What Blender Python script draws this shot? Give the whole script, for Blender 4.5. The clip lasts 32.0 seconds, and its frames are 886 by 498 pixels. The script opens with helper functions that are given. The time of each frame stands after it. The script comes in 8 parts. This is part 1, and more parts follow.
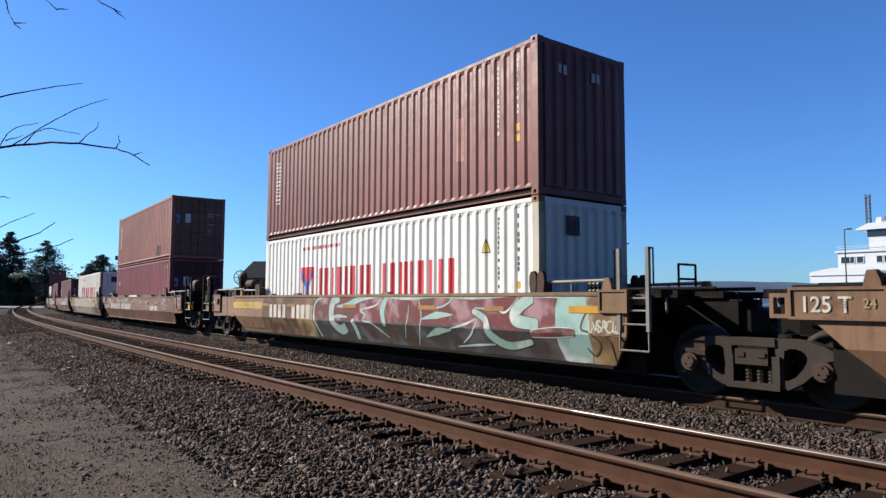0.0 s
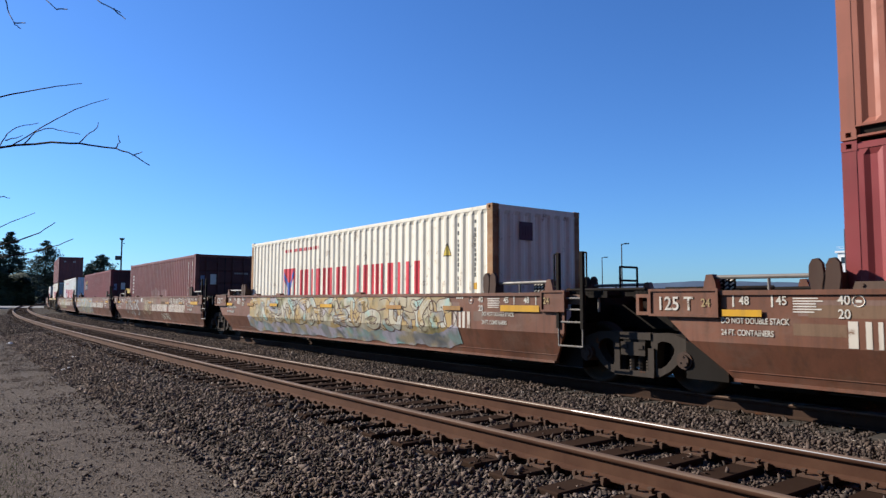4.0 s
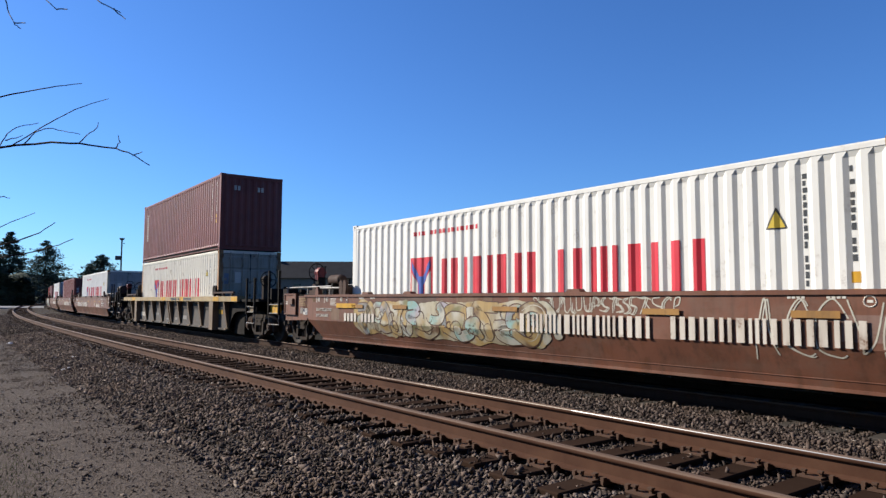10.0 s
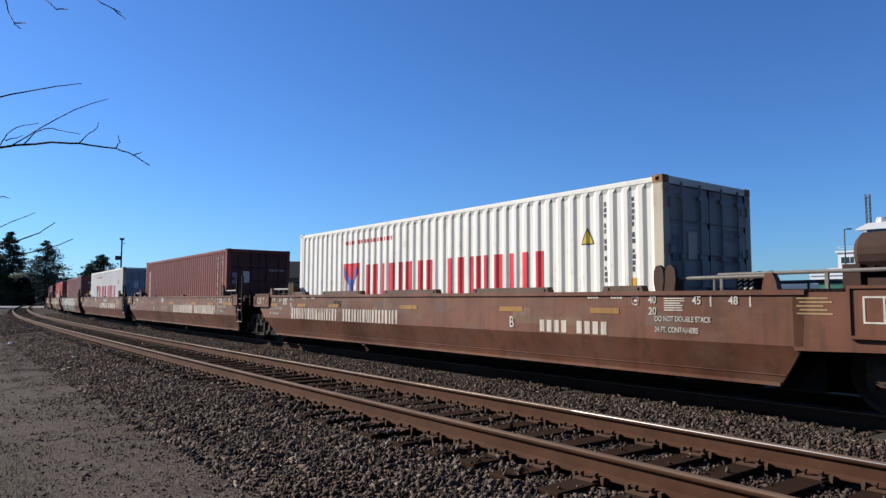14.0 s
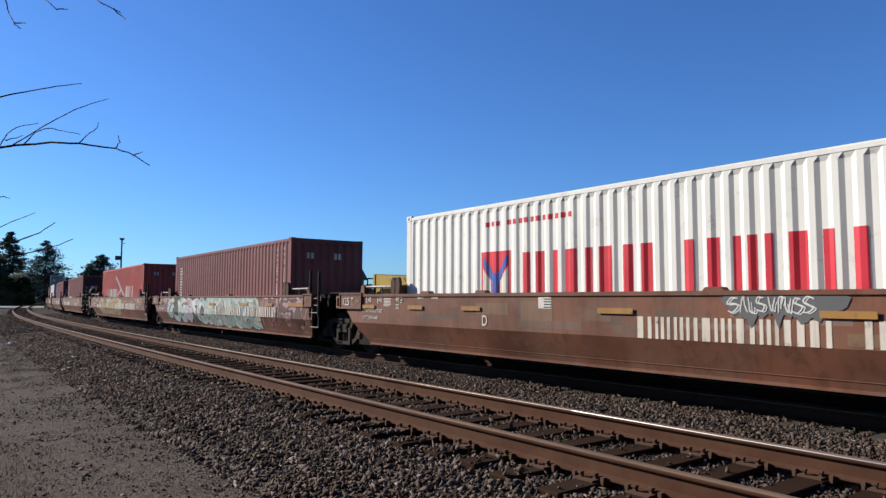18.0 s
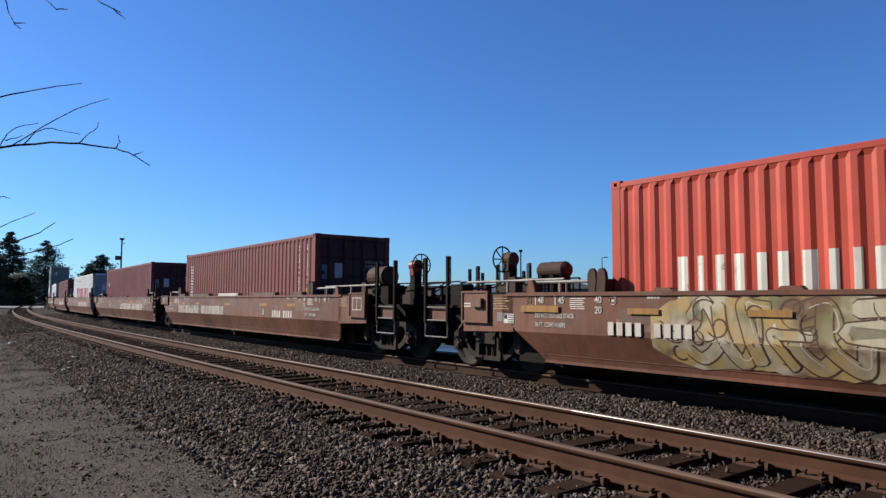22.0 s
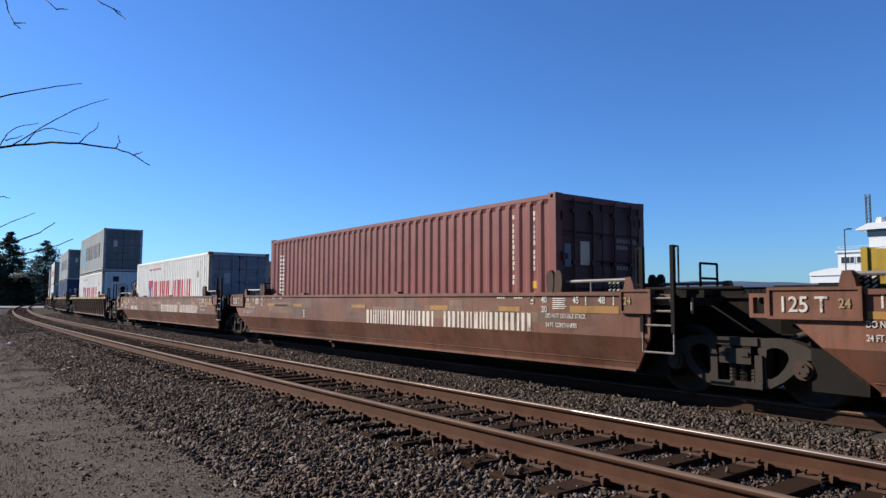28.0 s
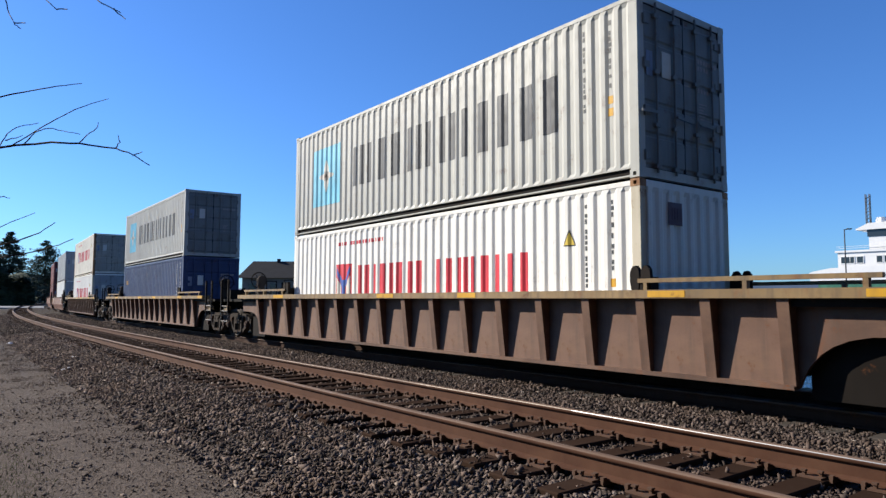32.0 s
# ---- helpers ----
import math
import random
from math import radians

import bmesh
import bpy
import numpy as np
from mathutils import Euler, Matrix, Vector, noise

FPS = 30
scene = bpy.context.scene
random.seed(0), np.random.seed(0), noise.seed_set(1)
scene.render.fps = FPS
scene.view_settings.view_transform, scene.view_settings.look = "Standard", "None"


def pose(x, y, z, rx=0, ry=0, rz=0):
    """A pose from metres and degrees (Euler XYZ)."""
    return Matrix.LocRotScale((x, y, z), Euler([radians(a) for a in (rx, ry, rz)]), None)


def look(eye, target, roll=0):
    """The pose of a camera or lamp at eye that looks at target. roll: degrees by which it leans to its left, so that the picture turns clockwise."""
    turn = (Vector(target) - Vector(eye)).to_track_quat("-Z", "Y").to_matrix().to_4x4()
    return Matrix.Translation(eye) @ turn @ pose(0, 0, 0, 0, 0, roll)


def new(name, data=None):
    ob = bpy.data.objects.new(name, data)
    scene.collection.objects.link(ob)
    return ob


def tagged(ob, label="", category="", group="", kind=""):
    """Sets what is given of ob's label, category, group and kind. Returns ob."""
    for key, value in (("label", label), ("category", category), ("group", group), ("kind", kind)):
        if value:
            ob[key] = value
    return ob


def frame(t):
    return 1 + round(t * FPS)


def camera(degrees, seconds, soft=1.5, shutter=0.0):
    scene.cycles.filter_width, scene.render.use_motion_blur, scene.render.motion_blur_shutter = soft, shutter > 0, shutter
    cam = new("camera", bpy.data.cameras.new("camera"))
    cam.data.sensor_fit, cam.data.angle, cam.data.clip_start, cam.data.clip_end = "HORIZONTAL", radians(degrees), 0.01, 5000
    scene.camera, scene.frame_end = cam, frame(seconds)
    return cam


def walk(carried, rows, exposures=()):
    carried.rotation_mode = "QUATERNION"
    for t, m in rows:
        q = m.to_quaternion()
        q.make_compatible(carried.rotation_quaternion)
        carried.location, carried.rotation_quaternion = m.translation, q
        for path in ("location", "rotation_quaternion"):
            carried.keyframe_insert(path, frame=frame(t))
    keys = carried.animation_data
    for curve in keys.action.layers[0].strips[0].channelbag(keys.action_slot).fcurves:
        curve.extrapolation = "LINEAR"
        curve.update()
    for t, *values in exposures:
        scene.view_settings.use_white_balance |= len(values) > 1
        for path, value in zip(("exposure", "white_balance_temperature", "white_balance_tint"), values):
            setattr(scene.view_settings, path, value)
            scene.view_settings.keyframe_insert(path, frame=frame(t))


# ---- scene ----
# ---- camera: on a stand beside the line, still all through ----
EYE = (0.0, 0.0, 1.2165)
TILT, LEAN = 0.07601, 0.199
cam = camera(66.35, 32.0, soft=1.4, shutter=0.03)
AIM = (0.0, math.cos(TILT), EYE[2] + math.sin(TILT))
CAM_POSE = look(EYE, AIM, LEAN)

# ---- light ----
SUN_TO = Vector((-1.80, 0.74, 1.02)).normalized()      # towards the sun
SUN_EL = math.asin(SUN_TO.z)
SUN_AZ = math.atan2(SUN_TO.x, SUN_TO.y)
world = bpy.data.worlds.new("sky")
scene.world = world
world.use_nodes = True
wn = world.node_tree.nodes
wl = world.node_tree.links
sky = wn.new("ShaderNodeTexSky")
sky.sky_type = "NISHITA"
sky.sun_disc = False
sky.sun_elevation = SUN_EL
sky.sun_rotation = SUN_AZ
sky.air_density, sky.dust_density, sky.ozone_density = 1.0, 0.25, 3.0
tone = wn.new("ShaderNodeMix")          # clear dry air: a deeper blue than the model's
tone.data_type = "RGBA"
tone.blend_type = "MULTIPLY"
tone.inputs["Factor"].default_value = 1.0
tone.inputs["B"].default_value = (0.64, 1.11, 1.82, 1.0)
wn["Background"].inputs["Strength"].default_value = 0.0502
wl.new(sky.outputs["Color"], tone.inputs["A"])
wl.new(tone.outputs["Result"], wn["Background"].inputs["Color"])
sun = new("sun", bpy.data.lights.new("sun", "SUN"))
sun.data.energy = 5.0
sun.data.angle = radians(0.53)
sun.data.color = (1.0, 0.925, 0.81)
sun.matrix_world = look(tuple(SUN_TO * 60), (0, 0, 0))
EXPOSURE = 0.85

# ---- the line of the two tracks ----
# s runs along the far track, in the way of the train; the camera's side is off > 0
K_AT = [0.0, 40.0, 70.0, 100.0, 600.0]
K_IS = [-0.00046, -0.00164, -0.0008, -0.0008, -0.0008]
GAP = 4.5855                 # between the tracks' middles
RAIL_FAR = -0.10             # top of rail of the far track; the near one's is 0
S_ALL = np.arange(300.0, -640.0, -0.5)
K_ALL = np.interp(-S_ALL, K_AT, K_IS)
TH_ALL = np.concatenate([[0.0], np.cumsum((K_ALL[1:] + K_ALL[:-1]) / 2 * 0.5)])
I0 = 600
TH_ALL = TH_ALL - TH_ALL[I0] - 0.9248
C_MID = (np.cos(TH_ALL[1:]) + np.cos(TH_ALL[:-1])) / 2
N_MID = (np.sin(TH_ALL[1:]) + np.sin(TH_ALL[:-1])) / 2
X_ALL = np.concatenate([[0.0], np.cumsum(-0.5 * C_MID)])
Y_ALL = np.concatenate([[0.0], np.cumsum(-0.5 * N_MID)])
X_ALL = X_ALL - X_ALL[I0]
Y_ALL = Y_ALL - Y_ALL[I0] + 16.0628


def on_line(s, off=0.0):
    """x, y and heading at s along the line, off metres towards the camera's side."""
    x = np.interp(-s, -S_ALL, X_ALL)
    y = np.interp(-s, -S_ALL, Y_ALL)
    th = np.interp(-s, -S_ALL, TH_ALL)
    return x + off * np.sin(th), y - off * np.cos(th), th


def line_pose(s, off=0.0, z=0.0):
    x, y, th = on_line(s, off)
    return pose(float(x), float(y), z, 0, 0, math.degrees(float(th)))


def car_pose(s, half):
    """A stiff car whose two pivots stand on the far track, half metres before and behind s."""
    ax, ay, _ = on_line(s + half)
    bx, by, _ = on_line(s - half)
    return pose(float(ax + bx) / 2, float(ay + by) / 2, RAIL_FAR, 0, 0, math.degrees(math.atan2(ay - by, ax - bx)))


def gone(t):
    """How far the train has come at t seconds."""
    return 10.49924 * t + 0.0119 * (t - 16.0) ** 2


# ---- materials ----
MATS = {}


def node_material(name):
    m = bpy.data.materials.new(name)
    m.use_nodes = True
    return m, m.node_tree.nodes, m.node_tree.links, m.node_tree.nodes["Principled BSDF"]


def mapped(n, l, scale, kind="Object"):
    tc = n.new("ShaderNodeTexCoord")
    mp = n.new("ShaderNodeMapping")
    mp.inputs["Scale"].default_value = scale
    l.new(tc.outputs[kind], mp.inputs["Vector"])
    return mp.outputs["Vector"]


def noise_node(n, l, vec, scale, detail=5.0, rough=0.6):
    t = n.new("ShaderNodeTexNoise")
    t.inputs["Scale"].default_value = scale
    t.inputs["Detail"].default_value = detail
    t.inputs["Roughness"].default_value = rough
    l.new(vec, t.inputs["Vector"])
    return t.outputs["Fac"]


def ramp(n, l, fac, lo, hi, a=0.0, b=1.0):
    r = n.new("ShaderNodeMapRange")
    r.inputs["From Min"].default_value = lo
    r.inputs["From Max"].default_value = hi
    r.inputs["To Min"].default_value = a
    r.inputs["To Max"].default_value = b
    l.new(fac, r.inputs["Value"])
    return r.outputs["Result"]


def mix(n, l, fac, a, b, mode="MIX"):
    x = n.new("ShaderNodeMix")
    x.data_type = "RGBA"
    x.blend_type = mode
    for sock, v in ((x.inputs["Factor"], fac), (x.inputs["A"], a), (x.inputs["B"], b)):
        if isinstance(v, (int, float)):
            sock.default_value = v
        elif isinstance(v, tuple):
            sock.default_value = (*v, 1.0)
        else:
            l.new(v, sock)
    return x.outputs["Result"]


ALBEDO = 0.79          # all surfaces of the place are a little darker than their clean colours


def based(n, l, bsdf, col):
    l.new(mix(n, l, 1.0, col, (ALBEDO, ALBEDO, ALBEDO), "MULTIPLY"), bsdf.inputs["Base Color"])


def bumped(n, l, bsdf, height, strength, distance):
    b = n.new("ShaderNodeBump")
    b.inputs["Strength"].default_value = strength
    b.inputs["Distance"].default_value = distance
    l.new(height, b.inputs["Height"])
    l.new(b.outputs["Normal"], bsdf.inputs["Normal"])


def paint(name, rgb, rough=0.5, dirt=0.35, rust=0.12, metal=0.0, dirt_rgb=(0.09, 0.07, 0.055), rust_rgb=(0.16, 0.06, 0.025), fade=0.25, spec=0.22, chalk=None):
    """Weathered paint on steel: fading, streaks that run down, grime and rust spots."""
    if name in MATS:
        return MATS[name]
    m, n, l, b = node_material(name)
    vec = mapped(n, l, (1, 1, 1))
    streak = mapped(n, l, (5.0, 5.0, 0.45))
    big = noise_node(n, l, vec, 0.55, 3.0)
    mid = noise_node(n, l, vec, 3.2, 6.0, 0.65)
    fine = noise_node(n, l, vec, 38.0, 4.0, 0.7)
    run = noise_node(n, l, streak, 1.6, 5.0, 0.6)
    info = n.new("ShaderNodeObjectInfo")
    pale = tuple(min(1.0, c * (1 + fade) + 0.02 * fade) for c in rgb)
    deep = tuple(c * (1 - 0.6 * fade) for c in rgb)
    col = mix(n, l, ramp(n, l, big, 0.35, 0.65), deep, pale)
    col = mix(n, l, ramp(n, l, info.outputs["Random"], 0, 1, 0.0, 0.18), col, deep)
    col = mix(n, l, ramp(n, l, run, 0.48, 0.75, 0.0, dirt), col, dirt_rgb)
    col = mix(n, l, ramp(n, l, mid, 0.55, 0.8, 0.0, dirt), col, dirt_rgb)
    col = mix(n, l, ramp(n, l, fine, 0.4, 0.75, 0.0, 0.18), col, deep)
    scrape = noise_node(n, l, mapped(n, l, (11.0, 11.0, 0.30)), 2.1, 4.0, 0.6)
    col = mix(n, l, ramp(n, l, scrape, 0.62, 0.72, 0.0, 0.30), col, pale)
    chip = noise_node(n, l, mapped(n, l, (1.0, 1.0, 0.7)), 9.0, 5.0, 0.75)
    col = mix(n, l, ramp(n, l, chip, 0.68, 0.72, 0.0, min(0.8, 2.5 * rust)), col, rust_rgb)
    if chalk:
        blot = noise_node(n, l, mapped(n, l, (0.8, 0.8, 1.6)), 1.1, 6.0, 0.7)
        col = mix(n, l, ramp(n, l, blot, 0.50, 0.68, 0.0, 0.65), col, chalk)
        rusty = noise_node(n, l, mapped(n, l, (1.6, 1.6, 0.5)), 2.3, 6.0, 0.7)
        col = mix(n, l, ramp(n, l, rusty, 0.56, 0.72, 0.0, 0.7), col, (0.20, 0.075, 0.03))
    spot = n.new("ShaderNodeMath")
    spot.operation = "MULTIPLY"
    l.new(ramp(n, l, mid, 0.60, 0.66), spot.inputs[0])
    l.new(ramp(n, l, fine, 0.44, 0.58), spot.inputs[1])
    gain = n.new("ShaderNodeMath")
    gain.operation = "MULTIPLY"
    gain.inputs[1].default_value = min(1.0, rust * 4)
    l.new(spot.outputs[0], gain.inputs[0])
    col = mix(n, l, gain.outputs[0], col, rust_rgb)
    based(n, l, b, col)
    l.new(ramp(n, l, mid, 0.3, 0.7, rough - 0.1, rough + 0.15), b.inputs["Roughness"])
    b.inputs["Metallic"].default_value = metal
    b.inputs["Specular IOR Level"].default_value = spec
    bumped(n, l, b, mid, 0.25, 0.004)
    MATS[name] = m
    return m


def plain(name, rgb, rough=0.6, metal=0.0, grain=20.0, vary=0.25, bump=0.003):
    if name in MATS:
        return MATS[name]
    m, n, l, b = node_material(name)
    vec = mapped(n, l, (1, 1, 1))
    a = noise_node(n, l, vec, grain, 5.0, 0.65)
    c = noise_node(n, l, vec, grain * 0.12, 3.0)
    col = mix(n, l, ramp(n, l, a, 0.3, 0.7), tuple(v * (1 - vary) for v in rgb), tuple(min(1, v * (1 + vary)) for v in rgb))
    col = mix(n, l, ramp(n, l, c, 0.4, 0.7, 0.0, 0.5), col, tuple(v * (1 - 1.5 * vary) if vary < 0.6 else v * 0.2 for v in rgb))
    based(n, l, b, col)
    b.inputs["Roughness"].default_value = rough
    b.inputs["Metallic"].default_value = metal
    b.inputs["Specular IOR Level"].default_value = 0.5 if rough < 0.3 else 0.12
    if bump:
        bumped(n, l, b, a, 0.4, bump)
    MATS[name] = m
    return m


M_BROWN = paint("well_car_brown", (0.155, 0.060, 0.034), 0.55, 0.7, 0.35, dirt_rgb=(0.074, 0.040, 0.026), fade=0.5, chalk=(0.195, 0.118, 0.086))
M_OLDBROWN = paint("old_car_brown", (0.19, 0.105, 0.06), 0.6, 0.6, 0.4, dirt_rgb=(0.07, 0.05, 0.035), fade=0.4)
M_OCHRECAR = paint("old_car_ochre", (0.225, 0.130, 0.066), 0.6, 0.6, 0.5, dirt_rgb=(0.10, 0.06, 0.035), fade=0.4)
M_RIBBED = paint("ribbed_car_grime", (0.128, 0.070, 0.047), 0.62, 0.5, 0.4, dirt_rgb=(0.070, 0.052, 0.042), fade=0.5, chalk=(0.205, 0.120, 0.075))
M_RIBGREY = paint("ribbed_car_dark", (0.068, 0.054, 0.044), 0.62, 0.5, 0.25, dirt_rgb=(0.045, 0.036, 0.03), fade=0.35, chalk=(0.105, 0.085, 0.068))
M_CHORD = paint("chord_faded_yellow", (0.25, 0.165, 0.075), 0.6, 0.85, 0.5, dirt_rgb=(0.085, 0.065, 0.050), fade=0.4, chalk=(0.15, 0.115, 0.09))
M_CHORDPALE = paint("chord_pale_ochre", (0.40, 0.29, 0.14), 0.6, 0.75, 0.45, dirt_rgb=(0.14, 0.10, 0.065), fade=0.3, chalk=(0.30, 0.23, 0.14))
M_FIN = paint("dusty_rib_steel", (0.20, 0.140, 0.090), 0.6, 0.6, 0.5, dirt_rgb=(0.08, 0.06, 0.045), fade=0.4, chalk=(0.28, 0.20, 0.12))
M_BRACKET = paint("brown_bracket", (0.075, 0.045, 0.035), 0.7, 0.4, 0.2, spec=0.1)
M_YELLOW = paint("yellow_stripe", (0.62, 0.33, 0.02), 0.5, 0.35, 0.15)
M_YDULL = paint("faded_stripe", (0.36, 0.185, 0.05), 0.6, 0.6, 0.3)
M_RUSTPOST = paint("rusty_cream_post", (0.33, 0.17, 0.075), 0.7, 0.8, 0.6, dirt_rgb=(0.11, 0.05, 0.025), fade=0.4, chalk=(0.45, 0.34, 0.20))
M_CREAMPOST = paint("cream_post", (0.58, 0.52, 0.40), 0.6, 0.4, 0.4, dirt_rgb=(0.30, 0.20, 0.11), fade=0.2)
M_REPAIR = paint("repair_patch_dark", (0.105, 0.034, 0.034), 0.55, 0.3, 0.2, fade=0.3)
M_SCUFF = paint("pale_scuff", (0.42, 0.20, 0.17), 0.6, 0.3, 0.1, fade=0.3)
M_WASH = paint("thin_whitewash", (0.30, 0.17, 0.16), 0.7, 0.5, 0.1, dirt_rgb=(0.17, 0.07, 0.065), fade=0.5)
M_SIGN = paint("sign_yellow", (0.66, 0.48, 0.06), 0.5, 0.3, 0.1)
M_YBOX = paint("yellow_box_paint", (0.42, 0.28, 0.03), 0.55, 0.4, 0.2)
M_WHITE = paint("stencil_white", (0.66, 0.62, 0.55), 0.6, 0.45, 0.3)
M_NAME = paint("worn_name_white", (0.62, 0.56, 0.48), 0.6, 0.6, 0.4, dirt_rgb=(0.26, 0.17, 0.12), fade=0.2)
M_PATCHES = [paint("car_patch_" + k, c, 0.6, 0.6, 0.3, dirt_rgb=(0.07, 0.045, 0.03), fade=0.4) for k, c in (("dull", (0.115, 0.070, 0.050)), ("pink", (0.205, 0.122, 0.096)), ("grey", (0.150, 0.088, 0.064)), ("tan", (0.180, 0.105, 0.062)))]
# grimy steel, taken near black so that recess shade is in the colour
M_DARK = paint("grimy_shade_dark_steel", (0.016, 0.013, 0.011), 0.75, 0.4, 0.1, dirt_rgb=(0.024, 0.018, 0.014), spec=0.06)
M_TRUCK = paint("dusty_cast_steel", (0.056, 0.046, 0.039), 0.85, 0.5, 0.25, dirt_rgb=(0.034, 0.028, 0.024), spec=0.03)
M_CAP = paint("rusty_bearing_cap", (0.075, 0.050, 0.040), 0.75, 0.5, 0.4, dirt_rgb=(0.05, 0.035, 0.03), spec=0.08)
M_WHEEL = paint("wheel_steel", (0.046, 0.037, 0.031), 0.7, 0.4, 0.2, spec=0.06)
M_PIPE = paint("worn_grey_pipe", (0.23, 0.21, 0.19), 0.55, 0.4, 0.2)
M_REDIRON = paint("red_brake_gear", (0.22, 0.030, 0.026), 0.5, 0.35, 0.1)
M_PLATEBLUE = paint("plate_pale_blue", (0.22, 0.26, 0.36), 0.5, 0.4, 0.1)
M_GREYMARK = paint("faded_mark_grey", (0.32, 0.29, 0.28), 0.6, 0.4, 0.1)
M_RUBBER = plain("hose_rubber", (0.02, 0.02, 0.02), 0.7)

BOX = {
    "maroon": paint("box_maroon", (0.195, 0.050, 0.044), 0.48, 0.22, 0.08, fade=0.2),
    "brown": paint("box_brown", (0.215, 0.060, 0.052), 0.5, 0.25, 0.10, fade=0.2),
    "orange": paint("box_orange_brown", (0.345, 0.118, 0.078), 0.5, 0.25, 0.08, fade=0.22),
    "red": paint("box_red", (0.215, 0.037, 0.038), 0.5, 0.2, 0.10, fade=0.2),
    "cherry": paint("box_cherry_red", (0.265, 0.047, 0.050), 0.48, 0.22, 0.08, fade=0.22),
    "oxide": paint("box_oxide_red", (0.205, 0.039, 0.030), 0.52, 0.22, 0.12, fade=0.2),
    "coral": paint("box_coral_red", (0.52, 0.075, 0.045), 0.45, 0.18, 0.05, fade=0.2),
    "white": paint("box_white", (0.83, 0.815, 0.76), 0.55, 0.15, 0.07, dirt_rgb=(0.30, 0.26, 0.20), fade=0.08),
    "cream": paint("box_cream", (0.81, 0.76, 0.64), 0.55, 0.28, 0.2, dirt_rgb=(0.28, 0.22, 0.14), fade=0.08),
    "grey": paint("box_grey", (0.45, 0.45, 0.41), 0.5, 0.25, 0.10, dirt_rgb=(0.25, 0.22, 0.18), fade=0.1),
    "blue": paint("box_navy", (0.035, 0.055, 0.135), 0.45, 0.2, 0.08, fade=0.2),
    "silver": paint("box_silver", (0.42, 0.42, 0.41), 0.45, 0.25, 0.10, fade=0.1),
}
# door colours: the box colours darkened, with the end's shade painted in
DOOR = {"grey": paint("door_shade_grey", (0.205, 0.21, 0.205), 0.55, 0.4, 0.2, fade=0.2), "white": paint("door_shade_worn_white", (0.36, 0.37, 0.37), 0.55, 0.35, 0.25, dirt_rgb=(0.2, 0.17, 0.14), fade=0.15), "cream": paint("door_shade_grimy_cream", (0.40, 0.37, 0.31), 0.55, 0.5, 0.4, dirt_rgb=(0.15, 0.10, 0.07), fade=0.2), "orange": paint("door_shade_orange_brown", (0.22, 0.09, 0.06), 0.55, 0.4, 0.15, fade=0.2)}
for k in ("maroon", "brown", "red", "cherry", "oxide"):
    DOOR[k] = paint("door_shade_maroon", (0.095, 0.028, 0.028), 0.5, 0.4, 0.12, dirt_rgb=(0.04, 0.03, 0.03), fade=0.25)
M_BRAND_RED = paint("brand_red", (0.62, 0.035, 0.055), 0.45, 0.15, 0.05)
M_BRAND_BLUE = paint("brand_blue", (0.06, 0.12, 0.42), 0.45, 0.15, 0.05)
M_BRAND_SKY = paint("brand_sky_blue", (0.16, 0.52, 0.68), 0.45, 0.15, 0.05)
M_BRAND_GREY = paint("brand_dark_grey", (0.06, 0.065, 0.07), 0.5, 0.15, 0.05)
M_BRAND_PLUM = paint("brand_plum", (0.10, 0.03, 0.06), 0.5, 0.15, 0.05)
M_BRAND_NAVY = paint("brand_navy", (0.015, 0.02, 0.05), 0.45, 0.15, 0.05)


# ---- mesh helpers ----
def box(bm, x0, x1, y0, y1, z0, z1):
    v = [bm.verts.new(c) for c in ((x0, y0, z0), (x1, y0, z0), (x1, y1, z0), (x0, y1, z0), (x0, y0, z1), (x1, y0, z1), (x1, y1, z1), (x0, y1, z1))]
    for f in ((3, 2, 1, 0), (4, 5, 6, 7), (0, 1, 5, 4), (1, 2, 6, 5), (2, 3, 7, 6), (3, 0, 4, 7)):
        bm.faces.new([v[i] for i in f])


def prism(bm, outline, y0, y1):
    """An outline in x and z, counter-clockwise seen from -y, drawn out from y0 to y1 (y0 < y1)."""
    a = [bm.verts.new((x, y0, z)) for x, z in outline]
    b = [bm.verts.new((x, y1, z)) for x, z in outline]
    bm.faces.new(a)
    bm.faces.new(b[::-1])
    k = len(outline)
    for i in range(k):
        j = (i + 1) % k
        bm.faces.new((a[j], a[i], b[i], b[j]))


def rod(bm, p, q, r, n=8, r2=None):
    p, q = Vector(p), Vector(q)
    d = (q - p).normalized()
    u = d.orthogonal().normalized()
    w = d.cross(u)
    r2 = r if r2 is None else r2
    a = [bm.verts.new(p + (u * math.cos(2 * math.pi * i / n) + w * math.sin(2 * math.pi * i / n)) * r) for i in range(n)]
    b = [bm.verts.new(q + (u * math.cos(2 * math.pi * i / n) + w * math.sin(2 * math.pi * i / n)) * r2) for i in range(n)]
    bm.faces.new(a[::-1])
    bm.faces.new(b)
    for i in range(n):
        j = (i + 1) % n
        bm.faces.new((a[i], a[j], b[j], b[i]))


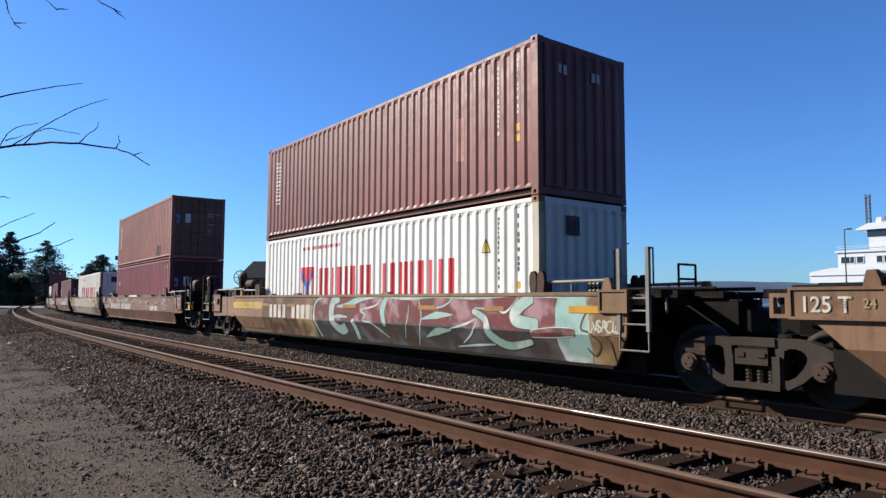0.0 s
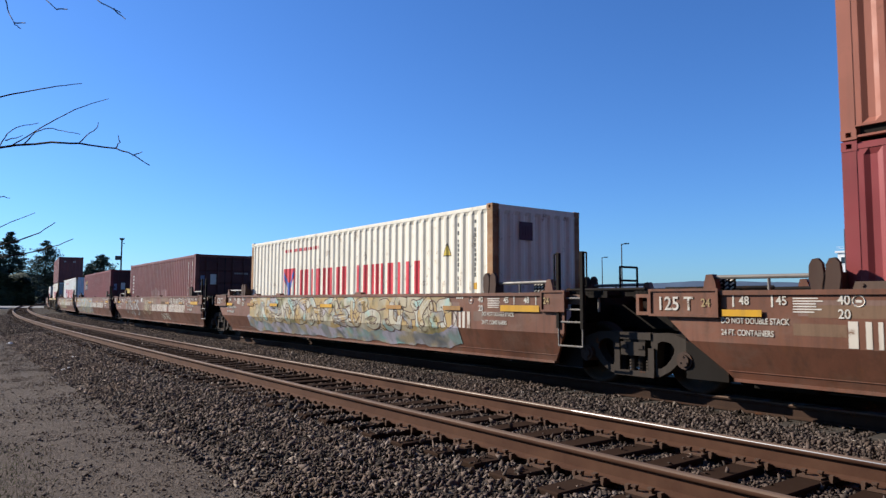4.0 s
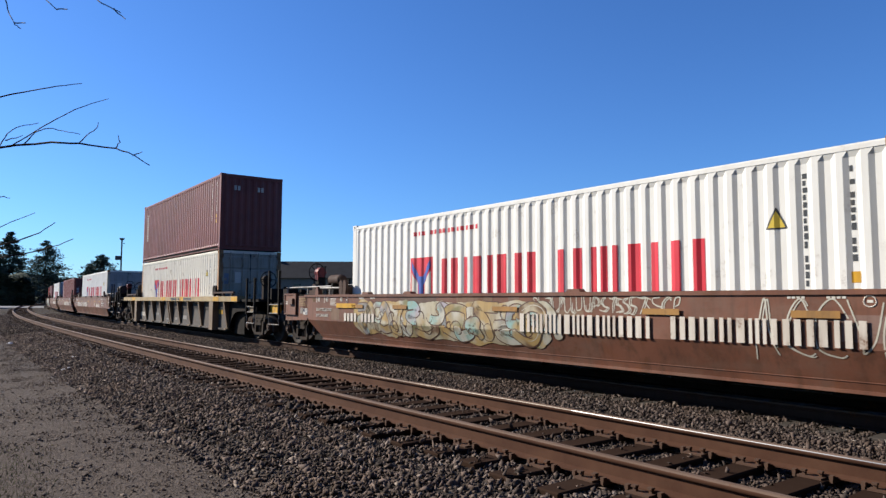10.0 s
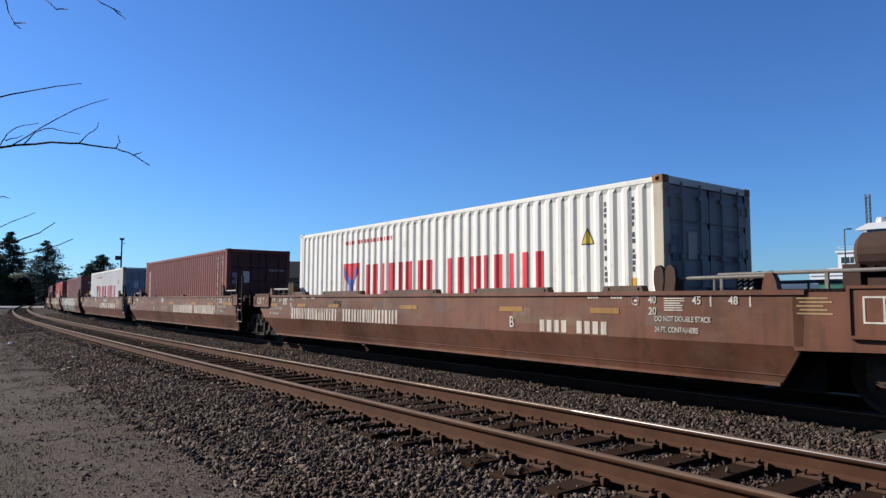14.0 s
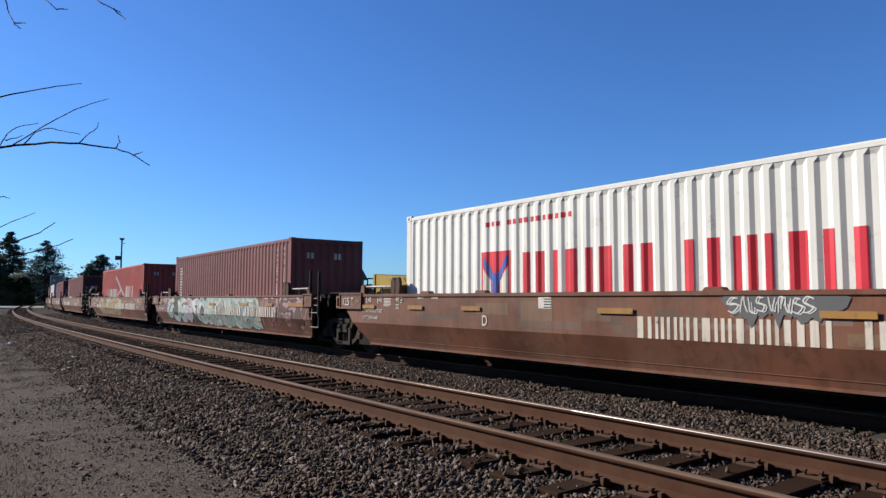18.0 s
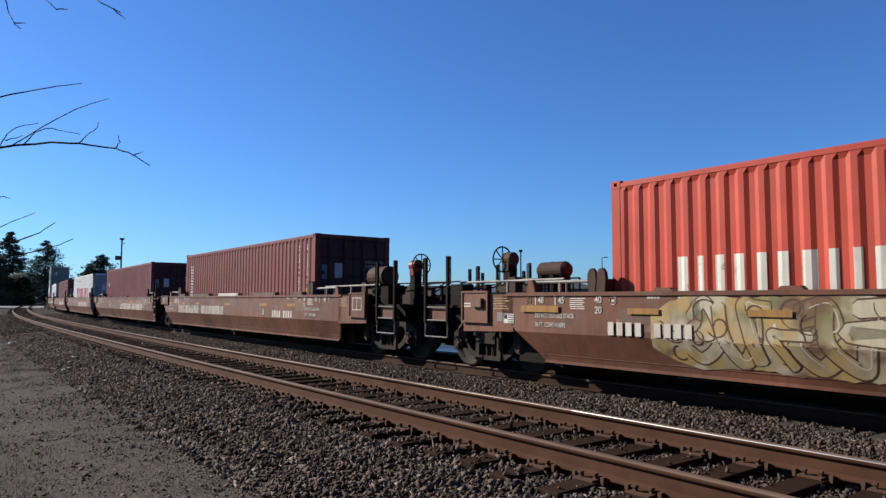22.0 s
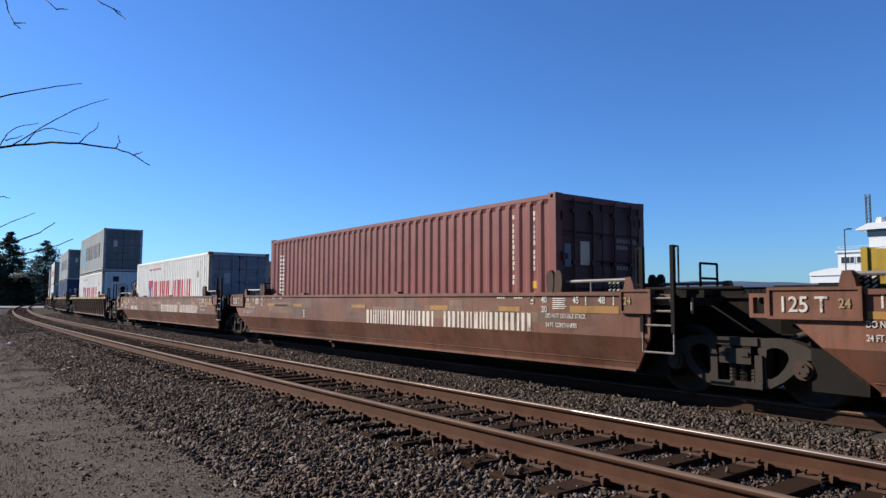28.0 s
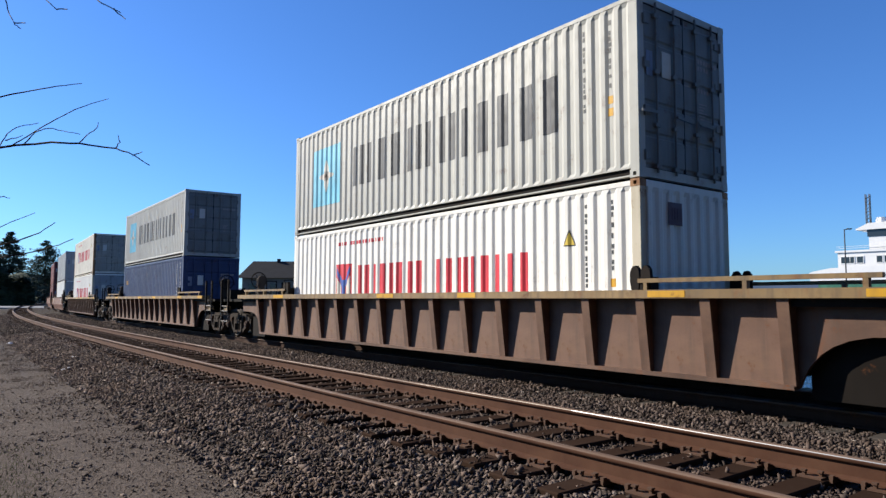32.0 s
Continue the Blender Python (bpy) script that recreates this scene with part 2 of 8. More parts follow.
def bar(bm, p, q, w, t):
    """A flat bar from p to q in a plane of one y: w wide in the plane, t thick across it."""
    p, q = Vector(p), Vector(q)
    d = (q - p).normalized()
    side = Vector((0, 1, 0)).cross(d).normalized() * (w / 2)
    up = Vector((0, t / 2, 0))
    a = [bm.verts.new(c) for c in (p - side - up, p + side - up, p + side + up, p - side + up)]
    b = [bm.verts.new(c) for c in (q - side - up, q + side - up, q + side + up, q - side + up)]
    bm.faces.new(a)
    bm.faces.new(b[::-1])
    for i in range(4):
        j = (i + 1) % 4
        bm.faces.new((a[j], a[i], b[i], b[j]))


def ring(bm, c, r, t, axis="x", n=24, m=6):
    """A round hoop of tube radius t about c."""
    rows = []
    for i in range(n):
        a = 2 * math.pi * i / n
        row = []
        for j in range(m):
            b = 2 * math.pi * j / m
            rr = r + t * math.cos(b)
            k = t * math.sin(b)
            v = (k, rr * math.cos(a), rr * math.sin(a)) if axis == "x" else (rr * math.cos(a), k, rr * math.sin(a))
            row.append(bm.verts.new(Vector(c) + Vector(v)))
        rows.append(row)
    for i in range(n):
        for j in range(m):
            bm.faces.new((rows[i][j], rows[(i + 1) % n][j], rows[(i + 1) % n][(j + 1) % m], rows[i][(j + 1) % m]))


def lathe(bm, profile, n=24):
    """Points (radius, y) turned about the y axis."""
    rows = []
    for r, y in profile:
        rows.append([bm.verts.new((r * math.cos(2 * math.pi * i / n), y, r * math.sin(2 * math.pi * i / n))) for i in range(n)])
    for a, b in zip(rows, rows[1:]):
        for i in range(n):
            j = (i + 1) % n
            bm.faces.new((a[i], a[j], b[j], b[i]))
    bm.faces.new(rows[0][::-1])
    bm.faces.new(rows[-1])


def mesh_of(name, bm, materials, smooth=False):
    bmesh.ops.recalc_face_normals(bm, faces=bm.faces)
    me = bpy.data.meshes.new(name)
    bm.to_mesh(me)
    bm.free()
    for m in materials if isinstance(materials, (list, tuple)) else [materials]:
        me.materials.append(m)
    if smooth:
        for f in me.polygons:
            f.use_smooth = True
    return me


def part(name, bm, material, parent, label="", smooth=False):
    """One mesh object under a thing or under a part. bm may be a mesh that is there already."""
    me = bm if isinstance(bm, bpy.types.Mesh) else mesh_of(name, bm, material, smooth)
    ob = new(name, me)
    ob.parent = parent
    if label:
        ob["label"] = label
    return ob


STORE = {}


def rim(bm, x0, x1, z0, z1, w, y0, y1):
    """A closed rectangular rim, w wide, in the x-z plane."""
    rings = []
    for y in (y0, y1):
        for d in (0.0, w):
            rings.append([bm.verts.new(c) for c in ((x0 + d, y, z0 + d), (x1 - d, y, z0 + d), (x1 - d, y, z1 - d), (x0 + d, y, z1 - d))])
    a, b, c, d = rings
    for i in range(4):
        j = (i + 1) % 4
        bm.faces.new((a[i], a[j], b[j], b[i]))
        bm.faces.new((c[j], c[i], d[i], d[j]))
        bm.faces.new((a[j], a[i], c[i], c[j]))
        bm.faces.new((b[i], b[j], d[j], d[i]))


def stored(key, build, material, smooth=False):
    """The mesh under that key, built once."""
    k = (key, material.name)
    if k not in STORE:
        bm = bmesh.new()
        build(bm)
        STORE[k] = mesh_of("shared", bm, material, smooth)
    return STORE[k]


def piece(name, key, build, material, parent, label="", smooth=False):
    return part(name, stored(key, build, material, smooth), material, parent, label)


def thing(name, label, category, group="", kind=""):
    return tagged(new(name), label, category, group, kind)


def lettering(text, size, material, parent, x, y, z, name="stencil", squeeze=1.0, label="", turn=0):
    """Words in the built-in font on a wall that faces -y (turn 180: +y)."""
    key = ("text", text, size, squeeze, material.name)
    if key not in STORE:
        cu = bpy.data.curves.new("letters", "FONT")
        cu.body, cu.size, cu.extrude, cu.offset = text, size, 0.002, size * 0.012
        tmp = bpy.data.objects.new("letters", cu)
        me = bpy.data.meshes.new_from_object(tmp)
        me.transform(Matrix.Diagonal((squeeze, 1, 1, 1)))
        me.transform(Matrix.Rotation(radians(90), 4, "X"))
        me.materials.clear()
        me.materials.append(material)
        bpy.data.objects.remove(tmp)
        STORE[key] = me
    ob = part(name, STORE[key], material, parent, label)
    ob.matrix_basis = pose(x, y, z, 0, 0, turn)
    return ob


def glyph_bars(bm, x0, z0, w, h, count, gap, y, seed, put, space=()):
    """A name as plain upright bars of its size, two or three to a character, thick and thin."""
    rnd = random.Random(seed)
    x = x0
    for i in range(count):
        if i in space:
            x += w * 0.6
        bars = rnd.choice((((0.0, 0.30), (0.68, 1.0)), ((0.0, 0.42), (0.74, 1.0)), ((0.0, 0.24), (0.52, 1.0)), ((0.0, 0.20), (0.38, 0.60), (0.80, 1.0)), ((0.0, 0.34), (0.64, 1.0))))
        for a, b in bars:
            put(bm, x + a * w, x + b * w, z0, z0 + h, y)
        x += w + gap
    return x


def flat_put(bm, x0, x1, z0, z1, y):
    box(bm, x0, x1, y - 0.002, y + 0.002, z0, z1)


# ---- shipping containers ----
BL, BW, BH = 12.192, 1.219, 2.896      # length, half width, height
PERIOD, FLAT, SLOPE, DEEP = 0.276, 0.076, 0.062, 0.026


def wave(x, half):
    """How far in the corrugated wall lies at x."""
    u = (x + half) % PERIOD
    if u < FLAT:
        return 0.0
    if u < FLAT + SLOPE:
        return DEEP * (u - FLAT) / SLOPE
    if u < 2 * FLAT + SLOPE:
        return DEEP
    return DEEP * (1 - (u - 2 * FLAT - SLOPE) / SLOPE)


def breaks(x0, x1, half):
    """The fold lines of the wall between x0 and x1."""
    xs = [x0, x1]
    k = math.floor((x0 + half) / PERIOD)
    while k * PERIOD - half < x1:
        for e in (0, FLAT, FLAT + SLOPE, 2 * FLAT + SLOPE):
            x = k * PERIOD - half + e
            if x0 + 1e-4 < x < x1 - 1e-4:
                xs.append(x)
        k += 1
    return sorted(xs)


SIDE_HALF = BL / 2 - 0.16


def corrugated(bm, half, z0, z1, out, thick=0.07):
    """A folded steel wall along x, its outer face towards -y at y = -out."""
    xs = breaks(-half, half, half)
    ys = [-out + wave(min(x + 1e-6, half), half) for x in xs]
    rows = [[bm.verts.new((x, y if fold else -out, z)) for x, y in zip(xs, ys)] for z, fold in ((z0, False), (z0 + 0.06, True), (z1 - 0.075, True), (z1, False))]
    lo, hi = rows[0], rows[-1]
    for r, q in zip(rows, rows[1:]):
        for i in range(len(xs) - 1):
            bm.faces.new((r[i], r[i + 1], q[i + 1], q[i]))
    back = [bm.verts.new(c) for c in ((-half, -out + thick, z0), (half, -out + thick, z0), (half, -out + thick, z1), (-half, -out + thick, z1))]
    bm.faces.new(back[::-1])
    bm.faces.new([back[3], *hi, back[2]])
    bm.faces.new([back[1], *lo[::-1], back[0]])
    bm.faces.new((back[0], *(r[0] for r in rows), back[3]))
    bm.faces.new((*(r[-1] for r in rows[::-1]), back[1], back[2]))


def wave_put(bm, x0, x1, z0, z1, y, z2=None, z3=None):
    """Paint that lies on the folds of a box's long side, from x0 to x1; z2, z3: heights at x1 where it slants."""
    z2, z3 = (z0 if z2 is None else z2), (z1 if z3 is None else z3)
    xs = breaks(x0, x1, SIDE_HALF)
    out = BW - 0.010 + 0.003
    rows = []
    for x in xs:
        f = (x - x0) / (x1 - x0)
        yy = -out + wave(x + 1e-6 if x < xs[-1] else x - 1e-6, SIDE_HALF)
        rows.append((bm.verts.new((x, yy, z0 + (z2 - z0) * f)), bm.verts.new((x, yy, z1 + (z3 - z1) * f))))
    for a, b in zip(rows, rows[1:]):
        bm.faces.new((a[0], b[0], b[1], a[1]))


def build_container(colour, label, doors_front=False, brand="", seed=0):
    """A forty-foot steel box; its base at z = 0, x along the train."""
    mat = BOX[colour]
    th = thing("shipping_container", label, "container", "containers on the train")
    L2 = BL / 2
    for sgn, turn in ((-1, 0), (1, 180)):
        o = piece("side_panel", "side_panel", lambda bm: corrugated(bm, SIDE_HALF, 0.17, BH - 0.10, BW - 0.010), mat, th)
        o.matrix_basis = pose(0, 0, 0, 0, 0, turn)
        o = piece("top_rail", "top_rail", lambda bm: box(bm, -L2 + 0.16, L2 - 0.16, -BW + 0.004, -BW + 0.07, BH - 0.10, BH - 0.042), mat, th)
        o.matrix_basis = pose(0, 0, 0, 0, 0, turn)

        def low_rail(bm):
            cut = [(0.004, 0.17), (0.09, 0.17), (0.09, 0.02), (0.006, 0.02), (0.006, 0.045), (0.06, 0.045), (0.06, 0.145), (0.004, 0.145)]
            a, b = ([bm.verts.new((x, -BW + y, z)) for y, z in cut] for x in (-L2 + 0.17, L2 - 0.17))
            bm.faces.new(a)
            bm.faces.new(b[::-1])
            for i in range(8):
                bm.faces.new((a[i], a[(i + 1) % 8], b[(i + 1) % 8], b[i]))
        o = piece("bottom_rail", "bottom_rail", low_rail, mat, th)
        o.matrix_basis = pose(0, 0, 0, 0, 0, turn)
    piece("roof", "roof", lambda bm: roof_sheet(bm, L2), mat, th)
    piece("underframe", "underframe", lambda bm: underframe(bm, L2), M_DARK, th)
    for sx in (-1, 1):
        for sy in (-1, 1):
            post = piece("corner_post", "corner_post", corner_post, M_RUSTPOST if colour == "cream" else M_CREAMPOST if colour == "white" and sx > 0 else mat, th)
            post.matrix_basis = pose(sx * (L2 - 0.085), sy * (BW - 0.085), 0)
            for z in (0.0, BH - 0.118):
                cast = piece("corner_casting", "corner_casting", corner_casting, M_RUSTPOST if colour in ("cream", "white") and sx > 0 else mat, th)
                cast.matrix_basis = pose(sx * (L2 - 0.089), sy * (BW - 0.081), z, 0, 0, 0 if sy < 0 else 180)
        end_turn = 90 if sx > 0 else -90
        o = piece("end_sill", "end_sill", lambda bm: box(bm, -BW + 0.16, BW - 0.16, -0.10, -0.006, 0.02, 0.16), mat, th)
        o.matrix_basis = pose(sx * (L2 - 0.106), 0, 0, 0, 0, end_turn)
        o = piece("end_header", "end_header", lambda bm: box(bm, -BW + 0.16, BW - 0.16, -0.10, -0.006, BH - 0.12, BH - 0.01), mat, th)
        o.matrix_basis = pose(sx * (L2 - 0.106), 0, 0, 0, 0, end_turn)
        if (sx > 0) == doors_front:
            # leaf takes the colour with shade in it, where there is one
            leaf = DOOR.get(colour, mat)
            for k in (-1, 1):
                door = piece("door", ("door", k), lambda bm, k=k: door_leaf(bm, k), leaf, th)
                door.matrix_basis = pose(sx * (L2 - 0.03), 0, 0, 0, 0, end_turn)
                for q in (0.30, 0.78):
                    r = piece("lock_rod", ("lock_rod", k, q), lambda bm, k=k, q=q: lock_rod(bm, k * q), leaf, door, "lock rod with its handle")
                piece("gasket", ("gasket", k), lambda bm, k=k: rim(bm, min(k * 0.002, k * (BW - 0.155)), max(k * 0.002, k * (BW - 0.155)), 0.15, BH - 0.11, 0.022, -0.014, 0.004), M_RUBBER, door, "black rubber door seal")
                for z in (0.35, 1.05, 1.80, 2.50):
                    piece("hinge", ("hinge", k, z), lambda bm, k=k, z=z: (box(bm, min(k * (BW - 0.30), k * (BW - 0.13)), max(k * (BW - 0.30), k * (BW - 0.13)), -0.034, -0.006, z - 0.05, z + 0.05), rod(bm, (k * (BW - 0.15), -0.04, z - 0.08), (k * (BW - 0.15), -0.04, z + 0.08), 0.022, 8)), leaf, door)
                if doors_front and k < 0:
                    piece("data_plate", ("data_plate", k), lambda bm: box(bm, -0.60, -0.36, -0.030, -0.022, 1.66, 2.08), M_WHITE, door, "pale printed plate")
                    piece("consent_plate", ("consent_plate", k), lambda bm: box(bm, -1.00, -0.84, -0.030, -0.022, 1.62, 2.02), M_PLATEBLUE, door, "bluish printed plate")
                if doors_front and k > 0:
                    mk = piece("door_mark", ("door_mark", seed % 3), lambda bm: [box(bm, x, x + 0.06, -0.0225, -0.017, z, z + 0.075) for z in ((2.10, 1.98, 1.60) if seed % 3 else (2.10,)) for x in [0.40 + 0.085 * i for i in range(4 if z < 2 else 7)] if not 0.74 < x < 0.80], M_GREYMARK, door)
                    mk["kind"] = "stuff"
                    mk = piece("small_text", "door_small_text", lambda bm: [box(bm, 0.42, 0.66 - 0.05 * (i % 3), -0.0225, -0.017, 1.40 - 0.05 * i, 1.42 - 0.05 * i) for i in range(6)], M_GREYMARK, door)
                    mk["kind"] = "stuff"
        else:
            o = piece("end_panel", "end_panel", lambda bm: corrugated(bm, BW - 0.16, 0.16, BH - 0.12, 0.03), mat, th)
            o.matrix_basis = pose(sx * (L2 - 0.005), 0, 0, 0, 0, end_turn)
            if sx > 0 and brand == "ym":
                piece("end_plate", "end_plate", lambda bm: (rim(bm, -0.55, -0.19, 2.22, 2.58, 0.05, -0.038, -0.030), box(bm, -0.50, -0.24, -0.036, -0.028, 2.27, 2.53), [box(bm, -0.46 + 0.07 * q, -0.42 + 0.07 * q, -0.042, -0.036, 2.31, 2.49) for q in range(3)]), M_BRAND_PLUM, o)
            elif sx > 0 and brand:
                mk = piece("end_mark", "end_mark", lambda bm: [box(bm, x, x + 0.09, -0.037, -0.028, 2.28, 2.46) for x in (-0.72, -0.58, 0.20, 0.34)], M_WHITE, o)
                mk["kind"] = "stuff"
    decorate(th, brand, seed, colour)
    return th


def roof_sheet(bm, L2):
    box(bm, -L2 + 0.16, L2 - 0.16, -BW + 0.03, BW - 0.03, BH - 0.045, BH - 0.02)
    x = -L2 + 0.4
    while x < L2 - 0.4:
        box(bm, x, x + 0.12, -BW + 0.10, BW - 0.10, BH - 0.02, BH - 0.008)
        x += 0.30


def underframe(bm, L2):
    box(bm, -L2 + 0.2, L2 - 0.2, -BW + 0.05, BW - 0.05, 0.05, 0.165)


def corner_post(bm):
    box(bm, -0.080, 0.080, -0.080, 0.080, 0.118, BH - 0.118)


def corner_casting(bm):
    """Casting with its slot cut out in front: four lips round a dark hollow."""
    for x0, x1, z0, z1 in ((-0.087, -0.03, 0, 0.118), (0.03, 0.087, 0, 0.118), (-0.03, 0.03, 0, 0.03), (-0.03, 0.03, 0.088, 0.118)):
        box(bm, x0, x1, -0.081, 0.02, z0, z1)
    box(bm, -0.087, 0.087, 0.02, 0.081, 0, 0.118)


def door_leaf(bm, k):
    """A door leaf pressed into five broad flat ridges."""
    x0, x1 = (0.012, BW - 0.165) if k > 0 else (-BW + 0.165, -0.012)
    zs, ys = [0.16], [0.0]
    for i in range(5):
        z = 0.22 + i * 0.50
        for dz, y in ((0.0, 0.0), (0.03, -0.018), (0.42, -0.018), (0.45, 0.0)):
            zs.append(z + dz)
            ys.append(y)
    zs.append(BH - 0.12)
    ys.append(0.0)
    ends = []
    for x in (x0, x1):
        ends.append([bm.verts.new((x, 0.03, zs[0])), *(bm.verts.new((x, y, z)) for y, z in zip(ys, zs)), bm.verts.new((x, 0.03, zs[-1]))])
    a, b = ends
    bm.faces.new(a[::-1])
    bm.faces.new(b)
    n = len(a)
    for i in range(n):
        j = (i + 1) % n
        bm.faces.new((a[i], a[j], b[j], b[i]))


def lock_rod(bm, x):
    rod(bm, (x, -0.055, 0.10), (x, -0.055, BH - 0.08), 0.019, 8)
    for z in (0.2, 0.85, 1.7, 2.6):
        box(bm, x - 0.06, x + 0.06, -0.075, -0.018, z - 0.03, z + 0.03)
    bar(bm, (x, -0.09, 1.05), (x + (0.42 if x < 0.5 and x > -0.4 else -0.42), -0.09, 1.02), 0.045, 0.02)


def decal(name, th, mat, fill, label=""):
    bm = bmesh.new()
    fill(bm)
    if not bm.faces:
        bm.free()
        return None
    ob = part(name, bm, mat, th, label)
    if name in ("data_block", "number_row", "lettering_band", "number_block", "web_line", "small_mark", "index_stroke", "warning_label", "name_column", "paint_patch", "logo_strokes", "logo_pennant", "repair_patch"):
        ob["kind"] = "stuff"
    return ob


def decorate(th, brand, seed, colour):
    """Markings on the long side that the sun is on, as plain strokes and blocks in their colours."""
    rnd = random.Random(seed)

    def side(fill, mat, name="side_marking", label=""):
        return decal(name, th, mat, fill, label)
    light = M_BRAND_RED if colour in ("white", "cream") else M_WHITE
    small = M_BRAND_GREY if colour in ("white", "cream", "grey") else M_WHITE
    # upright rows of small marks by the front posts
    def number_rows(bm):
        for x, za, zb in ((4.98, 1.25, 2.6), (5.52, 1.5, 2.62)):
            z = zb
            while z > za:
                h = rnd.uniform(0.055, 0.085)
                wave_put(bm, x, x + rnd.uniform(0.035, 0.055), z - h, z, 0)
                z -= h + rnd.choice((0.025, 0.025, 0.09))
    side(number_rows, small, "number_row")
    side(lambda bm: [wave_put(bm, 5.50, 5.60, z, z + 0.13, 0) for z in (1.05, 1.25)], M_YELLOW, "warning_label")
    if brand == "ym":
        side(lambda bm: glyph_bars(bm, -2.40, 1.12, 0.54, 0.78, 8, 0.20, 0, 5, wave_put, (4,)), M_BRAND_RED, "lettering_band", "red painted strokes of a name")
        side(lambda bm: (wave_put(bm, -3.55, -2.72, 1.10, 1.96, 0)), M_BRAND_RED, "logo_field")

        def corners(bm):
            wave_put(bm, -3.49, -3.26, 1.14, 1.66, 0, 1.14, 1.40)
            wave_put(bm, -3.01, -2.78, 1.14, 1.40, 0, 1.14, 1.66)
        o = side(corners, M_WHITE, "logo_corner")
        o.location.y = -0.003

        def fork(bm):
            wave_put(bm, -3.22, -3.05, 1.14, 1.55, 0)
            wave_put(bm, -3.48, -3.22, 1.74, 1.90, 0, 1.36, 1.56)
            wave_put(bm, -3.05, -2.79, 1.36, 1.56, 0, 1.74, 1.90)
        o = side(fork, M_BRAND_BLUE, "logo_fork")
        o.location.y = -0.004
        side(lambda bm: [wave_put(bm, x, x + 0.09, 2.44, 2.53, 0) for x in (-3.4 + 0.15 * i for i in range(15)) if abs(x + 2.94) > 0.06], M_BRAND_RED, "web_line")
        side(lambda bm: (wave_put(bm, 4.51, 4.65, 1.94, 1.95, 0, 1.94, 2.22), wave_put(bm, 4.65, 4.79, 1.94, 2.22, 0, 1.94, 1.95)), M_BRAND_GREY, "warning_border")
        o = side(lambda bm: (wave_put(bm, 4.545, 4.65, 1.96, 1.965, 0, 1.96, 2.175), wave_put(bm, 4.65, 4.755, 1.96, 2.175, 0, 1.96, 1.965)), M_SIGN, "warning_sign")
        o.location.y = -0.003
    elif brand == "mk":
        side(lambda bm: glyph_bars(bm, -2.72, 1.02, 0.92, 1.00, 6, 0.32, 0, 11, wave_put), M_BRAND_GREY, "lettering_band", "dark grey painted strokes of a name")
        side(lambda bm: wave_put(bm, -4.98, -3.38, 0.70, 2.30, 0), M_BRAND_SKY, "logo_field", "sky blue square field")

        def star(bm):
            cx, cz = -4.18, 1.5
            wave_put(bm, cx - 0.42, cx, cz - 0.02, cz + 0.02, 0, cz - 0.14, cz + 0.14)
            wave_put(bm, cx, cx + 0.42, cz - 0.14, cz + 0.14, 0, cz - 0.02, cz + 0.02)
            wave_put(bm, cx - 0.13, cx, cz - 0.15, cz + 0.15, 0, cz - 0.46, cz + 0.46)
            wave_put(bm, cx, cx + 0.13, cz - 0.46, cz + 0.46, 0, cz - 0.15, cz + 0.15)
        o = side(star, M_WHITE, "logo_star")
        o.location.y = -0.003
    elif brand == "hs":
        side(lambda bm: glyph_bars(bm, -4.95, 1.16, 0.42, 0.50, 7, 0.16, 0, 3, wave_put), M_WHITE, "lettering_band", "white painted strokes of a name")
        side(lambda bm: glyph_bars(bm, 1.45, 1.16, 0.50, 0.62, 3, 0.20, 0, 8, wave_put), M_WHITE, "lettering_band")

        def pennant(bm):
            wave_put(bm, -1.55, -0.55, 2.28, 2.44, 0, 1.86, 2.06)
            wave_put(bm, -0.55, 0.15, 1.86, 2.06, 0, 1.55, 1.72)
            wave_put(bm, -1.2, 0.15, 1.16, 1.20, 0, 1.50, 1.74)
            wave_put(bm, 0.15, 1.1, 1.50, 1.74, 0, 1.20, 1.32)
        side(pennant, M_WHITE, "logo_pennant")
    elif brand == "tr":
        def column(bm):
            z = 2.38
            for i in range(6):
                wave_put(bm, -5.42, -5.16, z - (0.075 if i % 2 else 0.05), z, 0)
                wave_put(bm, -5.42, -5.16, z - 0.18, z - (0.13 if i % 2 else 0.105), 0)
                z -= 0.225
        side(column, M_WHITE, "name_column", "white painted strokes in a column")
        if colour == "orange":
            side(lambda bm: (wave_put(bm, 3.34, 3.78, 0.20, 0.74, 0), wave_put(bm, 3.80, 4.20, 0.16, 0.70, 0)), M_REPAIR, "repair_patch", "dark welded repair patch")
        elif colour == "maroon" and seed == 2:
            side(lambda bm: wave_put(bm, 3.74, 3.96, 0.94, 1.84, 0), M_SCUFF, "scuff_patch", "pale worn patch")
    elif brand == "tx":
        def column3(bm):
            z = 2.30
            for i in range(3):
                wave_put(bm, -5.42, -5.15, z - (0.11 if i % 2 else 0.08), z, 0)
                wave_put(bm, -5.42, -5.15, z - 0.26, z - (0.19 if i % 2 else 0.15), 0)
                z -= 0.34
        side(column3, M_WHITE, "name_column", "white painted strokes in a column")

        def wash(bm):
            x = -1.35
            while x < 1.6:
                w = rnd.uniform(0.05, 0.14)
                wave_put(bm, x, x + w, 1.17, rnd.uniform(1.40, 1.62), 0)
                x += w + rnd.uniform(0.02, 0.10)
        side(wash, M_WASH, "paint_patch", "pale smears of whitewash")
    elif brand == "bc":
        side(lambda bm: wave_put(bm, -5.45, -4.20, 1.72, 2.45, 0), M_BRAND_NAVY, "logo_field", "dark logo plate with a yellow band")
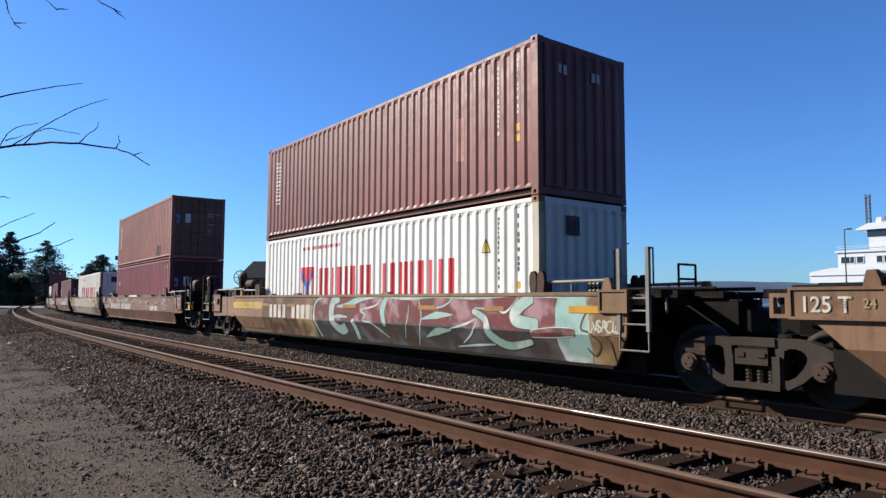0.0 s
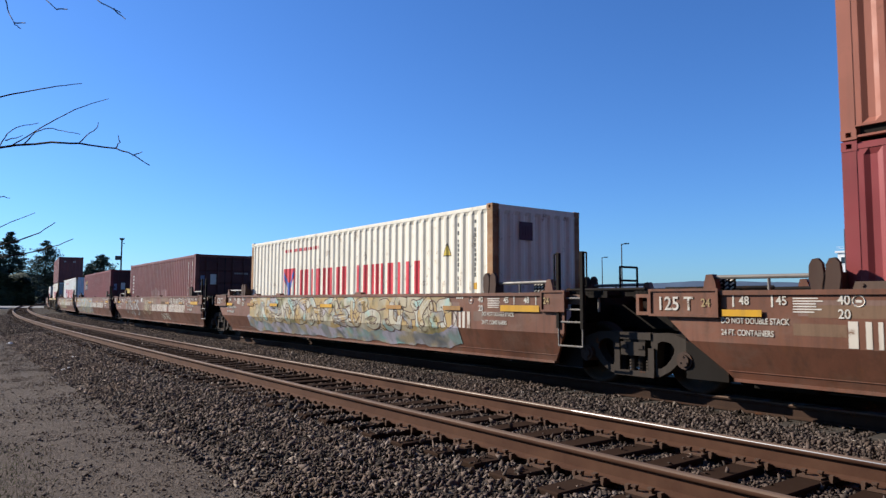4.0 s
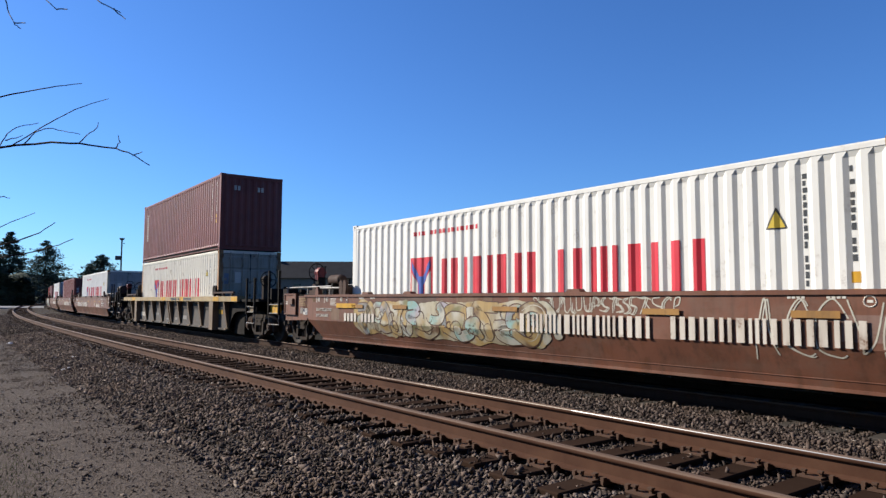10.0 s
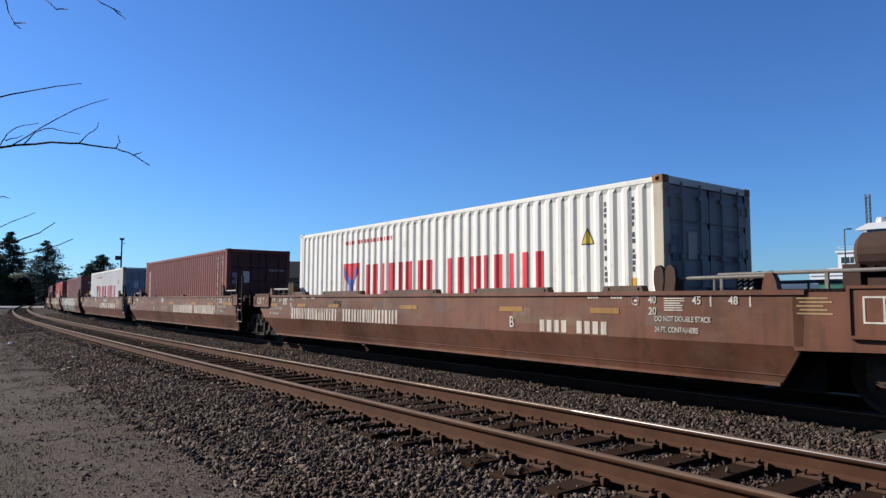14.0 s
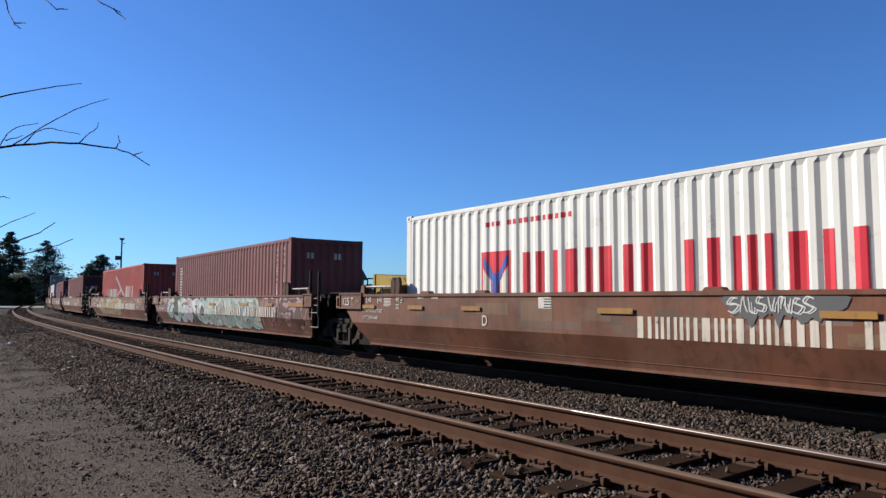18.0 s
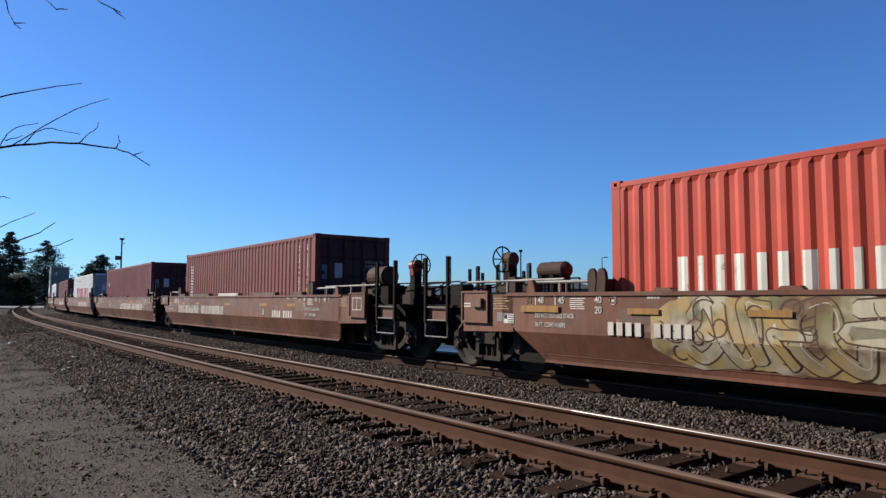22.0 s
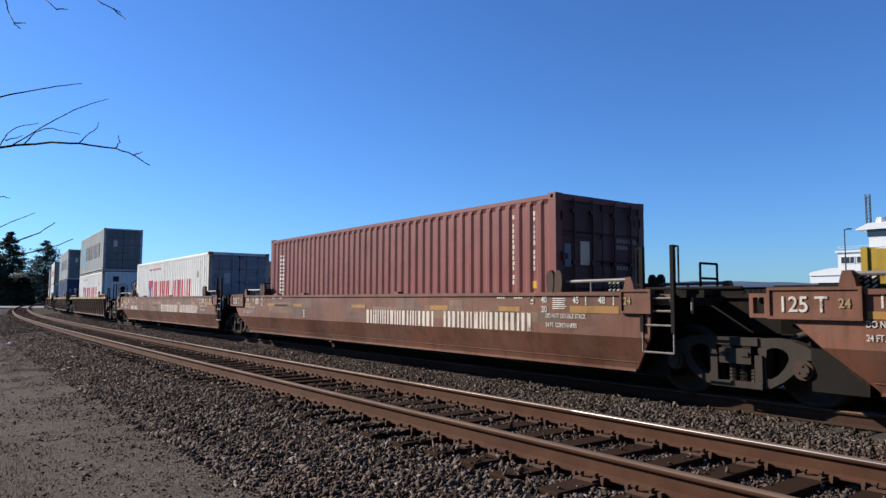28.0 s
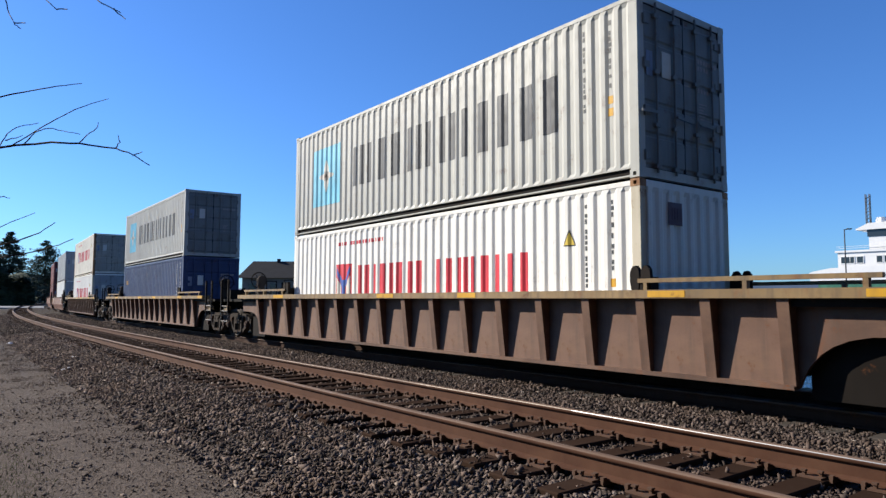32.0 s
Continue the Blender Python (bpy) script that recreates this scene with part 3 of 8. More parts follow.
        o = side(lambda bm: (wave_put(bm, -5.15, -4.25, 2.26, 2.32, 0, 2.26, 2.42), wave_put(bm, -5.05, -4.25, 2.18, 2.22, 0, 2.16, 2.22)), M_YELLOW, "logo_band")
        o.location.y = -0.003
        o = side(lambda bm: (glyph_bars(bm, -5.22, 1.80, 0.13, 0.24, 6, 0.03, 0, 4, wave_put), wave_put(bm, -5.40, -5.28, 1.78, 2.36, 0)), M_WHITE, "logo_strokes")
        o.location.y = -0.003
    elif brand == "sg":
        side(lambda bm: wave_put(bm, -5.45, -5.05, 1.75, 2.15, 0), M_BRAND_GREY, "logo_field")
        o = side(lambda bm: wave_put(bm, -5.38, -5.2, 1.84, 2.06, 0), M_WHITE, "logo_block")
        o.location.y = -0.003
    elif brand == "yl":
        side(lambda bm: glyph_bars(bm, -5.5, 1.85, 0.16, 0.22, 3, 0.05, 0, 2, wave_put), M_YELLOW, "lettering_band")
    return th


# ---- bogies ----
WHEEL_R = 0.483


def build_bogie(at, label, fancy=True):
    th = thing("rail_bogie", label, "bogie", "bogies of the train")
    for k in (-1, 1):
        fr = piece("side_frame", ("side_frame", k), lambda bm, k=k: side_frame(bm, k), M_TRUCK, th)
        for sx in (-0.22, -0.07, 0.08, 0.23):
            # rearmost coil is near black: the car's shade on it, as colour
            sp = piece("spring", "spring", coil, M_DARK if sx in (-0.22,) else M_TRUCK, fr)
            sp.matrix_basis = pose(sx - 0.005, k * 1.02, 0.27)
        for ax in (-0.89, 0.89):
            cap = piece("bearing_cap", ("bearing_cap", k), lambda bm, k=k: bearing_cap(bm, k), M_CAP, fr)
            cap.matrix_basis = pose(ax, 0, WHEEL_R)
    piece("bolster", "bolster", lambda bm: (box(bm, -0.20, 0.20, -1.10, 1.10, 0.52, 0.74), rod(bm, (0, 0, 0.74), (0, 0, 0.86), 0.19, 16)), M_DARK, th)
    for ax in (-0.89, 0.89):
        ws = piece("wheelset", "wheelset", lambda bm: rod(bm, (0, -1.05, 0), (0, 1.05, 0), 0.085, 12), M_WHEEL, th)
        ws.matrix_basis = pose(ax, 0, WHEEL_R)
        ws["axle_at"] = ax
        for k in (-1, 1):
            piece("wheel", ("wheel", k), lambda bm, k=k: wheel_disc(bm, k), M_WHEEL, ws, "", True)
    for sx in (-1, 1):
        piece("brake_beam", ("brake_beam", sx), lambda bm, sx=sx: box(bm, sx * 0.36 - 0.04, sx * 0.36 + 0.04, -0.85, 0.85, 0.30, 0.42), M_DARK, th)
    return th


def hoop_plate(bm, outer, inner, y0, y1):
    """A plate with one opening: outer and inner loops of as many points, drawn out from y0 to y1."""
    n = len(outer)
    loops = [[bm.verts.new((x, y, z)) for x, z in pts] for y in (y0, y1) for pts in (outer, inner)]
    a, b, c, d = loops
    for i in range(n):
        j = (i + 1) % n
        bm.faces.new((a[i], a[j], b[j], b[i]))
        bm.faces.new((c[j], c[i], d[i], d[j]))
        bm.faces.new((a[j], a[i], c[i], c[j]))
        bm.faces.new((b[i], b[j], d[j], d[i]))


def side_frame(bm, k):
    """A cast frame: two arms, each with a rounded opening, a spring nest between them and pedestals at the ends."""
    y0, y1 = (-1.09, -0.91) if k < 0 else (0.91, 1.09)
    for s in (-1, 1):
        outer = [(0.30, 0.20), (0.44, 0.21), (0.62, 0.31), (0.78, 0.45), (0.86, 0.58), (1.02, 0.62), (1.04, 0.70), (0.90, 0.77), (0.72, 0.83), (0.50, 0.85), (0.30, 0.84), (0.28, 0.45)]
        inner = [(0.40, 0.33), (0.45, 0.33), (0.54, 0.38), (0.63, 0.48), (0.68, 0.57), (0.69, 0.62), (0.67, 0.67), (0.62, 0.71), (0.55, 0.73), (0.48, 0.73), (0.41, 0.70), (0.39, 0.50)]
        hoop_plate(bm, [(s * x, z) for x, z in outer], [(s * x, z) for x, z in inner], y0, y1)
        for a, c in ((0.74, 0.79), (1.01, 1.10)):
            e, f = sorted((s * a, s * c))
            box(bm, e, f, y0 + 0.02, y1 - 0.02, 0.32 if a > 0.9 else 0.46, 0.68)
        e, f = sorted((s * 0.26, s * 0.36))
        box(bm, e, f, y0 - 0.03, y1 + 0.03, 0.20, 0.62)
    box(bm, -0.30, 0.30, y0 - 0.02, y1 + 0.02, 0.74, 0.845)
    box(bm, -0.36, 0.36, y0 - 0.04, y1 + 0.04, 0.19, 0.27)
    box(bm, -0.22, 0.22, y0 - 0.05, y1 + 0.01, 0.50, 0.70)
    for x in (-0.14, 0.14):
        box(bm, x - 0.05, x + 0.05, y0 - 0.065, y1 + 0.005, 0.60, 0.66)


def coil(bm):
    for i in range(5):
        z = i * 0.046
        rod(bm, (0, 0, z), (0, 0, z + 0.028), 0.062, 8)
    rod(bm, (0, 0, 0), (0, 0, 0.24), 0.042, 6)


def bearing_cap(bm, k):
    rod(bm, (0, k * 0.90, 0), (0, k * 1.16, 0), 0.125, 14)
    rod(bm, (0, k * 1.16, 0), (0, k * 1.19, 0), 0.085, 14)
    for i in range(3):
        a = 2 * math.pi * i / 3 + math.pi / 2
        rod(bm, (0.055 * math.cos(a), k * 1.19, 0.055 * math.sin(a)), (0.055 * math.cos(a), k * 1.20, 0.055 * math.sin(a)), 0.015, 6)
    box(bm, -0.13, 0.13, min(k * 0.90, k * 1.07), max(k * 0.90, k * 1.07), 0.08, 0.15)


def wheel_disc(bm, k):
    g = 0.7175
    lathe(bm, [(0.16, k * (g + 0.09)), (0.17, k * (g + 0.06)), (0.40, k * (g + 0.045)), (0.42, k * (g + 0.10)), (WHEEL_R, k * (g + 0.095)), (WHEEL_R + 0.003, k * g), (WHEEL_R + 0.028, k * (g - 0.015)), (WHEEL_R + 0.026, k * (g - 0.035)), (0.40, k * (g - 0.035)), (0.17, k * (g - 0.02)), (0.16, k * (g - 0.06))], 28)


# ---- well cars ----
def side_sheet(bm, k, top, xr, xf, cut_r, cut_f):
    """The smooth steel side: upright above, folded inwards below; ends cut back towards the bogies."""
    rows = []
    for z, y, e, f in ((0.32, 1.31, 0.0, 0.0), (0.42, 1.345, 0.10, 0.08), (0.79, 1.50, 0.52, 0.36), (1.12, 1.50, 0.88, 0.38), (top - 0.06, 1.50, 0.88, 0.40)):
        rows.append((xr - cut_r * e, xf + cut_f * f, y, z))
    outer = [(bm.verts.new((a, k * y, z)), bm.verts.new((b, k * y, z))) for a, b, y, z in rows]
    inner = [(bm.verts.new((a, k * (y - 0.05), z)), bm.verts.new((b, k * (y - 0.05), z))) for a, b, y, z in rows]
    for g in (outer, inner):
        for (a, b), (c, d) in zip(g, g[1:]):
            bm.faces.new((a, b, d, c))
    for e in (0, 1):
        for i in range(4):
            bm.faces.new((outer[i][e], outer[i + 1][e], inner[i + 1][e], inner[i][e]))
    bm.faces.new((outer[0][0], outer[0][1], inner[0][1], inner[0][0]))
    bm.faces.new((outer[4][0], outer[4][1], inner[4][1], inner[4][0]))


TOP = 1.46


def build_smooth_car(label, front, rear, mat=None, seed=0, name_at="", graffiti=None, letter="", yellow_box=False, numbers_at=None, signs=True, letter_at=3.10, name_y=-1.503, number_step=0.163, rear_reach=0.0, sticker_at=None):
    """A well car unit with smooth sides. front, rear: 'joint' (a bogie shared with the next unit) or 'coupler'."""
    mat = mat or M_BROWN
    th = thing("well_car", label, "rail car", "well cars of the train")
    rnd = random.Random(seed)
    for k in (-1, 1):
        piece("side_wall", ("smooth_side", k), lambda bm, k=k: side_sheet(bm, k, TOP, -7.45, 7.80, 1.0, 1.0), mat, th)
        piece("top_chord", ("top_chord", k), lambda bm, k=k: box(bm, -8.20, 8.20, min(k * 1.40, k * 1.525), max(k * 1.40, k * 1.525), TOP - 0.06, TOP), mat, th)
        piece("bottom_sill", ("bottom_sill", k), lambda bm, k=k: (box(bm, -7.44, 7.79, min(k * 1.22, k * 1.335), max(k * 1.22, k * 1.335), 0.285, 0.325), box(bm, -7.5, 7.86, min(k * 1.335, k * 1.352), max(k * 1.335, k * 1.352), 0.418, 0.428)), M_DARK if mat is M_OCHRECAR else mat, th)
        for x in (-3.23, -5.0, 1.5) if front != "coupler" else ():
            lk = piece("box_lock", ("box_lock", k, x in (0.03, 3.05)), lambda bm, k=k, w=0.16: (prism(bm, [(-w, 0), (w, 0), (w * 0.7, 0.05), (-w * 0.7, 0.05)], min(k * 1.36, k * 1.50), max(k * 1.36, k * 1.50))), mat, th)
            lk.matrix_basis = pose(x, 0, TOP)
        for x0, x1, pale in ((-5.92, -5.14, False), (-4.10, -2.12, False), (-1.08, 0.92, True), (2.06, 4.05, False), (5.19, 5.93, False)) if front == "coupler" else ():
            piece("lock_plate", ("lock_plate", k, x0), lambda bm: (prism(bm, [(x0, TOP), (x1, TOP), (x1 - 0.03, TOP + 0.085), (x0 + 0.03, TOP + 0.085)], min(k * 1.36, k * 1.50), max(k * 1.36, k * 1.50)), [rod(bm, (x, k * 1.49, TOP + 0.045), (x, k * 1.515, TOP + 0.045), 0.022, 6) for x in (x0 + 0.1, x1 - 0.1)]), M_WHITE if pale and seed in (3, 15) else M_PATCHES[0], th, "worn pale plate on the chord" if pale and seed in (3, 15) else "")
        for s in (-1, 1):
            gd = piece("corner_guide", ("corner_guide", k, s), lambda bm, k=k, s=s: corner_guide(bm, k, s), M_BRACKET, th)
            gd.matrix_basis = pose(s * 6.24, 0, TOP)
            rl = piece("end_rail", ("end_rail", k, s), lambda bm, k=k, s=s: (rod(bm, (s * 6.2, k * 1.32, 1.63), (s * 7.75, k * 1.32, 1.64), 0.028), rod(bm, (s * 6.95, k * 1.32, TOP), (s * 6.95, k * 1.32, 1.62), 0.02)), M_PIPE, th, "worn grey steel rail")
            piece("rail_bracket", ("rail_bracket", k, s), lambda bm, k=k, s=s: prism(bm, [(min(s * 7.62, s * 7.82), TOP), (max(s * 7.62, s * 7.82), TOP), (s * 7.72 + 0.08, 1.58), (s * 7.72 + 0.04, 1.68), (s * 7.72 - 0.05, 1.675), (s * 7.72 - 0.08, 1.57)], min(k * 1.27, k * 1.39), max(k * 1.27, k * 1.39)), mat, th)
    piece("well_floor", "well_floor", lambda bm: well_floor(bm), M_DARK, th)
    for s, kind in ((1, front), (-1, rear)):
        # bulkhead in near black instead of car paint, for the shade inside
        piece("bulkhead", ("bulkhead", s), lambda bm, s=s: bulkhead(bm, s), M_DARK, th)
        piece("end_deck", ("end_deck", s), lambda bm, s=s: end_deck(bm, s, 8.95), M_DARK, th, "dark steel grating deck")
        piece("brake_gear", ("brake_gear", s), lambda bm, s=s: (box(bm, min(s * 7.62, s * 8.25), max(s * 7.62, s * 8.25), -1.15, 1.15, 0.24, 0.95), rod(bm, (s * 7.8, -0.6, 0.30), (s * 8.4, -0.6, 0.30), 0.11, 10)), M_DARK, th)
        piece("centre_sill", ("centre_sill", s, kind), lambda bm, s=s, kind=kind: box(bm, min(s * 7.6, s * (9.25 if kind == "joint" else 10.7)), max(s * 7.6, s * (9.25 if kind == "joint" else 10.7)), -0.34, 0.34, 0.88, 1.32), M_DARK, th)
        if kind == "joint":
            joint_end(th, s, mat)
        else:
            there = set(th.children)
            coupler_end(th, s, M_OLDBROWN if mat is M_OCHRECAR else mat, seed)
            if s < 0 and rear_reach:
                for ob in set(th.children) - there:
                    ob.matrix_basis = pose(-rear_reach, 0, 0) @ ob.matrix_basis
                for k in (-1, 1):
                    piece("end_wall", ("long_end_wall", k), lambda bm: prism(bm, [(-9.30, 0.80), (-8.06, 0.76), (-8.06, TOP - 0.035), (-9.30, TOP - 0.035)], min(k * 1.44, k * 1.495), max(k * 1.44, k * 1.495)), mat, th)
    for hx in (7.20, -7.70):
        hz = piece("hazard_board", ("hazard_board", hx), lambda bm: box(bm, hx, hx + 0.25, -1.22, -1.20, TOP, 1.63), M_DARK, th, "dark board with pale slanting dashes")
        piece("hazard_dash", ("hazard_dash", hx), lambda bm: [bar(bm, (hx + 0.02 + 0.08 * q, -1.225, z), (hx + 0.07 + 0.08 * q, -1.225, z + 0.035), 0.022, 0.004) for q in range(3) for z in (1.48, 1.535, 1.59)], M_WHITE, hz)["kind"] = "stuff"
    if rear == "joint":
        pl = add_board(th, "rear_board", mat, -8.55, -7.53, 1.13, TOP + 0.01)
        if signs:
            lettering("125 T", 0.26, M_WHITE, pl, -8.44, -1.543, 1.20, "load_limit", 0.92, "white stencilled capacity mark")
            lettering("24", 0.15, M_CHORDPALE, pl, -7.76, -1.543, 1.25, "stencil", 0.9)
    if front == "joint":
        pl = add_board(th, "front_board", mat, 7.70, 8.20, 1.16, TOP + 0.01)
        if signs:
            lettering("24", 0.15, M_CHORDPALE, pl, 7.74, -1.543, 1.27, "stencil", 0.9)
    if signs:
        for x, tx in ((7.24, "48"), (6.72, "45")):
            lettering(tx, 0.15, M_WHITE, th, x, -1.507, 1.28, "stencil", 0.9)
        rc = rear == "coupler"
        if rc:
            lettering("24", 0.15, M_CHORD, th, -7.72, -1.507, 1.28, "stencil", 0.9)
        for x, tx in ((-7.43 if rc else -7.25, "48"), (-6.97 if rc else -6.78, "45")):
            lettering(tx, 0.15, M_WHITE, th, x, -1.507, 1.28, "stencil", 0.9)
        for x in (6.02, -6.21 if rc else -6.08):
            lettering("40", 0.15, M_WHITE, th, x, -1.507, 1.29, "stencil", 0.9)
            lettering("20", 0.15, M_WHITE, th, x, -1.507, 1.13, "stencil", 0.9)
        for x in (6.12, -7.50):
            lettering("DO NOT DOUBLE STACK", 0.105, M_WHITE, th, x, -1.507, 1.04, "warning_text", 0.72)
            lettering("24 FT. CONTAINERS", 0.105, M_WHITE, th, x, -1.507, 0.89, "warning_text", 0.72)

        def small_lines(bm):
            for x0 in (6.28, -6.72 if rc else -6.58):
                for i in range(6):
                    flat_put(bm, x0, x0 + rnd.uniform(0.24, 0.34), 1.19 + i * 0.032, 1.205 + i * 0.032, -1.503)
        decal("data_block", th, M_WHITE, small_lines)
        decal("index_stroke", th, M_WHITE, lambda bm: [flat_put(bm, x, x + 0.022, 1.25, 1.40, -1.503) for x in (7.52, 6.98, -7.5 if rc else -7.34, -7.05 if rc else -6.84)])
        decal("small_mark", th, M_WHITE, lambda bm: [flat_put(bm, x + q * 0.055, x + q * 0.055 + 0.04, 1.355, 1.38, -1.503) for x in (4.9, 5.35, -5.25, -4.75) for q in range(4)])
        for x in (5.80, -5.86):
            decal("ring_mark", th, M_WHITE, lambda bm: (ring(bm, (x, -1.501, 1.325), 0.062, 0.008, "y", 20, 4), flat_put(bm, x - 0.03, x + 0.03, 1.31, 1.34, -1.503)))
    stripes = [(4.95, 5.50), (2.84, 3.44), (-0.42, 0.24), (-3.75, -3.20), (-5.58, -5.05)]
    stripes += [(7.05, 8.0)] if mat is M_OCHRECAR else [(6.66, 7.63)] if front == "joint" else []
    stripes += [(-6.34, -5.39)] if seed == 8 else [(-7.82, -6.95)] if rear == "coupler" else [(-7.48, -6.95)]
    for i, (x0, x1) in enumerate(stripes):
        bright = seed < 10 and i > 4
        decal("reflector_stripe", th, M_YELLOW if bright or seed in (5, 7) and i in (2, 3) else M_YDULL, lambda bm: flat_put(bm, x0, x1, 1.13, 1.13 + (0.11 if x1 - x0 > 0.8 else 0.085), (-1.516 if mat is M_OCHRECAR else -1.529) if graffiti else -1.5045))
    if name_at == "mid":
        decal("lettering_band", th, M_NAME, lambda bm: (glyph_bars(bm, 0.30, 0.79, 0.24, 0.31, 9, 0.062, name_y, 21, flat_put), glyph_bars(bm, 3.30, 0.80, 0.225, 0.31, 9, 0.055, name_y, 33, flat_put)), "white painted strokes of a name")
    elif name_at == "rear":
        decal("lettering_band", th, M_NAME, lambda bm: (glyph_bars(bm, -5.98, 0.80, 0.24, 0.30, 9, 0.062, name_y, 21, flat_put), glyph_bars(bm, -2.98, 0.80, 0.225, 0.30, 9, 0.055, name_y, 33, flat_put)), "white painted strokes of a name")
    if numbers_at is not None:
        decal("number_block", th, M_NAME, lambda bm: [flat_put(bm, numbers_at + i * number_step, numbers_at + i * number_step + number_step * 0.65, 0.81, 0.81 + number_step * 1.2, name_y) for i in range(9) if i != 4])
    if letter:
        lettering(letter, 0.27, M_WHITE, th, letter_at, -1.507, 0.86, "unit_letter", 0.8)
    if sticker_at is not None:
        fl = decal("striped_sticker", th, M_WHITE, lambda bm: flat_put(bm, sticker_at, sticker_at + 0.30, 1.19, 1.38, -1.504), "small pale sticker with dark stripes")
        decal("stripe_block", fl, M_BRAND_NAVY, lambda bm: [flat_put(bm, sticker_at + 0.13, sticker_at + 0.29, 1.205 + 0.045 * q, 1.222 + 0.045 * q, -1.507) for q in range(4)])["kind"] = "stuff"
    patches(th, rnd)
    if graffiti:
        for g in graffiti:
            if isinstance(g[0], (list, tuple)):
                add_graffiti(th, *g)
            else:
                add_tag(th, *g)
    if yellow_box:
        yb = piece("equipment_box", "equipment_box", equipment_box, M_YBOX, th, "yellow steel box beside the end rail")
        piece("box_vent", "box_vent", lambda bm: box(bm, -7.35, -6.75, -1.125, -1.105, 1.50, 1.60), M_DARK, yb)
    return th


def equipment_box(bm):
    prism(bm, [(-7.62, TOP), (-6.35, TOP), (-6.30, 1.72), (-6.42, 1.84), (-6.75, 1.87), (-7.62, 1.94)], -1.10, 0.55)
    box(bm, -7.67, -7.60, -1.12, 0.57, TOP, 1.95)


def patches(th, rnd):
    """Repainted rectangles, faded plates and scuffs between the fold and the chord."""
    for i, m in enumerate(M_PATCHES):
        def fill(bm):
            for _ in range(4):
                x = rnd.uniform(-7.0, 6.2)
                w = rnd.choice((0.25, 0.5, 0.9, 1.4)) * rnd.uniform(0.7, 1.2)
                z = rnd.uniform(0.82, 1.16)
                flat_put(bm, x, min(7.6, x + w), z, min(1.385, z + rnd.uniform(0.07, 0.34)), -1.4985 - 0.0004 * i)
        decal("paint_patch", th, m, fill)


def corner_guide(bm, k, s):
    """Two rounded ears on a foot, which steer a box into the well."""
    y = k * 1.42
    for x in (-0.10, 0.09):
        prism(bm, [(x - 0.06, 0), (x + 0.06, 0), (x + 0.085, 0.16), (x + 0.07, 0.31), (x + 0.02, 0.37), (x - 0.04, 0.36), (x - 0.08, 0.29), (x - 0.085, 0.14)], min(y, y - k * 0.07), max(y, y - k * 0.07))
    box(bm, -0.17, 0.17, min(y - k * 0.2, y - k * 0.01), max(y - k * 0.2, y - k * 0.01), 0, 0.20)


def well_floor(bm):
    for x in (-6.9, -5.6, -3.4, 0.0, 3.4, 5.6, 6.9):
        box(bm, x - 0.4, x + 0.4, -1.10, 1.10, 0.20, 0.285)
    for y in (-0.9, 0.9):
        box(bm, -7.2, 7.2, y - 0.1, y + 0.1, 0.22, 0.28)


def bulkhead(bm, s):
    """The sloping end wall of the well and the closed end above the bogie."""
    pts = [(7.30, 0.32), (7.42, 0.32), (8.20, 1.00), (8.20, 1.38), (8.08, 1.38), (8.08, 1.06)]
    pts = [(s * x, z) for x, z in pts]
    prism(bm, pts if s > 0 else pts[::-1], -1.24, 1.24)


def end_deck(bm, s, end):
    a, b = sorted((s * 7.3, s * end))
    for y0, y1 in ((-1.38, -0.95), (-0.22, 0.22), (0.95, 1.38)):
        x = a
        while x < b - 0.04:
            box(bm, x, x + 0.035, y0, y1, TOP - 0.05, TOP + 0.012)
            x += 0.07
        box(bm, a, b, y0, y0 + 0.03, TOP - 0.09, TOP + 0.012)
        box(bm, a, b, y1 - 0.03, y1, TOP - 0.09, TOP + 0.012)
    for x in (s * 7.6, s * 8.5):
        box(bm, x - 0.05, x + 0.05, -1.38, 1.38, 1.26, TOP - 0.06)


def add_board(th, key, mat, x0, x1, z0, z1):
    """A raised plate with a rolled rim, one on each side of the car; gives the one that the camera sees."""
    seen = None
    for k in (1, -1):
        a, b = sorted((k * 1.44, k * 1.535))
        seen = piece("number_board", (key, k), lambda bm: box(bm, x0, x1, a, b, z0, z1), mat, th)
        c, d = sorted((k * 1.50, k * 1.555))
        piece("board_rim", (key, "rim", k), lambda bm: rim(bm, x0 - 0.02, x1 + 0.02, z0 - 0.02, z1 + 0.02, 0.035, c, d), mat, seen)
    return seen


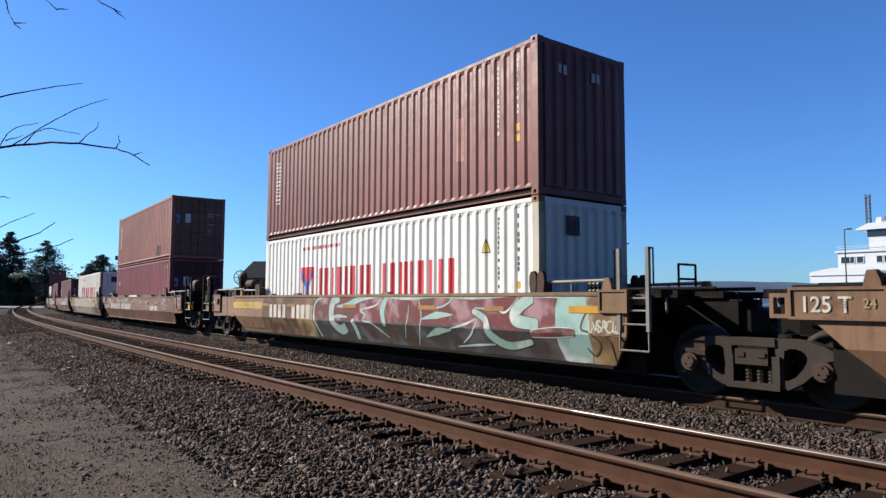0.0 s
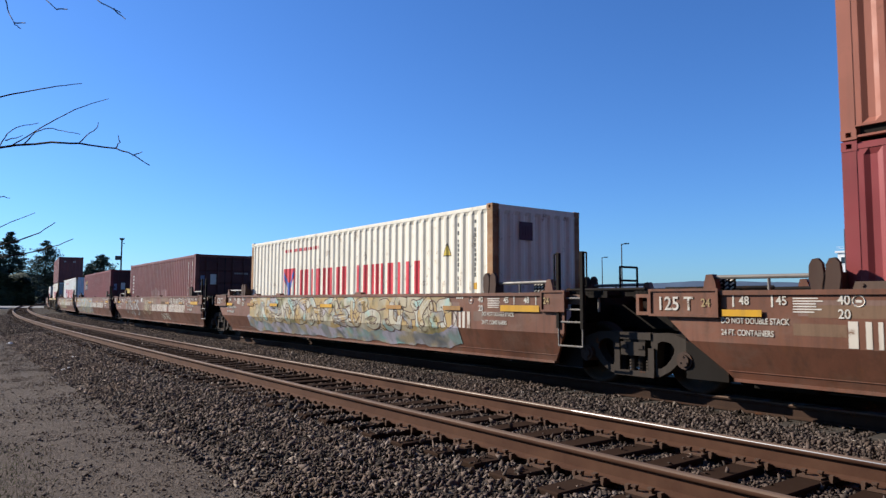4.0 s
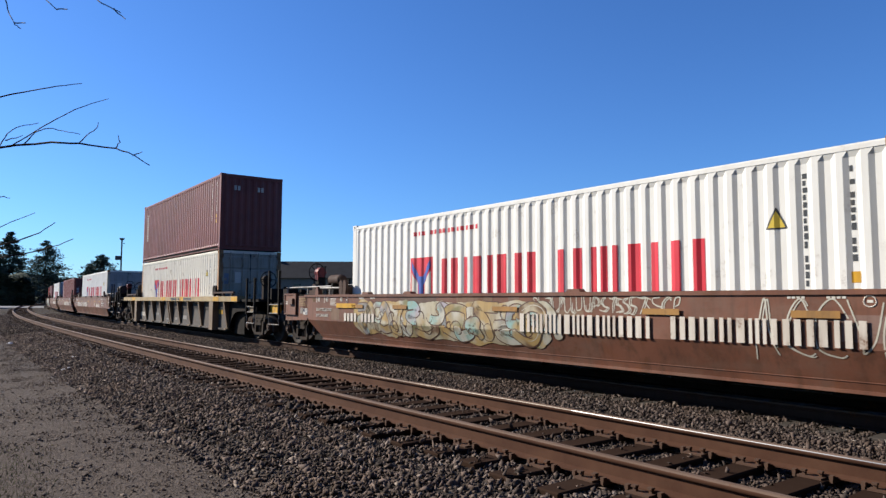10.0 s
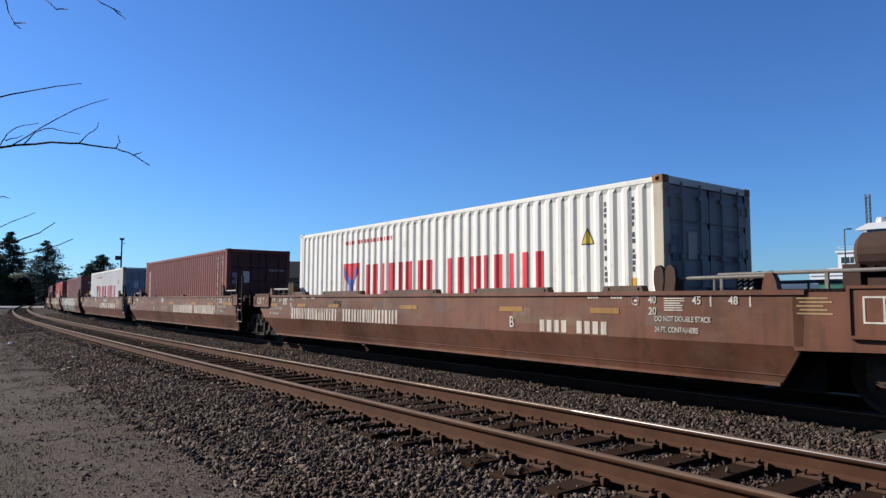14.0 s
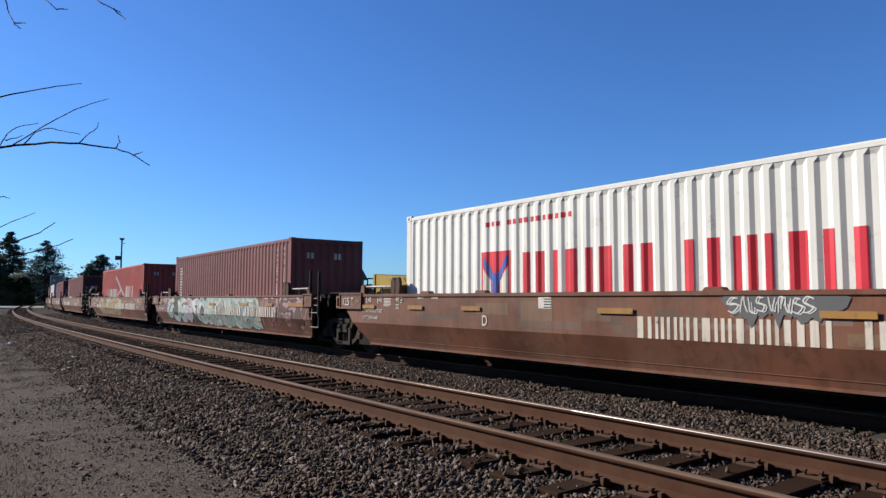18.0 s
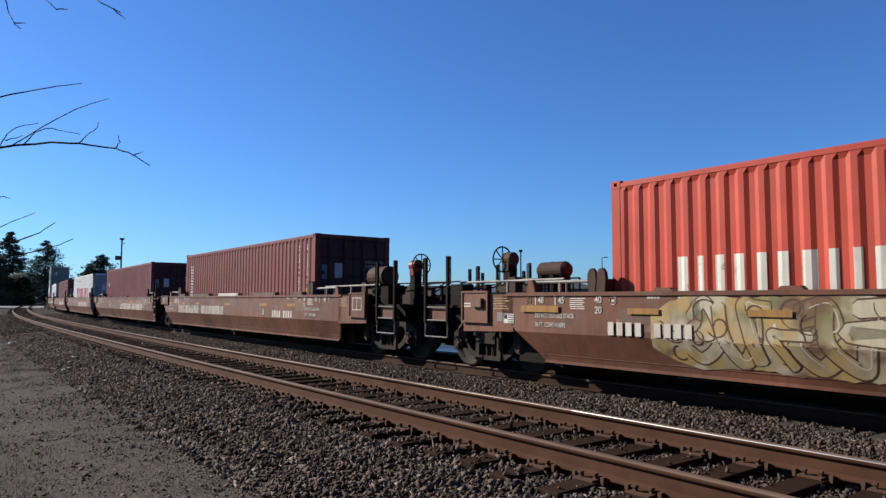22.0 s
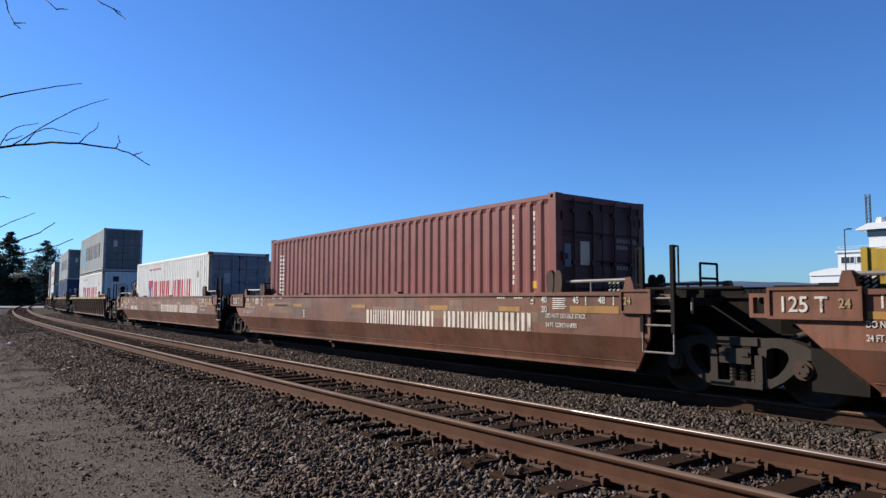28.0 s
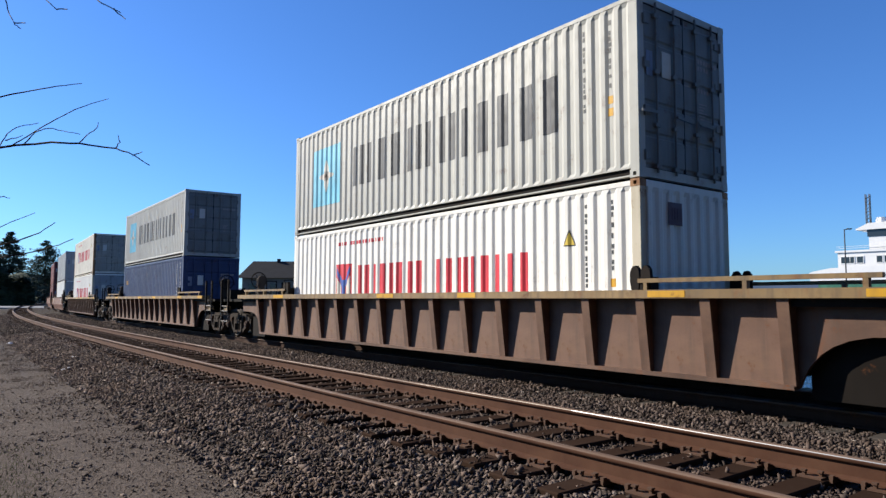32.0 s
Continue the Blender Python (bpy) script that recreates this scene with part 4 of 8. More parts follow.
def add_ladder(th, key, x0, x1, y, z0, z1, rungs, label, posts=None):
    """Foot hoop, two uprights, rungs and two grab rails."""
    lad = piece("ladder", (key, "hoop"), lambda bm: (rod(bm, (x0, y, z0), (x1, y, z0), 0.015, 6), rod(bm, (x0, y, z0), (x0, y, z0 + 0.32), 0.015, 6), rod(bm, (x1, y, z0), (x1, y, z0 + 0.32), 0.015, 6)), M_PIPE, th, label)
    for x in (x0, x1):
        piece("upright", (key, x), lambda bm: box(bm, x - 0.028, x + 0.028, y - 0.03, y + 0.03, z0 + 0.28, z1), posts or M_DARK, lad)
    for z in rungs:
        piece("rung", (key, "rung", z), lambda bm: rod(bm, (x0, y, z), (x1, y, z), 0.015, 6), M_PIPE, lad)
    for x, e in ((x0 - 0.09, x0), (x1 + 0.09, x1)):
        piece("grab_rail", (key, "grab", x), lambda bm: (rod(bm, (x, y, z1 - 0.55), (x, y, z1 - 0.02), 0.013, 6), rod(bm, (x, y, z1 - 0.02), (e, y, z1 - 0.02), 0.013, 6), rod(bm, (x, y, z1 - 0.55), (e, y, z1 - 0.55), 0.013, 6)), M_DARK, lad)
    return lad


def joint_end(th, s, mat):
    if s > 0:
        for k in (-1, 1):
            if k < 0:
                add_ladder(th, ("joint_ladder", k), 8.05, 8.56, k * 1.50, 0.60, 2.10, (0.98, 1.18, 1.36), "steel corner ladder with tall posts", M_PIPE if mat is M_OCHRECAR else M_DARK)
            piece("step_plate", ("step_plate", k), lambda bm: box(bm, 8.10, 8.52, min(k * 1.2, k * 1.42), max(k * 1.2, k * 1.42), 1.26, 1.42), M_RIBBED, th)
            piece("hand_grab", ("hand_grab", k), lambda bm: rod(bm, (8.72, k * 1.3, 1.15), (8.72, k * 1.3, 1.42), 0.02), M_PIPE, th)
        piece("coupling_casting", "coupling_front", lambda bm: (box(bm, 8.7, 9.4, -0.28, 0.28, 0.86, 1.2), rod(bm, (9.15, 0, 0.8), (9.15, 0, 1.35), 0.22, 16)), M_DARK, th)
        piece("gate_frame", "gate_frame", lambda bm: (rod(bm, (7.75, 0.95, TOP), (7.75, 0.95, 1.95), 0.02), rod(bm, (7.75, 0.45, TOP), (7.75, 0.45, 1.95), 0.02), rod(bm, (7.75, 0.45, 1.95), (7.75, 0.95, 1.95), 0.02), rod(bm, (7.75, 0.45, 1.7), (7.75, 0.95, 1.7), 0.02)), M_DARK, th)
        for y, r in ((0.6, 0.03), (-0.5, 0.025)):
            piece("air_pipe", ("air_pipe", y), lambda bm: rod(bm, (7.3, y, TOP + 0.055), (9.0, y, TOP + 0.055), r), M_DARK, th)
    else:
        [piece("end_ear", ("end_ear", k), lambda bm: ear(bm, k), mat, th) for k in (-1, 1)]
        piece("coupling_casting", "coupling_rear", lambda bm: box(bm, -9.0, -8.3, -0.34, 0.34, 0.86, 1.34), M_DARK, th)
        piece("cross_beam", "cross_beam", lambda bm: (box(bm, -8.78, -8.5, -1.3, 1.3, 1.16, 1.42),), M_DARK, th)
        for y, r in ((0.6, 0.03), (-0.5, 0.025)):
            piece("air_pipe", ("air_pipe_rear", y), lambda bm: rod(bm, (-7.3, y, TOP + 0.055), (-9.0, y, TOP + 0.055), r), M_DARK, th)
        piece("air_hose", "joint_hose", lambda bm: [rod(bm, a, b, 0.022, 6) for a, b in (((-8.75, -1.1, 1.44), (-8.9, -1.0, 1.46)), ((-8.9, -1.0, 1.46), (-9.05, -0.8, 1.36)), ((-9.05, -0.8, 1.36), (-9.1, -0.5, 1.15)))], M_PIPE, th)


def ear(bm, k):
    a, b = sorted((k * 1.40, k * 1.50))
    rim(bm, -8.82, -8.58, 1.12, 1.42, 0.05, a, b)


def coupler_end(th, s, mat, seed):
    """An end with its own bogie: number panel, platform, posts, steps, hand brake and coupler."""
    def flip(x0, x1):
        return (s * x0, s * x1) if s > 0 else (s * x1, s * x0)
    x0, x1 = flip(8.05, 9.42)
    for k in (-1, 1):
        piece("end_wall", ("end_wall", s, k), lambda bm: prism(bm, [(x0, 0.74), (x1, 0.78), (x1, TOP - 0.03), (x0, TOP - 0.03)], min(k * 1.45, k * 1.50), max(k * 1.45, k * 1.50)), mat, th)
    p0, p1 = flip(8.69, 9.41)
    pl = add_board(th, ("end_board", s), mat, p0, p1, 0.93, TOP + 0.02)
    if s > 0:
        def frame4(bm):
            for a, b, c, d in ((0.14, 0.58, 1.08, 1.10), (0.14, 0.58, 1.36, 1.38), (0.14, 0.16, 1.10, 1.36), (0.56, 0.58, 1.10, 1.36), (0.34, 0.36, 1.10, 1.36)):
                flat_put(bm, p0 + a, p0 + b, c, d, -1.539)
        part("panel_mark", _fresh(frame4), M_WHITE, pl, "white framed panel mark")
    else:
        part("valve_box", _fresh(lambda bm: box(bm, p0 + 0.32, p0 + 0.60, -1.60, -1.53, 1.20, 1.36)), M_RIBBED, pl)
        part("valve_lines", _fresh(lambda bm: [flat_put(bm, p0 + 0.05, p0 + 0.28, z, z + 0.025, -1.539) for z in (1.20, 1.25)]), M_WHITE, pl)
    q0, q1 = flip(9.40, 10.75)
    piece("end_platform", ("end_platform", s), lambda bm: box(bm, q0, q1, -1.42, 1.42, 1.18, 1.23), M_DARK, th)
    for k in (-1, 1):
        a, b = sorted((s * 9.92, s * 10.66))
        add_ladder(th, ("end_ladder", s, k), a, b, k * 1.50, 0.59, 2.20, (0.92, 1.18), "black steel end ladder")
        piece("step_panel", ("step_panel", s, k), lambda bm, k=k, a=a, b=b: box(bm, a + 0.03, b - 0.03, min(k * 1.40, k * 1.45), max(k * 1.40, k * 1.45), 0.93, 1.16), M_YELLOW if seed in (3, 8) and k < 0 else mat, th)
    px = 10.16 if s > 0 else -9.08
    wx = 10.39 if s > 0 else -9.30
    base = 1.23 if s > 0 else TOP
    piece("brake_stand", ("brake_stand", s), lambda bm: box(bm, px - 0.09, px + 0.09, -0.70, -0.50, base, 1.98), M_DARK, th)
    piece("stand_brace", ("stand_brace", s), lambda bm: prism(bm, [(px - s * 0.75, base), (px, base), (px, 1.85)] if s > 0 else [(px, base), (px - s * 0.75, base), (px, 1.85)], -0.66, -0.60), M_BRACKET, th)
    bg = piece("brake_housing", ("brake_housing", s), lambda bm: (rod(bm, (px - 0.11, -0.60, 2.13), (px + 0.11, -0.60, 2.13), 0.14, 14), box(bm, px - 0.09, px + 0.07, -0.72, -0.48, 1.90, 2.13)), M_BRACKET if seed in (14, 2) else M_REDIRON, th, "dark brake housing" if seed in (14, 2) else "red brake housing")
    piece("brake_wheel", ("brake_wheel", s), lambda bm: (ring(bm, (wx, -0.60, 2.14), 0.25, 0.016), [rod(bm, (wx, -0.60, 2.14), (wx, -0.60 + 0.25 * math.cos(i * math.pi / 4), 2.14 + 0.25 * math.sin(i * math.pi / 4)), 0.011, 6) for i in range(8)], rod(bm, (wx - s * 0.16, -0.6, 2.14), (wx + 0.02, -0.6, 2.14), 0.04)), M_DARK, bg, "dark spoked hand wheel")
    t0, t1, tz, tr = (8.52, 9.32, 1.90, 0.255) if s > 0 else (-8.10, -7.42, 1.87, 0.15)
    tank = piece("air_tank", ("air_tank", s), lambda bm: (rod(bm, (t0 + 0.06, -0.75, tz), (t1 - 0.06, -0.75, tz), tr, 18), rod(bm, (t1 - 0.06, -0.75, tz), (t1, -0.75, tz), tr, 18, tr * 0.75), rod(bm, (t0 + 0.06, -0.75, tz), (t0, -0.75, tz), tr, 18, tr * 0.75)), M_BRACKET, th, "dark brown air tank")
    for q in (t0 + 0.15, t1 - 0.25):
        piece("tank_saddle", ("tank_saddle", s, q), lambda bm: box(bm, q, q + 0.09, -0.98, -0.52, TOP - 0.02, tz - tr * 0.6), M_DARK, tank)
    a, b = sorted((s * 7.0, s * 9.75))
    piece("top_handrail", ("top_handrail", s), lambda bm: (rod(bm, (a, -1.32, 1.67), (b, -1.32, 1.68), 0.024), [box(bm, q - 0.02, q + 0.02, -1.34, -1.30, TOP - 0.02, 1.66) for q in (a + 0.05, (a + b) / 2, b - 0.1)]), M_PIPE, th, "worn grey hand rail")
    a = s * 8.1 if s > 0 else s * 8.55
    piece("data_block", ("coupler_data", s), lambda bm: [flat_put(bm, a + 0.03 * (q % 2), a + 0.40 - 0.05 * (q % 3), 1.17 + 0.045 * q, 1.188 + 0.045 * q, -1.502) for q in range(5)], M_CHORDPALE, th)["kind"] = "stuff"
    rg = random.Random(7)
    for q in range(9):
        gx, gy, gw, gh = s * rg.uniform(8.3, 9.95), rg.uniform(-1.25, 1.1), rg.uniform(0.06, 0.18), rg.uniform(0.12, 0.34)
        piece("valve_box", ("valve_box", s, q), lambda bm: box(bm, gx - gw, gx + gw, gy - gw, gy + gw, 1.22 if abs(gx) > 9.4 else TOP - 0.04, TOP + gh), M_DARK if q % 3 else M_BRACKET, th)
    for q in range(7):
        gx, gy = s * rg.uniform(8.0, 9.6), rg.uniform(-1.2, 1.0)
        hx, hy, gz = s * rg.uniform(9.2, 10.5), rg.uniform(-1.2, 1.0), rg.uniform(1.50, 1.80)
        piece("brake_pipe", ("brake_pipe", s, q), lambda bm: (rod(bm, (gx, gy, gz), (hx, gy, gz), 0.017, 6), rod(bm, (hx, gy, gz), (hx, hy, gz - 0.12), 0.017, 6), rod(bm, (gx, gy, gz), (gx, gy, TOP - 0.05), 0.017, 6)), M_PIPE if q == 2 else M_DARK, th)
    for q, (gx, gy, gh) in enumerate(((10.5, 0.75, 2.08), (10.5, 1.15, 2.0), (10.1, 0.2, 1.7))):
        piece("far_post", ("far_post", s, q), lambda bm: box(bm, s * gx - 0.03, s * gx + 0.03, gy - 0.03, gy + 0.03, 1.2, gh), M_DARK, th)
    if s < 0:
        piece("rod_mast", "rod_mast", lambda bm: (rod(bm, (-8.78, -0.6, TOP), (-8.78, -0.6, 2.26), 0.012, 6), rod(bm, (-8.78, -0.6, 2.26), (-8.78, -0.6, 2.30), 0.035, 8)), M_DARK, th)
        if seed in (8, 14, 19):
            fl = piece("striped_sticker", "striped_sticker", lambda bm: flat_put(bm, -8.28, -8.02, 0.925, 1.09, -1.504), M_WHITE, th, "small pale sticker with dark stripes")
            piece("stripe_block", "stripe_block", lambda bm: [flat_put(bm, -8.17, -8.03, 0.94 + 0.04 * q, 0.955 + 0.04 * q, -1.507) for q in range(4)] + [flat_put(bm, -8.27, -8.19, 1.0, 1.08, -1.507)], M_BRAND_NAVY, fl)["kind"] = "stuff"
            piece("pale_plate", "pale_plate", lambda bm: flat_put(bm, -8.46, -8.31, 0.95, 1.11, -1.504), M_PIPE, th)
    piece("coupler", ("coupler", s), lambda bm: coupler_head(bm, s, 11.25), M_DARK, th)
    piece("air_hose", ("air_hose", s), lambda bm: [rod(bm, a, b, 0.022, 6) for a, b in (((s * 10.7, -0.45, 0.95), (s * 10.85, -0.42, 0.62)), ((s * 10.85, -0.42, 0.62), (s * 11.05, -0.36, 0.42)), ((s * 11.05, -0.36, 0.42), (s * 11.25, -0.3, 0.50)))], M_RUBBER, th)


def coupler_head(bm, s, end):
    a, b = sorted((s * (end - 0.9), s * (end - 0.2)))
    box(bm, a, b, -0.09, 0.09, 0.74, 0.98)
    a, b = sorted((s * (end - 0.26), s * (end + 0.04)))
    box(bm, a, b, -0.16, 0.20, 0.68, 1.00)
    a, b = sorted((s * (end - 0.02), s * (end + 0.12)))
    box(bm, a, b, -0.20, -0.04, 0.70, 0.98)
    a, b = sorted((s * (end - 0.95), s * (end - 0.75)))
    box(bm, a, b, -0.5, 0.5, 0.70, 1.18)


def _fresh(fill):
    bm = bmesh.new()
    fill(bm)
    return bm


def side_y(z):
    """How far out the smooth side stands at that height."""
    if z >= 0.79:
        return 1.5
    if z >= 0.42:
        return 1.345 + (z - 0.42) / 0.37 * 0.155
    return 1.31 + (z - 0.32) / 0.10 * 0.035


LIFT = 0.0075


def side_vert(bm, x, z, lift):
    z = min(TOP - 0.065, max(0.335, z))
    return bm.verts.new((x, -side_y(z) - LIFT - lift, z))


def side_fill(bm, cols, slot, lift=0.0):
    """Paint between two ragged edges; cols: (x, low, high). It follows the folds of the side."""
    rows = []
    for x, a, b in cols:
        a, b = max(0.335, a), min(TOP - 0.065, b)
        b = max(a + 0.004, b)
        zs = [a, min(b, max(a, 0.42)), min(b, max(a, 0.79)), b]
        rows.append([side_vert(bm, x, z, lift) for z in zs])
    for a, b in zip(rows, rows[1:]):
        for k in range(3):
            if a[k + 1].co.z - a[k].co.z > 1e-4 or b[k + 1].co.z - b[k].co.z > 1e-4:
                bm.faces.new((a[k], b[k], b[k + 1], a[k + 1])).material_index = slot


def ribbon(bm, pts, w, lift, slot, lo, hi, taper=0.0):
    """A sprayed stroke of width w along the points, on the side of the car."""
    rows = []
    n = len(pts)
    m = max(1, int(math.ceil(w / 0.05)))
    for i, (x, z) in enumerate(pts):
        ax, az = pts[max(0, i - 1)]
        bx, bz = pts[min(n - 1, i + 1)]
        d = math.hypot(bx - ax, bz - az) or 1.0
        nx, nz = -(bz - az) / d, (bx - ax) / d
        h = w / 2 * (1 - taper * abs(2 * i / (n - 1) - 1))
        if w > 0.1 and i in (0, n - 1):
            h *= 0.55
        row = []
        for e in range(m + 1):
            e = 2 * e / m - 1
            row.append(side_vert(bm, x + e * nx * h, min(hi, max(lo, z + e * nz * h)), lift))
        rows.append(row)
    for a, b in zip(rows, rows[1:]):
        for k in range(m):
            bm.faces.new((a[k], b[k], b[k + 1], a[k + 1])).material_index = slot


def glide(ctrl, steps):
    out = []
    n = len(ctrl)
    for i in range(n - 1):
        p0, p1, p2, p3 = ctrl[max(0, i - 1)], ctrl[i], ctrl[i + 1], ctrl[min(n - 1, i + 2)]
        for k in range(steps):
            t = k / steps
            out.append(tuple(0.5 * (2 * p1[q] + (p2[q] - p0[q]) * t + (2 * p0[q] - 5 * p1[q] + 4 * p2[q] - p3[q]) * t * t + (3 * p1[q] - p0[q] - 3 * p2[q] + p3[q]) * t ** 3) for q in (0, 1)))
    out.append(ctrl[-1])
    return out


# loose shapes that sprayed letters are made of: hooks, bows, bars and crooks
STROKES = (
    ((0.8, 0.9), (0.25, 0.95), (0.1, 0.62), (0.5, 0.5), (0.85, 0.3), (0.45, 0.05), (0.05, 0.12)),
    ((0.2, 1.0), (0.18, 0.5), (0.3, 0.05), (0.7, 0.02), (0.9, 0.3)),
    ((0.85, 0.75), (0.5, 1.0), (0.12, 0.7), (0.15, 0.25), (0.55, 0.02), (0.9, 0.25)),
    ((0.15, 0.0), (0.3, 0.6), (0.5, 1.0), (0.65, 0.5), (0.85, 0.0)),
    ((0.1, 0.95), (0.5, 0.9), (0.9, 0.95), (0.6, 0.5), (0.5, 0.0)),
    ((0.15, 0.02), (0.15, 0.6), (0.3, 1.0), (0.75, 0.9), (0.7, 0.55), (0.3, 0.48)),
    ((0.1, 1.0), (0.3, 0.3), (0.5, 0.1), (0.7, 0.4), (0.9, 1.0)))


def swoops(bm, lift):
    """The long mint and maroon work: a fat hook, wings, spikes and drips over a maroon ground."""
    top = [lift]

    def swoop(slot, w, taper, *ctrl):
        pts = glide([(x if x < 0.6 else 0.6 + (x - 0.6) * 1.34, z) for x, z in ctrl], 9)
        if w > 0.11:
            ribbon(bm, pts, w + 0.03, top[0], 1 if slot == 3 else 2, 0.34, 1.46, taper)
        ribbon(bm, pts, w, top[0] + 0.0001, slot, 0.34, 1.46, taper)
        top[0] += 0.0002

    swoop(3, 0.11, 0.3, (1.1, 1.43), (2.0, 1.37), (2.8, 1.43), (3.6, 1.39), (4.4, 1.43), (5.3, 1.40))
    swoop(3, 0.08, 0.2, (-1.45, 1.44), (-1.92, 1.27), (-2.04, 0.98), (-1.98, 0.65), (-1.82, 0.36))
    swoop(1, 0.03, 0.2, (-1.55, 1.45), (-2.0, 1.28), (-2.12, 0.98), (-2.05, 0.65), (-1.89, 0.36))
    swoop(3, 0.09, 0.6, (-1.08, 0.86), (-0.7, 0.92), (-0.22, 0.91))
    swoop(3, 0.25, 0.1, (-0.62, 1.38), (-0.95, 1.28), (-1.05, 1.0), (-0.95, 0.72), (-0.64, 0.58), (-0.34, 0.66))
    swoop(3, 0.15, 0.7, (-0.75, 1.16), (-0.2, 1.21), (0.5, 1.36), (1.2, 1.42))
    swoop(3, 0.17, 0.1, (0.02, 0.86), (0.12, 0.62), (0.13, 0.38))
    swoop(3, 0.05, 0.3, (1.2, 1.40), (0.98, 1.20), (0.45, 1.09), (0.62, 0.98), (0.55, 0.84), (0.86, 0.78), (1.30, 0.48))
    swoop(3, 0.20, 0.4, (1.36, 1.40), (1.20, 1.10), (1.27, 0.74))
    swoop(3, 0.035, 0.4, (2.0, 1.22), (1.96, 0.92), (1.80, 0.50))
    swoop(3, 0.04, 0.4, (2.28, 1.32), (2.34, 0.92), (2.14, 0.38))
    swoop(3, 0.15, 0.9, (2.35, 0.93), (2.75, 1.02), (3.15, 1.04))
    swoop(3, 0.15, 0.9, (2.4, 0.56), (2.75, 0.70), (3.1, 0.74))
    swoop(3, 0.04, 0.5, (2.35, 1.14), (2.9, 1.20), (3.2, 1.40))
    swoop(3, 0.055, 0.6, (3.05, 0.76), (3.4, 0.86), (3.68, 0.98))
    swoop(3, 0.04, 0.4, (3.30, 0.50), (3.55, 0.70), (3.70, 0.94))
    swoop(3, 0.05, 0.5, (3.15, 0.42), (3.6, 0.48), (4.0, 0.52))
    swoop(3, 0.19, 0.5, (3.60, 1.13), (3.86, 0.98), (3.95, 0.70), (4.28, 0.52), (4.75, 0.62))
    swoop(3, 0.05, 0.5, (3.65, 1.18), (4.1, 1.16), (4.3, 1.12), (4.55, 1.38))
    swoop(3, 0.26, 0.3, (4.80, 1.38), (4.52, 1.18), (4.50, 0.98), (4.90, 0.92))
    swoop(0, 0.16, 0.3, (4.75, 0.76), (5.15, 0.80), (5.50, 0.82))
    swoop(2, 0.02, 0.5, (1.45, 1.28), (1.55, 1.40), (1.62, 1.30), (1.5, 1.18))


def add_graffiti(th, tones, x0, x1, z0, z1, seed, style="letters"):
    """Sprayed work. letters: ground, fat crooked strokes with outlines, drips; mural: soft ground, many outlined shapes and curls; blotch: soft clouds; ground: the ground alone."""
    rnd = random.Random(seed)
    ground, outline, shine, *inks = tones
    mats = [ground, outline, shine, *inks]
    coat = 0.0003 * sum(1 for c in th.children if c.name.startswith("graffiti"))
    bm = bmesh.new()
    if style != "blotch":
        n = max(10, int((x1 - x0) / 0.08))
        wob = rnd.uniform(0, 50)
        cols = []
        for i in range(n + 1):
            x = x0 + (x1 - x0) * i / n
            e = min(1.0, 0.55 + 9.0 * min(i, n - i) / n)
            mid = (z0 + z1) / 2
            a = mid - (mid - z0) * e * (0.92 + 0.26 * noise.noise((x * 1.7 + wob, 0, 0)) + 0.10 * noise.noise((x * 7 + wob, 3, 0)))
            b = mid + (z1 - mid) * e * (0.97 + 0.26 * noise.noise((x * 1.7 + wob, 9, 0)) + 0.10 * noise.noise((x * 7 + wob, 5, 0)))
            cols.append((x, a, b))
        side_fill(bm, cols, 0, coat)
    lo, hi = max(0.36, z0 + 0.03), min(TOP - 0.07, z1)
    lift = coat + 0.0012
    if style == "swoops":
        swoops(bm, lift)
    if style == "blotch":
        for i in range(int((x1 - x0) * 6)):
            cx, cz = rnd.uniform(x0, x1), rnd.uniform(lo, hi)
            rx, rz = rnd.uniform(0.08, 0.40), rnd.uniform(0.06, 0.24)
            wob = rnd.uniform(0, 99)
            cols = []
            for k in range(15):
                u = 2 * k / 14 - 1
                h = rz * math.sqrt(max(0.0, 1 - u * u))
                sh = 0.6 * rz * noise.noise((u * 1.6 + wob, 2, 0))
                cols.append((cx + u * rx, cz + sh - h * (1 + 0.5 * noise.noise((u * 3 + wob, 5, 0))), cz + sh + h * (1 + 0.5 * noise.noise((u * 3 + wob, 7, 0)))))
            side_fill(bm, cols, rnd.randrange(3, len(mats)), lift)
            lift += 0.00010
    if style == "mural":
        x = x0 + 0.1
        j = 0
        while x < x1 - 0.35:
            w = rnd.uniform(0.45, 0.85)
            a, b = (lo, hi) if rnd.random() < 0.6 else (lo, lo + (hi - lo) * 0.62) if rnd.random() < 0.5 else (lo + (hi - lo) * 0.35, hi)
            fat = rnd.uniform(0.11, 0.20)
            st = [((1 - u) if seed % 2 else u, v) for u, v in rnd.choice(STROKES)]
            pts = glide([(x + w * (u + rnd.uniform(-0.14, 0.14)), a + fat / 2 + (b - a - fat) * min(1, max(0, v + rnd.uniform(-0.1, 0.1)))) for u, v in st], 8)
            ribbon(bm, pts, fat + 0.042, lift, 1, lo - 0.03, hi + 0.02)
            ribbon(bm, pts, fat, lift + 0.0010, 3 + j % len(inks), lo - 0.03, hi + 0.02)
            if rnd.random() < 0.35:
                ribbon(bm, [(q + fat * 0.25, r + fat * 0.15) for q, r in pts[3:-8]], 0.018, lift + 0.0018, 2, lo, hi, 0.6)
            for _ in range(2):
                cx, cz, turn, r = x + w * rnd.random(), rnd.uniform(lo + 0.1, hi - 0.1), rnd.uniform(0, 6.28), rnd.uniform(0.05, 0.17)
                way = rnd.choice((-1, 1))
